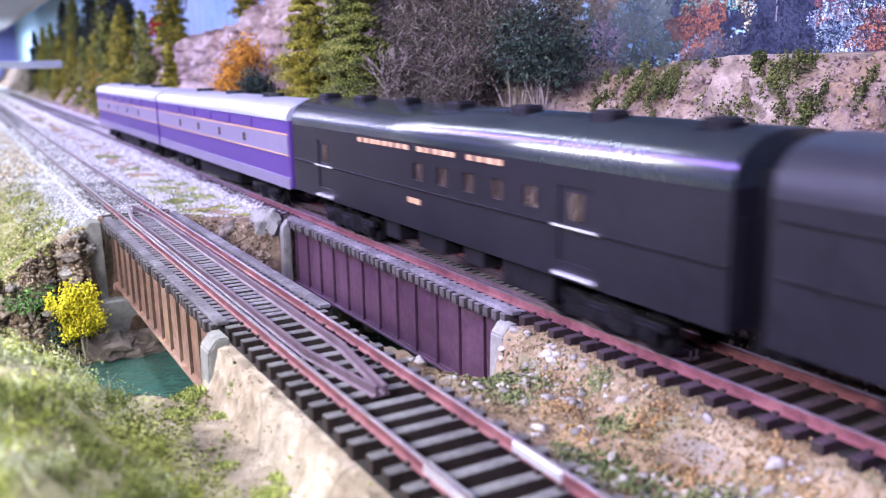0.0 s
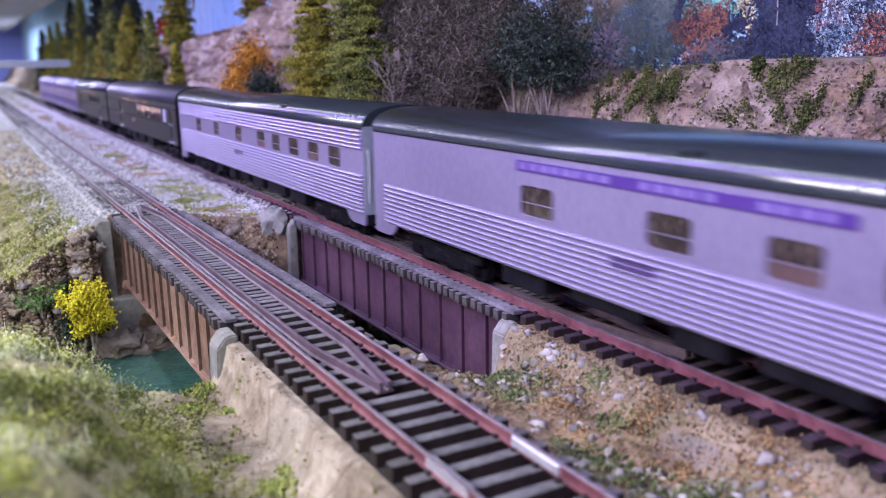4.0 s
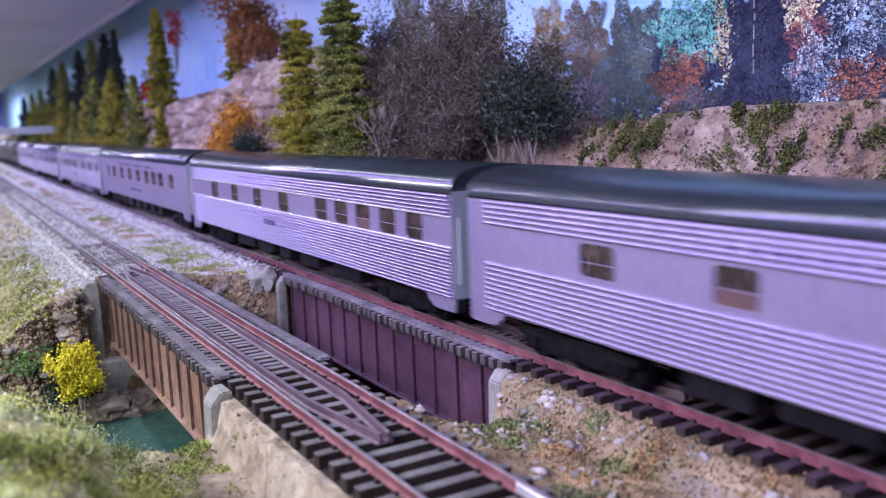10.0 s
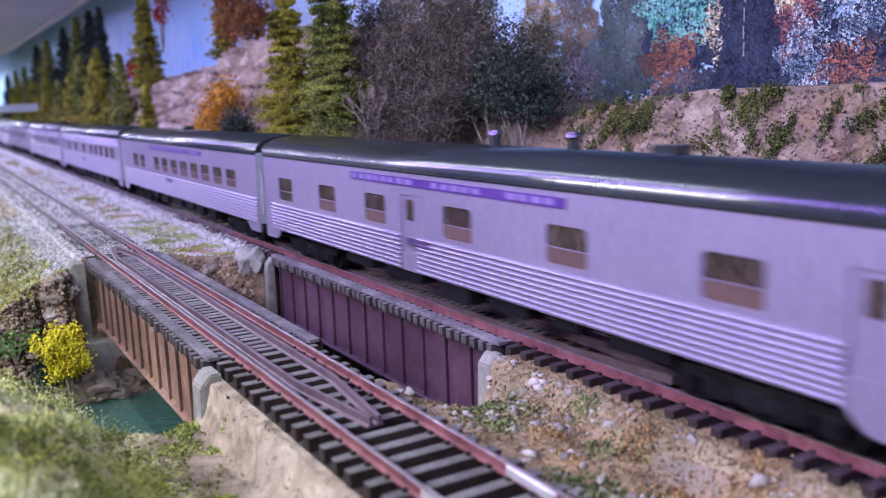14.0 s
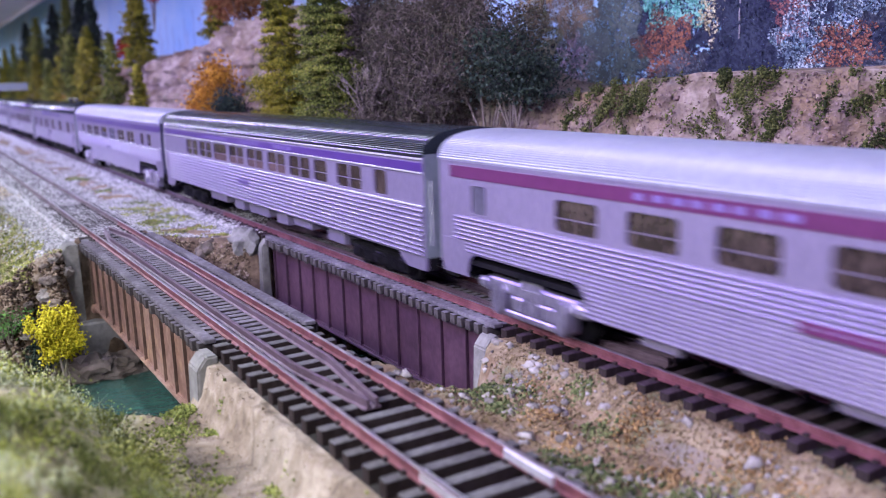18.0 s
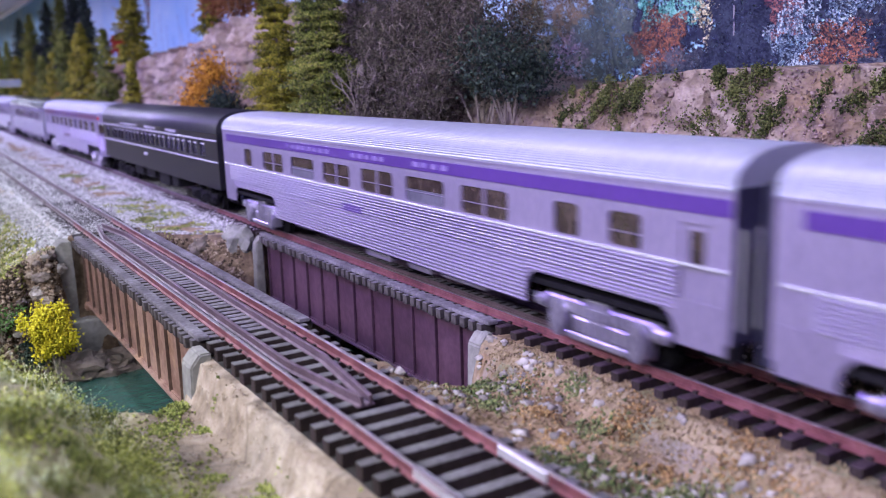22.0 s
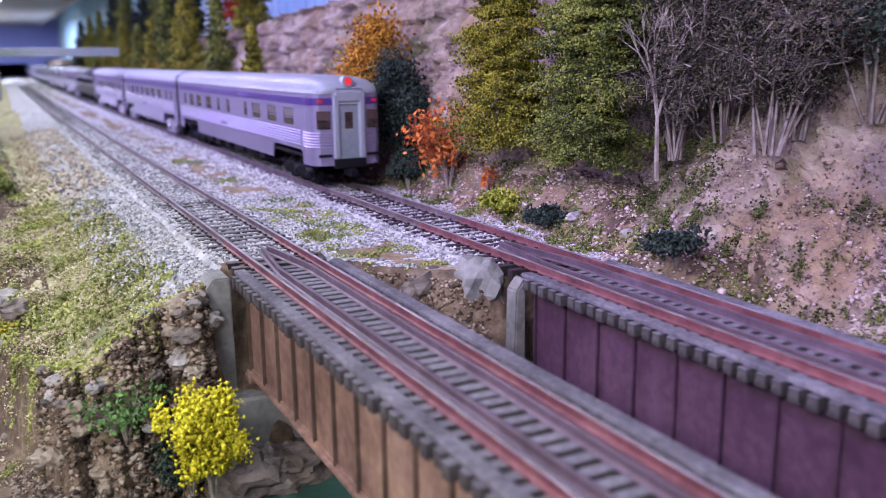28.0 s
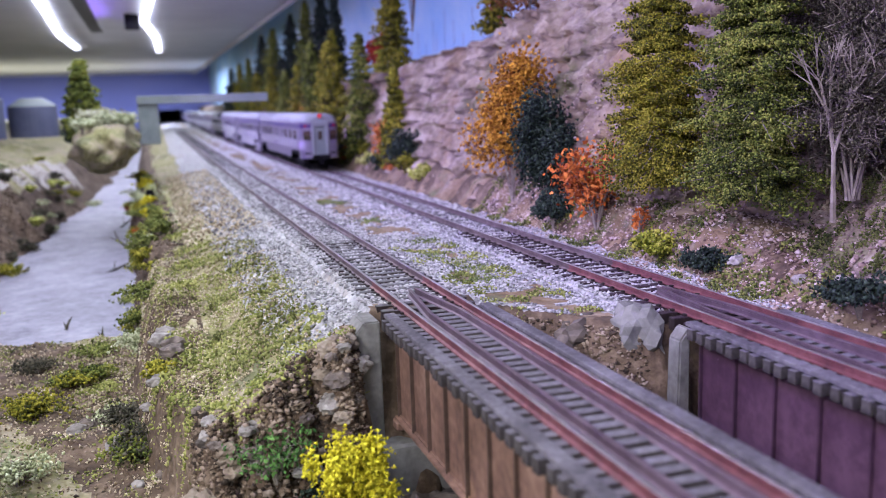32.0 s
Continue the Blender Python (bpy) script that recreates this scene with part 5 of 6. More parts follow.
M_grassb = leafstuff("yellow_green_foam", [(0.12, 0.14, 0.02), (0.29, 0.32, 0.05), (0.48, 0.50, 0.11), (0.64, 0.64, 0.26)])
M_straw = leafstuff("pale_static_grass", [(0.22, 0.22, 0.10), (0.42, 0.42, 0.26), (0.6, 0.6, 0.46)])
M_conf = leafstuff("olive_conifer_foam", [(0.032, 0.038, 0.006), (0.10, 0.102, 0.01), (0.215, 0.205, 0.016), (0.35, 0.31, 0.035)])
M_conf2 = leafstuff("green_conifer_foam", [(0.02, 0.03, 0.006), (0.068, 0.09, 0.016), (0.155, 0.185, 0.032), (0.27, 0.28, 0.055)])
M_dkgrn = leafstuff("dark_green_needles", [(0.008, 0.014, 0.010), (0.022, 0.036, 0.026), (0.05, 0.07, 0.05)])
M_orange = leafstuff("golden_orange_foam", [(0.16, 0.06, 0.006), (0.36, 0.16, 0.015), (0.55, 0.28, 0.03)])
M_rust = leafstuff("orange_red_leaves", [(0.18, 0.04, 0.012), (0.42, 0.11, 0.02), (0.60, 0.20, 0.05)])
M_redb = leafstuff("red_bush_foam", [(0.22, 0.015, 0.01), (0.45, 0.05, 0.03)])
M_yellow = leafstuff("bright_yellow_foam", [(0.26, 0.22, 0.004), (0.52, 0.46, 0.01), (0.72, 0.65, 0.04)])
M_brownb = leafstuff("grey_brown_dead_leaves", [(0.022, 0.022, 0.014), (0.06, 0.056, 0.036), (0.12, 0.105, 0.075)])
M_twig = leafstuff("pale_brown_twigs", [(0.06, 0.05, 0.04), (0.13, 0.105, 0.085), (0.24, 0.20, 0.17)])
M_bark = stuff("grey_bark", [(0.07, 0.055, 0.045), (0.16, 0.13, 0.11), (0.28, 0.24, 0.21)], 120, 0.9, 0, 0.6)
M_rock = stuff("brown_grey_rock", [(0.03, 0.026, 0.024), (0.095, 0.075, 0.065), (0.24, 0.19, 0.16)], 50, 0.8, 0, 0.8, 220, 0.0015, island=0.3)
M_white_stone = stuff("pale_stone", [(0.10, 0.088, 0.08), (0.20, 0.18, 0.165), (0.33, 0.305, 0.285)], 120, 0.9, 0, 0.6, 500, island=0.3)


def gz(x, y):
    return ground_z(float(x), float(y))


def on_ground(n, x0, x1, y0, y1, keep=None, seed=0):
    rs = np.random.RandomState(seed)
    out = []
    while len(out) < n:
        x, y = rs.uniform(x0, x1), rs.uniform(y0, y1)
        if keep is None or keep(x, y):
            out.append((x, y, gz(x, y)))
        elif rs.uniform() < 0.0005:
            out.append((x, y, gz(x, y)))
    return np.array(out)


def mat_thing(name, me_, label, category, kind="stuff", group=""):
    return tagged(new(name, me_), label, category, group, kind)


# ballast stones along both lines beyond the bridges, thinner further off
bed = lambda x, y: zone(x, y) == 2 and y > far_edge(x) and not (abs(abs(x - bend(y)) - 8.7) < 1.2 or abs(abs(x - XB - bend(y)) - 8.7) < 1.2)
p1 = on_ground(19000, -50, 102, 172, 380, bed, 1)
p2 = on_ground(12000, -50, 105, 380, 900, bed, 2)
pts = np.vstack([p1, p2])
pts[:, 2] += 0.22
mat_thing("ballast", bits("ballast", pts, np.r_[NPR.uniform(0.38, 0.8, len(p1)), NPR.uniform(0.7, 1.4, len(p2))], M_stone, OCTA, (1, 1, 0.75)), "loose grey ballast stones beside and between the rails", "ballast")
p3 = on_ground(900, -13, 13, -200, -108, None, 3)
p3[:, 2] += 1.2
mat_thing("gravel", bits("gravel", p3, NPR.uniform(0.5, 1.1, len(p3)), M_stone, OCTA, (1, 1, 0.75)), "pale grey gravel between the near ties", "gravel")

# grassy bank by the camera: foam clumps and straw
hill = lambda x, y: x < -41 + 3 * fbm(x / 8, y / 8, 21) and y < near_edge(x) - 5
M_sage = leafstuff("pale_sage_foam", [(0.17, 0.19, 0.09), (0.38, 0.41, 0.23), (0.60, 0.62, 0.42)])
M_mead = leafstuff("meadow_green_foam", [(0.055, 0.066, 0.016), (0.14, 0.165, 0.036), (0.27, 0.29, 0.08)])
cl = on_ground(720, -150, -40, -190, 190, hill, 4)
cl = cl[(np.hypot(cl[:, 0] + 74, cl[:, 1] + 205) > 60)]
heap = {0: [], 1: [], 2: []}
for x, y, z in cl:
    r = NPR.uniform(3, 9)
    k = int(70 * r)
    d = NPR.normal(size=(k, 3)) * (r * 0.36, r * 0.36, r * 0.26)
    v = fbm(x / 15, y / 15, 31) + 0.14 * NPR.normal()
    heap[0 if v > 0.12 else (1 if v > -0.16 else 2)].append(np.array((x, y, z + r * 0.05)) + d)
for k, mt, lab in ((0, M_grassb, "yellow-green foam turf clumps on the near bank"), (1, M_sage, "pale sage foam turf clumps on the near bank"), (2, M_mead, "meadow green foam turf clumps on the near bank")):
    q = np.vstack(heap[k])
    mat_thing("turf", bits("turf", q, NPR.uniform(0.16, 0.4, len(q)), mt), lab, "grass")
bl = on_ground(2400, -140, -40, -185, 150, hill, 5)
bl = bl[(np.hypot(bl[:, 0] + 74, bl[:, 1] + 205) > 50)]
mat_thing("static_grass", bits("static_grass", bl, NPR.uniform(2.5, 6, len(bl)), M_straw, BLADE, (0.9, 0.9, 1.0), 0.2, 0.6), "pale static grass blades on the near bank", "grass")

# turf and debris elsewhere
def patch(name, spots, material, label, per=260, flat=0.3, size=(0.4, 1.0)):
    pp_, ss_ = [], []
    for x, y, r in spots:
        k = int(per * r / 6)
        dx, dy = NPR.normal(size=k) * r * 0.5, NPR.normal(size=k) * r * 0.5
        zz = np.array([gz(x + a, y + b) for a, b in zip(dx, dy)])
        pp_.append(np.stack([x + dx, y + dy, zz + np.abs(NPR.normal(size=k)) * r * flat * 0.3], -1))
        ss_.append(NPR.uniform(*size, k))
    return mat_thing(name, bits(name, np.vstack(pp_), np.concatenate(ss_), material), label, "grass")


patch("turf", [(-27, 3, 4), (-31, -6, 4), (-22, -10, 2.5), (-26, -58, 4), (-30, -70, 6), (-28, -90, 8), (-34, -100, 10), (-24, 6, 3), (-29, -40, 2), (-22, -52, 2)], M_mead, "small green turf tufts on the tan ground", 420, 0.3, (0.25, 0.6))
patch("scatter", [(46, -44, 5), (40, -62, 6), (49, -80, 7), (41, -97, 6), (52, -108, 7), (47, -120, 6), (35, -74, 4)], leafstuff("orange_straw_tufts", [(0.10, 0.055, 0.02), (0.25, 0.15, 0.06), (0.40, 0.27, 0.13)]), "orange-tan scatter tufts between the tracks", 260, 0.16, (0.2, 0.55))
patch("turf", [(38, -38, 9), (44, -46, 7), (33, -52, 6), (30, -84, 9), (27, -98, 10), (36, -108, 10), (45, -75, 5), (52, -60, 4)], leafstuff("dull_green_turf", [(0.03, 0.045, 0.015), (0.08, 0.10, 0.035), (0.16, 0.17, 0.07)]), "dull green ground turf between the tracks", 220, 0.15, (0.3, 0.7))
patch("turf", [(x, y, r) for x, y, r in [(-40, 218, 7), (-48, 224, 8), (-56, 232, 8), (-38, 236, 8), (-46, 250, 9), (-58, 262, 8), (-40, 280, 9), (-52, 300, 9), (-44, 330, 9), (-50, 370, 10), (-34, 222, 4), (-60, 245, 7)]], leafstuff("olive_turf", [(0.07, 0.075, 0.02), (0.17, 0.18, 0.05), (0.30, 0.30, 0.11)]), "olive and yellow turf on the far bank", 260, 0.2)
patch("turf", [(34, 250, 8), (38, 270, 10), (30, 300, 8), (40, 340, 9), (36, 420, 10), (33, 520, 12)], leafstuff("moss_turf", [(0.05, 0.07, 0.02), (0.12, 0.15, 0.04), (0.22, 0.24, 0.1)]), "mossy green strip between the two lines", 170, 0.1, (0.3, 0.8))
sr = on_ground(460, 22, 55, -125, -22, lambda x, y: fbm(x / 18, y / 18, 14) > -0.05, 8)
mat_thing("rubble", bits("rubble", sr, NPR.gamma(1.8, 0.35, len(sr)) + 0.3, M_white_stone, OCTA, (1, 1, 0.7)), "pale stone rubble between the two lines", "rubble")
dz = on_ground(15000, 18, 60.5, -150, -26, None, 9)
mat_thing("scatter", bits("scatter", dz, NPR.uniform(0.15, 0.5, len(dz)), leafstuff("orange_brown_scatter", [(0.06, 0.042, 0.02), (0.14, 0.10, 0.05), (0.24, 0.185, 0.11)]), TETRA), "orange-brown ground scatter between the tracks", "scatter")


# ---------------------------------------------------------------- rocks
def rock(name, at, r, material, label, seed, squash=(1, 1, 0.8), group=""):
    bm = bmesh.new()
    bmesh.ops.create_icosphere(bm, subdivisions=3, radius=1)
    for v in bm.verts:
        p = v.co * 1.2 + Vector((seed * 3.1, seed, 0))
        k = 1 + 0.35 * noise.noise(p * 1.3) + 0.16 * noise.cell(p * 2.2)
        v.co = Vector((v.co.x * squash[0] * k, v.co.y * squash[1] * k, v.co.z * squash[2] * k)) * r
    o = part(name, bm, material, None, smooth=False, at=at)
    return tagged(o, label, "rock", group)


rr_ = random.Random(3)
for i in range(34):
    x = rr_.uniform(-34, 8)
    y = rr_.uniform(180, 202) if x > -30 else rr_.uniform(190, 215)
    rock("rock", (x, y, WATER + rr_.uniform(-1, 6)), rr_.uniform(3.5, 8.5), M_rock, "wet brown and grey creek bank rock", i, (1.2, 1, 0.7), "creek rocks")
rock("boulder", (52, 178, -11), 9.0, M_conc, "pale angular boulder beside the main line bridge", 71, (0.9, 0.9, 1.1))
rock("boulder", (40, 187, -11), 7.5, M_rock, "brown rock beside the main line bridge", 73, (1.2, 0.8, 0.8))
for i, (x, y, r) in enumerate([(106, 2, 4.5), (111, -6, 5), (108, 14, 3), (116, -16, 6), (102, -22, 3), (107, 34, 3.5), (106, 205, 2.6), (103, 214, 1.8), (108, 178, 2.2), (112, 165, 2.5)]):
    rock("rock", (x, y, gz(x, y) + r * 0.3), r, M_rock if i < 6 else M_white_stone, "grey rock at the foot of the cliff", 90 + i, (1.1, 1, 0.8), "cliff foot rocks")
part_ledge = tagged(part("pier_footing", bx(-27, 16, 193, 201, -64, -38, bevel=0.8), M_conc, None), "concrete footing ledge below the far abutment", "bridge footing", kind="structure")
part_ledge2 = tagged(part("pier_footing", bx(50, 92, 153, 160, -64, -33, bevel=0.8), M_conc, None), "concrete footing ledge below the far abutment", "bridge footing", kind="structure")
tagged(part("pier_footing", bx(-16, 16, 8, 15, -64, -32.5, bevel=0.8), M_conc, None), "concrete footing ledge below the near abutment", "bridge footing", kind="structure")
tagged(part("pier_footing", bx(55, 88, -26, -18.5, -64, -32.5, bevel=0.8), M_conc, None), "concrete footing ledge below the near abutment", "bridge footing", kind="structure")


# crumbling earth of the far bank, the shore and the river banks
M_clod = stuff("brown_earth_clods", [(0.025, 0.016, 0.010), (0.075, 0.049, 0.031), (0.14, 0.098, 0.066), (0.27, 0.21, 0.16)], 60, 0.95, 0, 0.7, 420, island=0.55)
c1 = on_ground(11000, -78, -24, 172, 206, lambda x, y: y < far_edge(x) + 4, 51)
c2 = on_ground(2600, 17, 50, 165, 206, lambda x, y: gz(x, y) < -6.5, 52)
c3 = on_ground(1100, -140, -60, 230, 440, lambda x, y: gz(x, y) > WATER - 2, 53)
c4 = np.array([(x, y, gz(x, y)) for y in NPR.uniform(430, 1000, 3600) for x in [river_right(y) + NPR.uniform(-3, 26)]])
c5 = np.array([(x, y, gz(x, y)) for y in NPR.uniform(420, 1100, 3200) for x in [river_left(y) - NPR.uniform(-3, 60)]])
for i in range(46):
    x = rr_.uniform(-70, -24)
    y = far_edge(x) - rr_.uniform(1, 16)
    r = rr_.uniform(1.2, 3.4)
    rock("rock", (x, y, gz(x, y)), r, (M_rock, M_tan, M_white_stone)[i % 3], ("rough brown rock", "ochre lump of plaster", "pale stone")[i % 3] + " in the crumbling far bank", 200 + i, (1.2, 1, 0.8), "bank stones")
for q, lo, hi, lab in ((c1, 0.2, 1.1, "crumbling brown earth face of the far bank"), (c2, 0.25, 0.9, "brown earth between the two bridges"), (c3, 0.25, 0.8, "brown earth and stones on the low river shore"), (c4, 0.4, 1.2, "brown earth on the river bank"), (c5, 0.6, 1.8, "rough brown earth on the opposite river bank")):
    mat_thing("earth_clods", bits("earth_clods", q, NPR.uniform(lo, hi, len(q)), M_clod, OCTA, (1.1, 1.1, 0.8), 0.4), lab, "earth")
for i in range(16):
    x, y = rr_.uniform(-108, -70), rr_.uniform(228, 300)
    r = rr_.uniform(1.5, 4)
    rock("rock", (x, y, gz(x, y) + r * 0.3), r, M_white_stone if i % 2 else M_rock, "grey stone on the low river shore", 130 + i, (1.1, 1, 0.7), "shore stones")
patch("turf", [(-28 - 4.5 * k, far_edge(-28 - 4.5 * k) - 1 + 4 * (k % 3), 4.5) for k in range(12)] + [(-66, 250, 8), (-72, 270, 8), (-92, 300, 9), (-100, 330, 8), (-80, 300, 7), (-64, 330, 9), (-60, 380, 9), (-56, 430, 9), (-62, 480, 9), (-52, 520, 8)], leafstuff("sage_and_yellow_turf", [(0.08, 0.09, 0.02), (0.20, 0.22, 0.05), (0.36, 0.35, 0.12)]), "patchy green turf at the top of the far bank", 260, 0.22)
def litter(name, n, span, thr, cols, label, sizes, seed):
    q = on_ground(n, *span, lambda x, y: thr[0] < fbm(x / 14, y / 14, seed) < thr[1] and gz(x, y) > WATER, seed)
    q[:, 2] += np.abs(NPR.normal(size=n)) * 0.4
    return mat_thing(name, bits(name, q, NPR.uniform(*sizes, n), leafstuff(name, cols)), label, "ground litter")


TANL = [(0.15, 0.115, 0.07), (0.36, 0.29, 0.185), (0.58, 0.50, 0.37)]
OLVL = [(0.07, 0.085, 0.02), (0.19, 0.21, 0.05), (0.36, 0.37, 0.12)]
litter("sand_grit", 2600, (-43, -16, -125, 14), (-1, 1), [(0.10, 0.075, 0.05), (0.22, 0.17, 0.12), (0.36, 0.30, 0.235)], "tan grit on the plaster beside the siding", (0.12, 0.32), 77)
litter("turf_flock", 1600, (-43, -24, -125, 14), (0.12, 1), OLVL, "olive flock at the foot of the grassy bank", (0.2, 0.5), 78)
litter("straw_litter", 15000, (-84, -32, 206, 440), (-0.35, 0.5), TANL, "tan straw litter covering the far bank", (0.2, 0.5), 71)
litter("turf_flock", 15000, (-84, -31, 206, 440), (0.0, 1.0), OLVL, "olive green flock on the far bank", (0.2, 0.5), 72)
litter("turf_flock", 2500, (20, 50, 190, 330), (0.12, 1.0), OLVL, "olive green flock between the two lines", (0.3, 0.6), 73)
litter("straw_litter", 5000, (-150, -62, 195, 420), (-1, 1), TANL, "tan straw litter on the river shore", (0.3, 0.7), 74)
litter("turf_flock", 3500, (-150, -62, 195, 420), (0.05, 1.0), OLVL, "olive flock on the river shore", (0.3, 0.7), 75)
litter("straw_litter", 5000, (-60, -20, 430, 900), (-1, 1), TANL, "tan straw litter along the distant bank", (0.6, 1.4), 76)
patch("straw_litter", [(-42, 228, 10), (-52, 246, 10), (-40, 262, 10), (-48, 290, 12), (-44, 320, 12), (-50, 360, 14), (-46, 420, 14), (-64, 240, 10), (-70, 260, 12), (-84, 280, 12), (-96, 310, 12), (-110, 340, 12), (-90, 350, 12), (-74, 340, 12), (-78, 390, 10), (-100, 390, 10)], leafstuff("tan_litter", [(0.16, 0.12, 0.07), (0.34, 0.27, 0.17), (0.50, 0.43, 0.31)]), "tan straw litter on the far bank", 150, 0.05, (0.3, 0.8))


# ---------------------------------------------------------------- trees and bushes
def conifer(at, height, width, leaf, label, n=9000, size=1.15, seed=1, group="conifers", taper=0.5):
    """Whorls of drooping boughs, each carrying small pads of foam."""
    rs = np.random.RandomState(seed)
    t = thing("conifer", at, label, "tree", group)
    bm = bmesh.new()
    cyl(bm, (0, 0, -4), (0, 0, height), 1.8, 0.25, 8)
    part("trunk", bm, M_bark, t)
    br = bmesh.new()
    pp_, ss_ = [], []
    tiers = int(height / 5.0)
    boughs = 15
    per = max(8, int(n / tiers / boughs))
    for k in range(tiers):
        u = k / tiers
        z = 4 + (height - 5) * u
        reach = width / 2 * (1 - u) ** taper * (0.72 + 0.4 * rs.rand())
        for j in range(boughs):
            a = 2 * math.pi * (j + rs.uniform(-0.4, 0.4)) / boughs + k * 1.1
            ln = reach * rs.uniform(0.55, 1.2)
            zb = z + rs.uniform(-1.6, 1.6)
            d = np.array((math.cos(a), math.sin(a), -rs.uniform(0.12, 0.45)))
            side = np.array((-math.sin(a), math.cos(a), 0.0))
            cyl(br, (0, 0, zb), tuple(np.array((0, 0, zb)) + d * ln), 0.35, 0.1, 4)
            pads = max(2, int(ln / 2.6))
            for p_ in range(pads):
                w = 0.3 + 0.72 * (p_ + rs.rand()) / pads
                c = np.array((0, 0, zb)) + d * ln * w + side * rs.normal() * ln * 0.16 * w
                m = max(3, per // pads)
                r = 0.7 + 0.06 * ln
                pp_.append(c + rs.normal(size=(m, 3)) * (r, r, r * 0.5))
                ss_.append(rs.uniform(0.5, 1.2, m) * size)
    part("branch", br, M_bark, t)
    part("crown", bits("crown", np.vstack(pp_), np.concatenate(ss_), leaf), None, t)
    return t


def thicket(at, height, width, label, seed):
    """A tangle of bare twigs with a thin dust of dead leaves."""
    rs = np.random.RandomState(seed)
    t = thing("bush", at, label, "bush", "gully thicket")
    bm = bmesh.new()
    ends = []
    for k in range(9):
        a, r = rs.uniform(0, 2 * math.pi), width / 2 * rs.uniform(0.1, 0.8)
        p, q = Vector((math.cos(a) * r * 0.3, math.sin(a) * r * 0.3, -3)), Vector((math.cos(a) * r, math.sin(a) * r, height * rs.uniform(0.6, 1.0)))
        mid = p.lerp(q, 0.5) + Vector(rs.normal(size=3)) * width * 0.06
        cyl(bm, p, mid, 0.6, 0.4, 5)
        cyl(bm, mid, q, 0.4, 0.12, 5)
        for _ in range(14):
            b = p.lerp(mid, 1.0) if rs.rand() < 0.2 else mid.lerp(q, rs.uniform(0, 1))
            e = b + Vector((rs.normal() * width * 0.16, rs.normal() * width * 0.16, rs.uniform(-0.02, 0.18) * height))
            cyl(bm, b, e, 0.24, 0.08, 4)
            ends += [np.array(b.lerp(e, f)) for f in (0.3, 0.6, 0.9, 1.0)]
    part("stem", bm, M_bark, t, "grey-brown stems")
    ends = np.array(ends)
    c = ends[rs.randint(len(ends), size=2600)] + rs.normal(size=(2600, 3)) * (width * 0.06, width * 0.06, height * 0.04)
    part("twig", bits("twig", c, rs.uniform(3, 8, len(c)), M_twig, TWIG), None, t, "fine grey twigs")
    c = ends[rs.randint(len(ends), size=7000)] + rs.normal(size=(7000, 3)) * (width * 0.09, width * 0.09, height * 0.06)
    part("crown", bits("crown", c, rs.uniform(0.25, 0.7, len(c)), M_brownb), None, t)
    return t


def bush(name, at, height, width, leaf, label, n=2500, size=1.0, seed=1, shape=TETRA, group="", stems=7, open_=0.25, category="bush", low=0.15):
    rs = np.random.RandomState(seed)
    t = thing(name, at, label, category, group)
    bm = bmesh.new()
    tips = []
    for k in range(stems):
        a, r = rs.uniform(0, 2 * math.pi), width / 2 * rs.uniform(0.2, 0.8)
        mid = Vector((math.cos(a) * r * 0.4, math.sin(a) * r * 0.4, height * rs.uniform(0.25, 0.5)))
        tip = Vector((math.cos(a) * r, math.sin(a) * r, height * rs.uniform(low + 0.2, 0.92)))
        cyl(bm, (0, 0, -3), mid, 0.55, 0.4, 5)
        cyl(bm, mid, tip, 0.4, 0.15, 5)
        tips.append(np.array(tip))
        for _ in range(3):
            b = mid.lerp(tip, rs.uniform(0.1, 0.8))
            e = b + Vector((rs.normal() * width * 0.16, rs.normal() * width * 0.16, abs(rs.normal()) * height * 0.16))
            cyl(bm, b, e, 0.22, 0.08, 4)
            tips.append(np.array(e))
    part("stem", bm, M_bark, t)
    tips = np.array(tips)
    c = tips[rs.randint(len(tips), size=n)]
    q = c + rs.normal(size=(n, 3)) * (width * open_ * 0.5, width * open_ * 0.5, height * open_ * 0.36)
    q[:, 2] = np.maximum(q[:, 2], height * low * rs.rand(n))
    part("crown", bits("crown", q, rs.uniform(0.5, 1.2, n) * size, leaf, shape), None, t)
    return t


conifer((105, 250, 24), 100, 44, M_conf, "olive-green foam conifer on the bank above the line", 72000, 0.55, 21)
conifer((110, 203, 24), 114, 44, M_conf2, "green foam conifer beside its olive neighbour", 76000, 0.55, 22)
bush("bush", (107, 350, 2), 56, 26, M_dkgrn, "dark green upright bush at the cliff foot", 7000, 1.0, 31, low=0.02)
bush("tree", (106, 392, 6), 72, 40, M_orange, "golden orange autumn tree against the cliff", 6500, 1.1, 32, category="tree", low=0.1)
bush("bush", (104, 296, 2), 34, 30, M_rust, "orange-red leafy bush by the ballast", 1800, 1.4, 33, LEAF, low=0.05)
bush("bush", (104, 262, 2), 12, 8, M_rust, "small orange-red seedling on the rubble slope", 160, 1.2, 34, LEAF, low=0.2)
bush("bush", (100, 330, 0), 14, 16, M_dkgrn, "low dark green bush by the ballast", 1300, 0.9, 35, low=0.02)
bush("bush", (101, 245, -3), 10, 16, leafstuff("lime_foam", [(0.08, 0.10, 0.01), (0.24, 0.26, 0.02), (0.4, 0.4, 0.06)]), "low yellow-green bush beside the ballast", 1100, 0.9, 36, low=0.02)
bush("bush", (102, 216, -4), 9, 20, M_dkgrn, "low dark scrub at the ballast edge", 900, 0.9, 37, low=0.02)
bush("bush", (104, 150, -2), 8, 16, M_dkgrn, "low dark scrub at the ballast edge", 800, 0.8, 38, low=0.02)
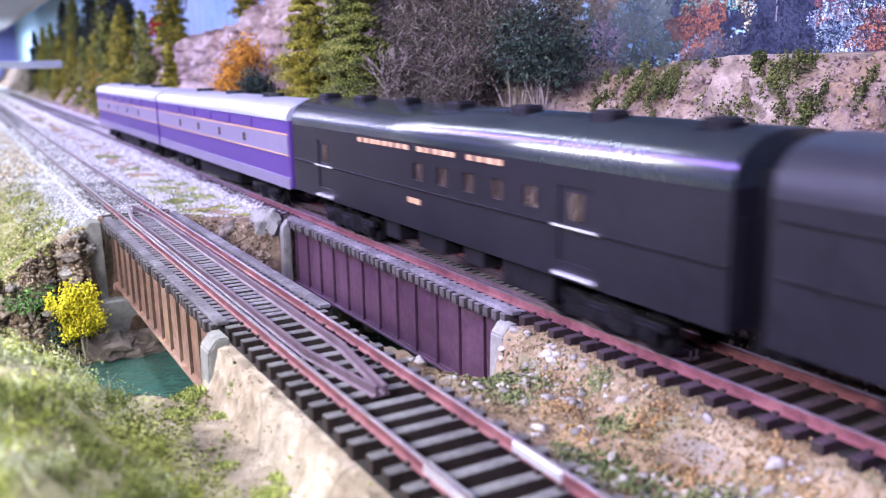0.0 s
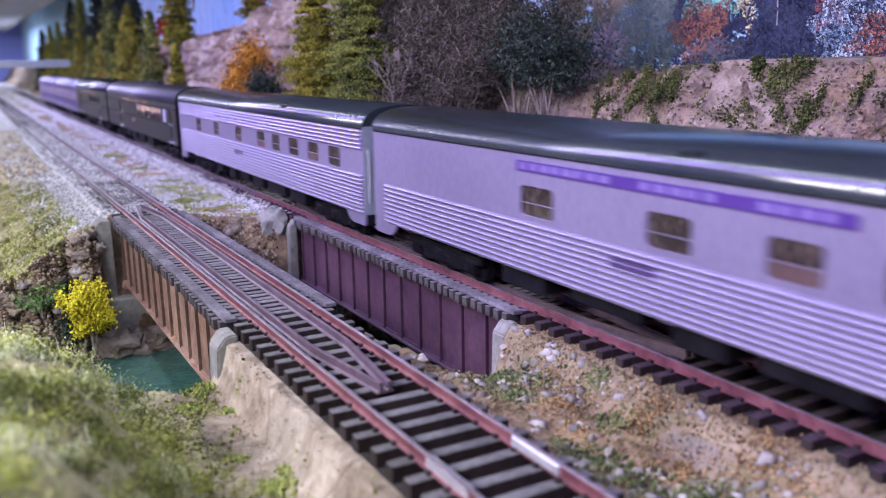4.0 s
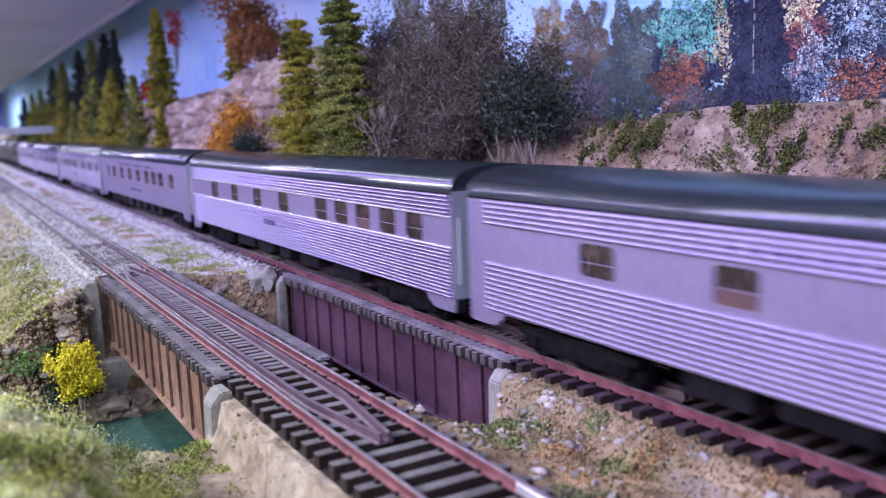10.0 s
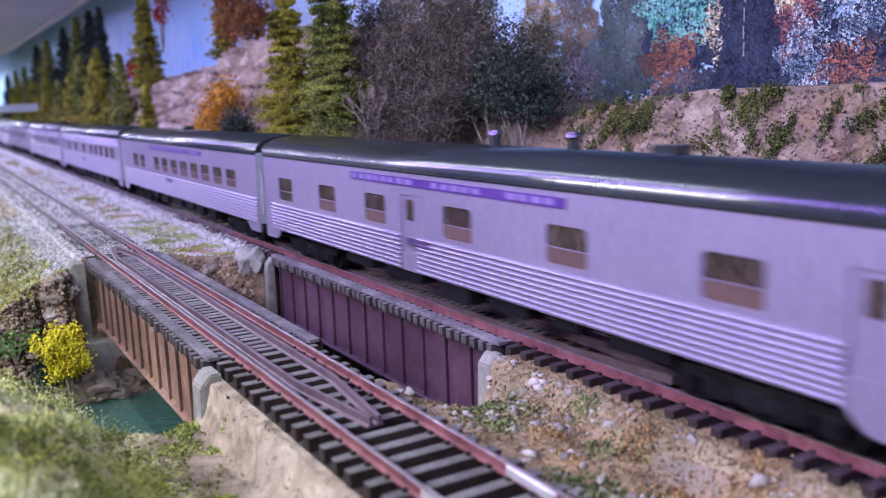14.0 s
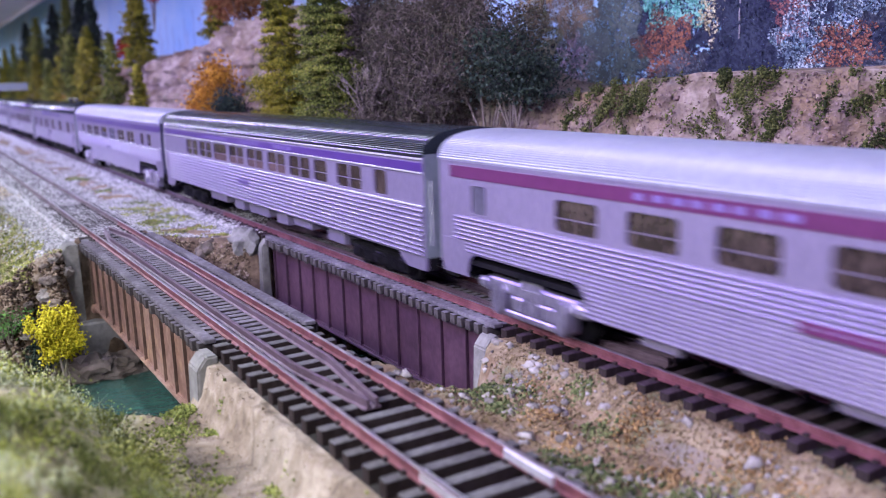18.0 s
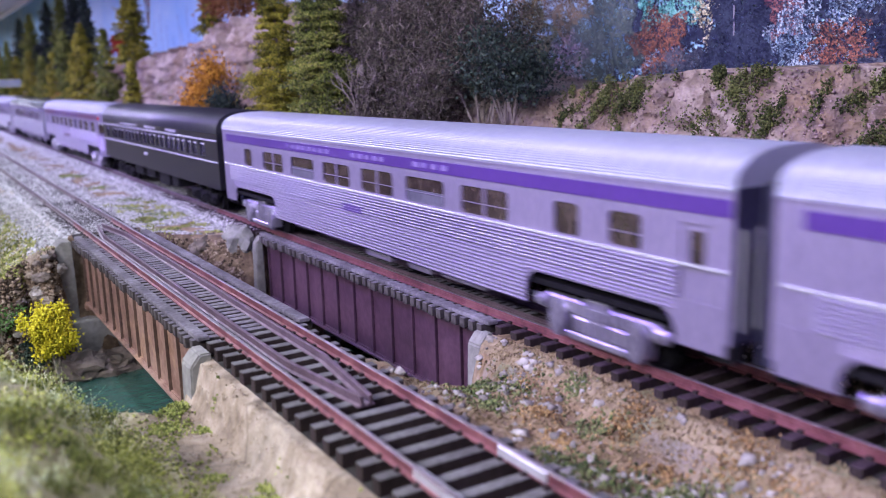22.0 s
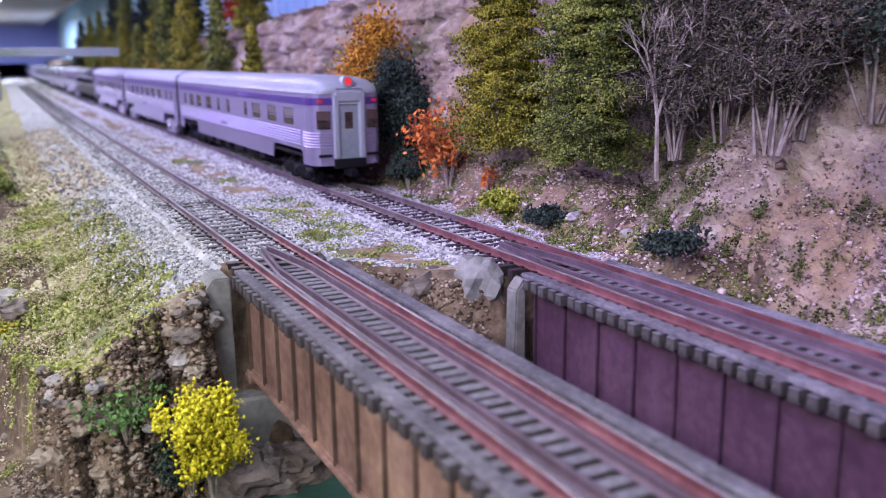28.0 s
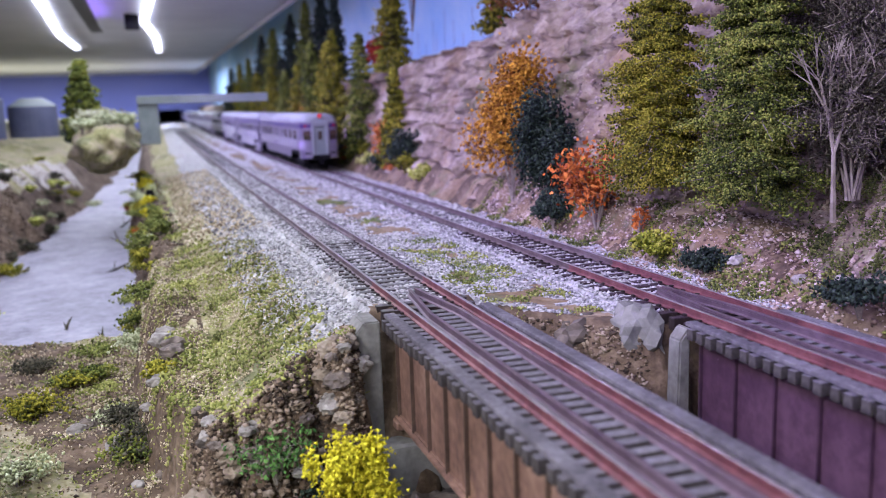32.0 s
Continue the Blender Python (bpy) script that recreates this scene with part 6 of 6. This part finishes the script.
bush("bush", (-33, 164, -50), 29, 16, M_yellow, "bright yellow flowering bush on the creek bank", 6200, 0.7, 39, low=0.02, open_=0.2, stems=11)
bush("bush", (-36, 176, -52), 13, 18, M_dkgrn, "dark green scrub below the yellow bush", 900, 0.8, 40, low=0.02)
bush("bush", (-50, 184, -38), 14, 20, leafstuff("ivy_leaves", [(0.02, 0.05, 0.012), (0.06, 0.13, 0.03), (0.12, 0.24, 0.06)]), "dark green leafy scrub on the brown bank", 700, 0.8, 41, LEAF, low=0.05)
rs5 = random.Random(8)
for i in range(46):
    y = 420 + 560 * rs5.random() ** 1.4
    x = river_right(y) + rs5.uniform(-1, 15)
    k = rs5.random()
    mt = M_mead if k < 0.35 else M_conf if k < 0.6 else M_sage if k < 0.75 else M_grassb if k < 0.88 else M_yellow if k < 0.95 else M_rust
    hh = 5 + 13 * rs5.random() ** 2
    bush("bush", (x, y, gz(x, y) - 1), hh, rs5.uniform(8, 22), mt, "olive and yellow scrub along the river edge", 380, 1.0, 60 + i, low=0.02, group="river bank scrub", stems=4)
for i in range(40):
    y = 450 + 700 * rs5.random()
    x = river_left(y) - rs5.uniform(0, 60)
    mt = (M_sage, M_conf, M_brownb, M_grassb, M_brownb)[i % 5]
    bush("bush", (x, y, gz(x, y) - 1), rs5.uniform(4, 11), rs5.uniform(10, 26), mt, "dry brown and olive scrub on the opposite bank", 320, 1.3, 560 + i, low=0.02, group="opposite bank scrub", stems=4)
# snags standing in the river
for i, (x, y, ln, az, up) in enumerate([(-118, 640, 34, 0.5, 0.25), (-112, 900, 40, 1.0, 0.3), (-96, 760, 26, 2.4, 0.6), (-126, 470, 10, 1.2, 1.2), (-104, 440, 9, 2.0, 1.4)]):
    bm = bmesh.new()
    p = Vector((0, 0, -2))
    d = Vector((math.cos(az), math.sin(az), up)).normalized()
    cyl(bm, p, p + d * ln * 0.6, 1.1, 0.8, 6)
    cyl(bm, p + d * ln * 0.6, p + d * ln * 0.6 + (d + Vector((0.4, -0.2, 0.3))) * ln * 0.4, 0.8, 0.2, 6)
    cyl(bm, p + d * ln * 0.4, p + d * ln * 0.4 + (d + Vector((-0.7, 0.3, 0.3))) * ln * 0.3, 0.6, 0.15, 5)
    tagged(part("driftwood", bm, M_brownb, None, at=(x, y, WATER)), "dark dead branch lying in the river", "branch", "river snags")
for i in range(16):
    x, y = rs5.uniform(-128, -70), rs5.uniform(215, 400)
    mt = (M_conf, M_conf2, M_sage, M_brownb, M_mead)[i % 5]
    bush("bush", (x, y, gz(x, y) - 0.5), rs5.uniform(4, 11), rs5.uniform(10, 22), mt, "ragged low scrub on the river shore", 520, 0.8, 660 + i, low=0.03, group="shore scrub", stems=5, open_=0.3)
bush("bush", (-60, 470, -30), 12, 20, M_rust, "orange and green scrub above the river", 500, 1.3, 95, low=0.05)
# scrub thicket in the gully
for i, (x, y, z, hh, ww) in enumerate([(134, 196, 30, 66, 44), (142, 172, 32, 78, 46), (150, 150, 34, 80, 46), (138, 150, 30, 50, 40), (128, 180, 26, 40, 34), (158, 128, 40, 64, 44), (146, 222, 40, 80, 44), (165, 170, 45, 76, 50)]):
    thicket((x, y, z), hh, ww, "grey-brown tangled leafless thicket", 110 + i)
bush("bush", (155, 108, 42), 44, 52, M_dkgrn, "drooping dark green bush over the gully", 4200, 1.0, 131, LEAF, low=0.1)
bush("bush", (150, 96, 46), 26, 38, M_dkgrn, "drooping dark green bush over the gully", 2200, 1.0, 132, LEAF, low=0.1)
# bare pale tree
bt = thing("tree", (114, 172, 20), "pale bare tree with forked branches", "tree")
bm = bmesh.new()
rs6 = random.Random(12)


def limb(a, d, ln, r, depth):
    b = a + d * ln
    cyl(bm, a, b, r, r * 0.7, 6)
    if depth:
        for _ in range(3):
            limb(b, (d + Vector((rs6.uniform(-0.7, 0.7), rs6.uniform(-0.7, 0.7), rs6.uniform(-0.1, 0.4)))).normalized(), ln * rs6.uniform(0.6, 0.8), r * 0.62, depth - 1)


limb(Vector((0, 0, -2)), Vector((0.05, 0.1, 1)).normalized(), 20, 0.9, 4)
part("trunk", bm, M_bark, bt, "pale grey trunk and twigs")
# far pines on the cliff
for i, (x, y, z, hh, ww, mt) in enumerate([(140, 740, 88, 84, 34, M_conf), (118, 900, 2, 112, 46, M_conf), (122, 960, 2, 104, 44, M_conf), (140, 985, 92, 84, 26, M_dkgrn), (150, 1120, 92, 92, 44, M_dkgrn), (150, 1240, 90, 96, 40, M_conf2), (150, 1380, 86, 96, 46, M_dkgrn), (140, 1520, 70, 100, 50, M_conf2), (140, 1680, 60, 110, 54, M_dkgrn), (130, 1850, 20, 140, 60, M_conf2), (130, 2050, 10, 150, 66, M_conf), (130, 2280, 10, 150, 70, M_dkgrn), (120, 1150, 4, 90, 44, M_conf), (124, 1300, 4, 90, 44, M_conf2), (126, 1460, 4, 100, 46, M_conf), (125, 1660, 4, 100, 50, M_conf), (118, 660, 4, 84, 36, M_conf), (121, 790, 4, 100, 42, M_conf2), (120, 1040, 4, 110, 46, M_conf2)]):
    if 700 < y < 1750:
        hh, ww = hh * 1.22, ww * 1.2
    conifer((x + bend(y), y, z), hh, ww, mt, "distant green foam conifer along the cliff", 5000, 1.7, 200 + i, "distant conifers", 0.7)
bush("bush", (142, 800, 90), 26, 30, M_redb, "red autumn bush on the cliff top", 900, 2.0, 151, low=0.05)
bush("tree", (150, 705, 120), 60, 18, M_redb, "thin red autumn tree behind a conifer", 300, 1.6, 152, category="tree", low=0.6)
bush("tree", (176, 520, 105), 64, 60, leafstuff("russet_foam", [(0.12, 0.045, 0.015), (0.26, 0.11, 0.04), (0.40, 0.2, 0.08)]), "russet autumn tree on the cliff top", 4500, 1.5, 153, category="tree", low=0.05)
conifer((168, 560, 104), 60, 30, M_conf, "green foam conifer beside a russet tree", 2500, 1.6, 154)
bush("bush", (116, 620, 4), 30, 34, M_dkgrn, "grey-green bush at the cliff foot", 1800, 1.5, 155, low=0.02)
bush("bush", (120, 680, 4), 36, 30, M_rust, "orange bush at the cliff foot", 1200, 1.7, 156, low=0.02)
bush("bush", (126, 1080, 30), 40, 30, M_orange, "orange bush between distant conifers", 900, 2.0, 157, low=0.05)
for i in range(14):
    y = 560 + i * 40
    bush("bush", (108 + bend(y) + (i % 3) * 5, y, 0), 12 + (i * 7) % 9, 22, (M_grassb, M_conf, M_rust, M_dkgrn)[i % 4], "mixed low scrub at the cliff foot", 500, 1.5, 300 + i, low=0.02, group="cliff foot scrub", stems=4)
# moss on the cliff
mp, ms = [], []
for y, u, r in [(36, 0.92, 9), (34, 0.75, 6), (30, 0.6, 5), (2, 0.98, 12), (-14, 0.97, 12), (-30, 0.8, 6), (-33, 0.6, 6), (-36, 0.45, 5), (-52, 0.9, 7), (-66, 0.95, 10), (-66, 0.7, 8), (-66, 0.5, 7), (62, 0.8, 8), (58, 0.6, 6), (56, 0.95, 8), (76, 0.95, 9), (80, 0.6, 7), (-10, 0.4, 5), (10, 0.35, 5), (96, 0.3, 9), (70, 0.2, 8), (48, 0.12, 8), (100, 0.1, 9), (24, 0.08, 6), (52, 0.32, 9), (118, 0.25, 10), (128, 0.5, 9), (140, 0.15, 10), (150, 0.35, 8), (165, 0.2, 10), (176, 0.45, 9), (190, 0.25, 10), (112, 0.7, 8)]:
    k = int(330 * r)
    z0 = gz(XB + 36, y) - 4
    for _ in range(k):
        yy, uu = y + NPR.normal() * r * 0.55, min(1, max(0, u + NPR.normal() * r * 0.0075))
        if fbm(yy / 6, uu * 9, 15) < 0.02 + 0.25 * NPR.rand():
            continue
        z = z0 + (cliff_top(yy) - z0) * uu
        mp.append((cliff_x(uu, yy) - 1.2 - abs(NPR.normal()) * 1.2 + cliff_relief(yy, z), yy, z + NPR.normal() * 1.2))
        ms.append(NPR.uniform(0.25, 0.65))
mat_thing("moss", bits("moss", mp, ms, leafstuff("moss_foam", [(0.025, 0.035, 0.01), (0.075, 0.09, 0.025), (0.16, 0.17, 0.05)])), "olive green moss and creepers on the pink cliff", "moss")
# litter between the main line and the cliff
M_slope = stuff("pink_brown_slope_litter", [(0.09, 0.055, 0.04), (0.22, 0.15, 0.11), (0.36, 0.27, 0.23), (0.50, 0.41, 0.38)], 80, 0.95, 0, 0.6, 400, island=0.5)
M_mosst = leafstuff("slope_moss", [(0.035, 0.045, 0.012), (0.11, 0.13, 0.03), (0.24, 0.25, 0.07)])
s1 = on_ground(14000, 90, 136, 100, 430, None, 61)
mat_thing("slope_litter", bits("slope_litter", s1, NPR.gamma(2, 0.16, len(s1)) + 0.2, M_slope, OCTA, (1, 1, 0.75), 0.35), "pinkish brown stones and grit on the cliff slope", "gravel")
s2 = on_ground(9000, 92, 136, 100, 430, lambda x, y: fbm(x / 16, y / 16, 41) > 0.12, 62)
s2[:, 2] += np.abs(NPR.normal(size=len(s2))) * 0.8
mat_thing("slope_moss", bits("slope_moss", s2, NPR.uniform(0.3, 0.8, len(s2)), M_mosst), "olive moss tufts on the cliff slope", "moss")
s3 = on_ground(1500, 92, 112, -120, 60, None, 63)
mat_thing("slope_litter", bits("slope_litter", s3, NPR.gamma(2, 0.25, len(s3)) + 0.25, M_slope, OCTA, (1, 1, 0.75), 0.35), "pinkish brown grit beside the main line", "gravel")
# rough grit on the face of the ledge
fp = []
for _ in range(26000):
    y, uu = NPR.uniform(-90, 235), NPR.uniform(0, 1)
    z0 = gz(XB + 36, y) - 4
    z = z0 + (cliff_top(y) - z0) * uu
    fp.append((cliff_x(uu, y) + cliff_relief(y, z) - 0.1, y, z))
mat_thing("cliff_grit", bits("cliff_grit", fp, NPR.gamma(2, 0.1, len(fp)) + 0.15, stuff("pink_plaster_grit", [(0.10, 0.065, 0.055), (0.20, 0.14, 0.12), (0.30, 0.22, 0.195)], 50, 0.95, 0, 0.6, 400, island=0.35), OCTA, (1, 1, 1), 0.4), "rough pinkish grit on the face of the ledge", "gravel")
# rubble on the slope under the cliff
rp = []
for k in range(13000):
    y = NPR.uniform(-90, 420) if k % 2 else NPR.uniform(-90, 120)
    uu = NPR.uniform(0, 1) ** 1.2 * (0.6 if y > 110 else 0.5)
    z0 = gz(XB + 36, y) - 4
    z = z0 + (cliff_top(y) - z0) * uu
    rp.append((cliff_x(uu, y) + cliff_relief(y, z) - 0.6, y, z))
mat_thing("rubble", bits("rubble", rp, NPR.gamma(2, 0.15, len(rp)) + 0.2, stuff("pink_rubble", [(0.10, 0.06, 0.05), (0.26, 0.18, 0.165), (0.46, 0.36, 0.34)], 80, 0.95, 0, 0.6, 400, island=0.45), OCTA, (1, 1, 0.8)), "pinkish plaster rubble on the slope below the cliff", "rubble")


# ---------------------------------------------------------------- painted forest on the backdrop
def painted(y, z, w, h_, cols, n, seed, size=2.2):
    n = int(n * 2.6)
    rs = np.random.RandomState(seed)
    a, r = rs.uniform(0, 2 * np.pi, n), rs.uniform(0, 1, n) ** 0.5
    edge = 1 + 0.22 * np.sin(a * 5 + seed) + 0.12 * np.sin(a * 11)
    q = np.stack([np.full(n, BX * 1000 - 0.4 - 0.06 * (seed % 30) - rs.uniform(0, 0.08, n)), y + w / 2 * r * edge * np.cos(a), z + h_ / 2 * r * edge * np.sin(a)], -1)
    base = np.array([(0, -1, -0.4), (0, -0.2, -0.9), (0, 0.9, -0.3), (0, 0.7, 0.7), (0, -0.5, 0.8)], float)
    o = part("painted_tree", bits("painted_tree", q, rs.uniform(0.35, 1.0, n) * size * 0.5, leafstuff("painted_leaves", cols), (base, [(0, 1, 2, 3, 4)]), turn=False, jitter=0.35), None, backdrop)
    return o


backdrop = bpy.data.objects["backdrop"]
SLATE = [(0.012, 0.014, 0.035), (0.025, 0.03, 0.06), (0.05, 0.06, 0.10)]
NAVY = [(0.022, 0.026, 0.045), (0.055, 0.06, 0.085), (0.13, 0.135, 0.17)]
BRACK = [(0.03, 0.028, 0.02), (0.10, 0.085, 0.06), (0.24, 0.19, 0.14)]
CREAM = [(0.20, 0.17, 0.10), (0.50, 0.44, 0.26), (0.80, 0.74, 0.52)]
TEAL = [(0.02, 0.08, 0.075), (0.09, 0.32, 0.28), (0.28, 0.62, 0.54)]
ICE = [(0.035, 0.05, 0.09), (0.15, 0.21, 0.28), (0.60, 0.68, 0.74)]
FLAME = [(0.05, 0.03, 0.035), (0.15, 0.062, 0.052), (0.38, 0.16, 0.10)]
MAROON = [(0.07, 0.025, 0.04), (0.18, 0.07, 0.08), (0.34, 0.16, 0.15)]
GREYG = [(0.03, 0.045, 0.05), (0.075, 0.10, 0.10), (0.15, 0.18, 0.17)]
OLIVE = [(0.03, 0.04, 0.02), (0.08, 0.09, 0.05), (0.18, 0.17, 0.10)]
for i, (y, z, w, h_, cols, n, sz) in enumerate([
    (60, 80, 150, 76, SLATE, 5200, 2.2),
    (-60, 80, 130, 80, NAVY, 4200, 2.2),
    (-170, 82, 160, 80, OLIVE, 3600, 2.6),
    (172, 72, 60, 40, GREYG, 2600, 1.6),
    (137, 88, 42, 66, GREYG, 2600, 1.5),
    (173, 104, 40, 40, BRACK, 1500, 1.3),
    (206, 112, 32, 32, [(0.10, 0.07, 0.03), (0.30, 0.21, 0.09), (0.52, 0.40, 0.2)], 900, 1.2),
    (205, 84, 40, 46, OLIVE, 1600, 1.5),
    (170, 72, 30, 24, [(0.12, 0.09, 0.14), (0.28, 0.22, 0.30), (0.5, 0.40, 0.44)], 260, 1.2),
    (97, 102, 48, 34, TEAL, 800, 1.5),
    (102, 78, 36, 30, FLAME, 900, 1.1),
    (84, 66, 40, 14, NAVY, 500, 1.2),
    (73, 96, 14, 36, CREAM, 190, 1.2),
    (54, 86, 36, 66, SLATE, 2600, 1.5),
    (33, 104, 18, 20, CREAM, 220, 1.2),
    (30, 90, 20, 28, MAROON, 420, 1.1),
    (26, 76, 24, 34, ICE, 800, 1.0),
    (2, 98, 34, 36, ICE, 900, 1.1),
    (5, 72, 30, 20, FLAME, 520, 1.0),
    (-24, 88, 30, 60, SLATE, 1500, 1.4),
    (-44, 96, 26, 40, CREAM, 420, 1.2),
    (-66, 84, 36, 44, FLAME, 800, 1.3),
    (275, 112, 50, 90, OLIVE, 2400, 1.8),
    (325, 124, 60, 90, BRACK, 2000, 1.8),
    (380, 130, 60, 90, OLIVE, 2200, 1.8),
]):
    painted(y, z, w, h_, cols, n, 400 + i, sz)
M_trunk = stuff("painted_birch", [(0.22, 0.20, 0.24), (0.42, 0.40, 0.44)], 90, 0.8, 0, 0)
for z0, z1, dy in ((78, 84, 0.0), (85.5, 91, 0.3), (93, 99, 0.1), (101, 104, -0.2), (106, 112, 0.2)):
    part("painted_trunk", bx(BX * 1000 - 2.5, BX * 1000 - 2.4, 56.2 + dy, 56.8 + dy, z0, z1), M_trunk, backdrop)
stuff("painted_far_trunk", [(0.10, 0.12, 0.3), (0.16, 0.18, 0.38)], 40, 0.9, 0, 0)
for i in range(26):
    y = 620 + i * 26 + (i * 37) % 17
    part("painted_trunk", bx(BX * 1000 - 0.5, BX * 1000 - 0.4, y, y + 1.0, 60, 120 + (i * 53) % 38), bpy.data.materials["painted_far_trunk"], backdrop)


# ---------------------------------------------------------------- beyond the river
conifer((-132, 900, 26), 86, 38, M_conf2, "tall green foam pine on the far bank", 2600, 2.2, 501, "pines beyond the river", 0.35)
conifer((-150, 1000, 28), 44, 26, M_dkgrn, "dark green foam pine on the far bank", 1200, 2.2, 502, "pines beyond the river", 0.5)
bm = bmesh.new()
bmesh.ops.create_icosphere(bm, subdivisions=4, radius=1)
for v in bm.verts:
    k = 1 + 0.25 * fbm(v.co.x * 2, v.co.y * 2, v.co.z * 2)
    v.co = Vector((v.co.x * 30 * k, v.co.y * 130 * k, v.co.z * 24 * k))
tagged(part("mound", bm, M_turf, None, smooth=True, at=(-112, 880, 26)), "yellow-olive turf mound beside a pine", "hill", kind="structure")
for i in range(8):
    bush("bush", (-128 + 5 * i, 800 + (i * 43) % 110, 40 + (i * 5) % 7), 14, 26, (M_sage, M_straw, M_conf)[i % 3], "pale olive scrub on the mound", 260, 1.8, 520 + i, low=0.02, group="mound scrub", stems=4)
M_beam = stuff("grey_green_bridge_paint", [(0.16, 0.19, 0.19), (0.26, 0.29, 0.28)], 20, 0.7, 0, 0.2)
br = thing("road_bridge", (-30, 1000, 0), "grey-green road bridge crossing in the distance", "bridge")
part("deck", bx(-52, 90, -14, 14, 64, 69.5, bevel=0.6), M_beam, br)
part("pier", bx(-52, -30, -9, 9, 20, 64, bevel=1.2), M_beam, br)
part("guard_wall", bx(-52, 90, -15, -13.6, 69.5, 73, bevel=0.3), M_beam, br)
M_slateb = stuff("blue_grey_tank_paint", [(0.06, 0.07, 0.12), (0.12, 0.13, 0.2)], 20, 0.6, 0, 0.1)
for x, y, r, hh in ((-330, 1500, 46, 62), (-250, 1560, 38, 50)):
    t = thing("storage_tank", (x, y, 20), "blue-grey storage tank with a domed roof", "tank", "storage tanks")
    bm = bmesh.new()
    cyl(bm, (0, 0, 0), (0, 0, hh), r, n=32)
    part("shell", bm, M_slateb, t)
    bm = bmesh.new()
    cyl(bm, (0, 0, hh), (0, 0, hh + 14), r, r * 0.45, 32)
    part("roof", bm, M_beam, t)
M_road = stuff("pale_dirt_road", [(0.30, 0.26, 0.23), (0.46, 0.42, 0.39)], 30, 0.95, 0, 0.5)
tagged(sheet("road", steps((0, 26, 5)), steps((0, 620, 10)), lambda x, y: ground_z(-262 + x + 0.12 * y, 640 + y) + 0.9, M_road), "pale dirt road along the opposite bank", "road", kind="structure")
rd = bpy.data.objects["road"]
for v in rd.data.vertices:
    v.co.x, v.co.y = v.co.x + (-262 + 0.12 * v.co.y / MM) * MM, v.co.y + 0.64
tagged(part("ceiling_box", bx(-96, -70, 1690, 1716, 205, 232, bevel=1), M_dark, None), "small dark box fixed under the deck", "box")
post = bmesh.new()
cyl(post, (0, 0, 0), (0, 0, 12), 4, 3, 10)
tagged(part("post", post, M_dark, None, at=(-76, 700, gz(-76, 700))), "short dark post on the river bank", "post")


motions()
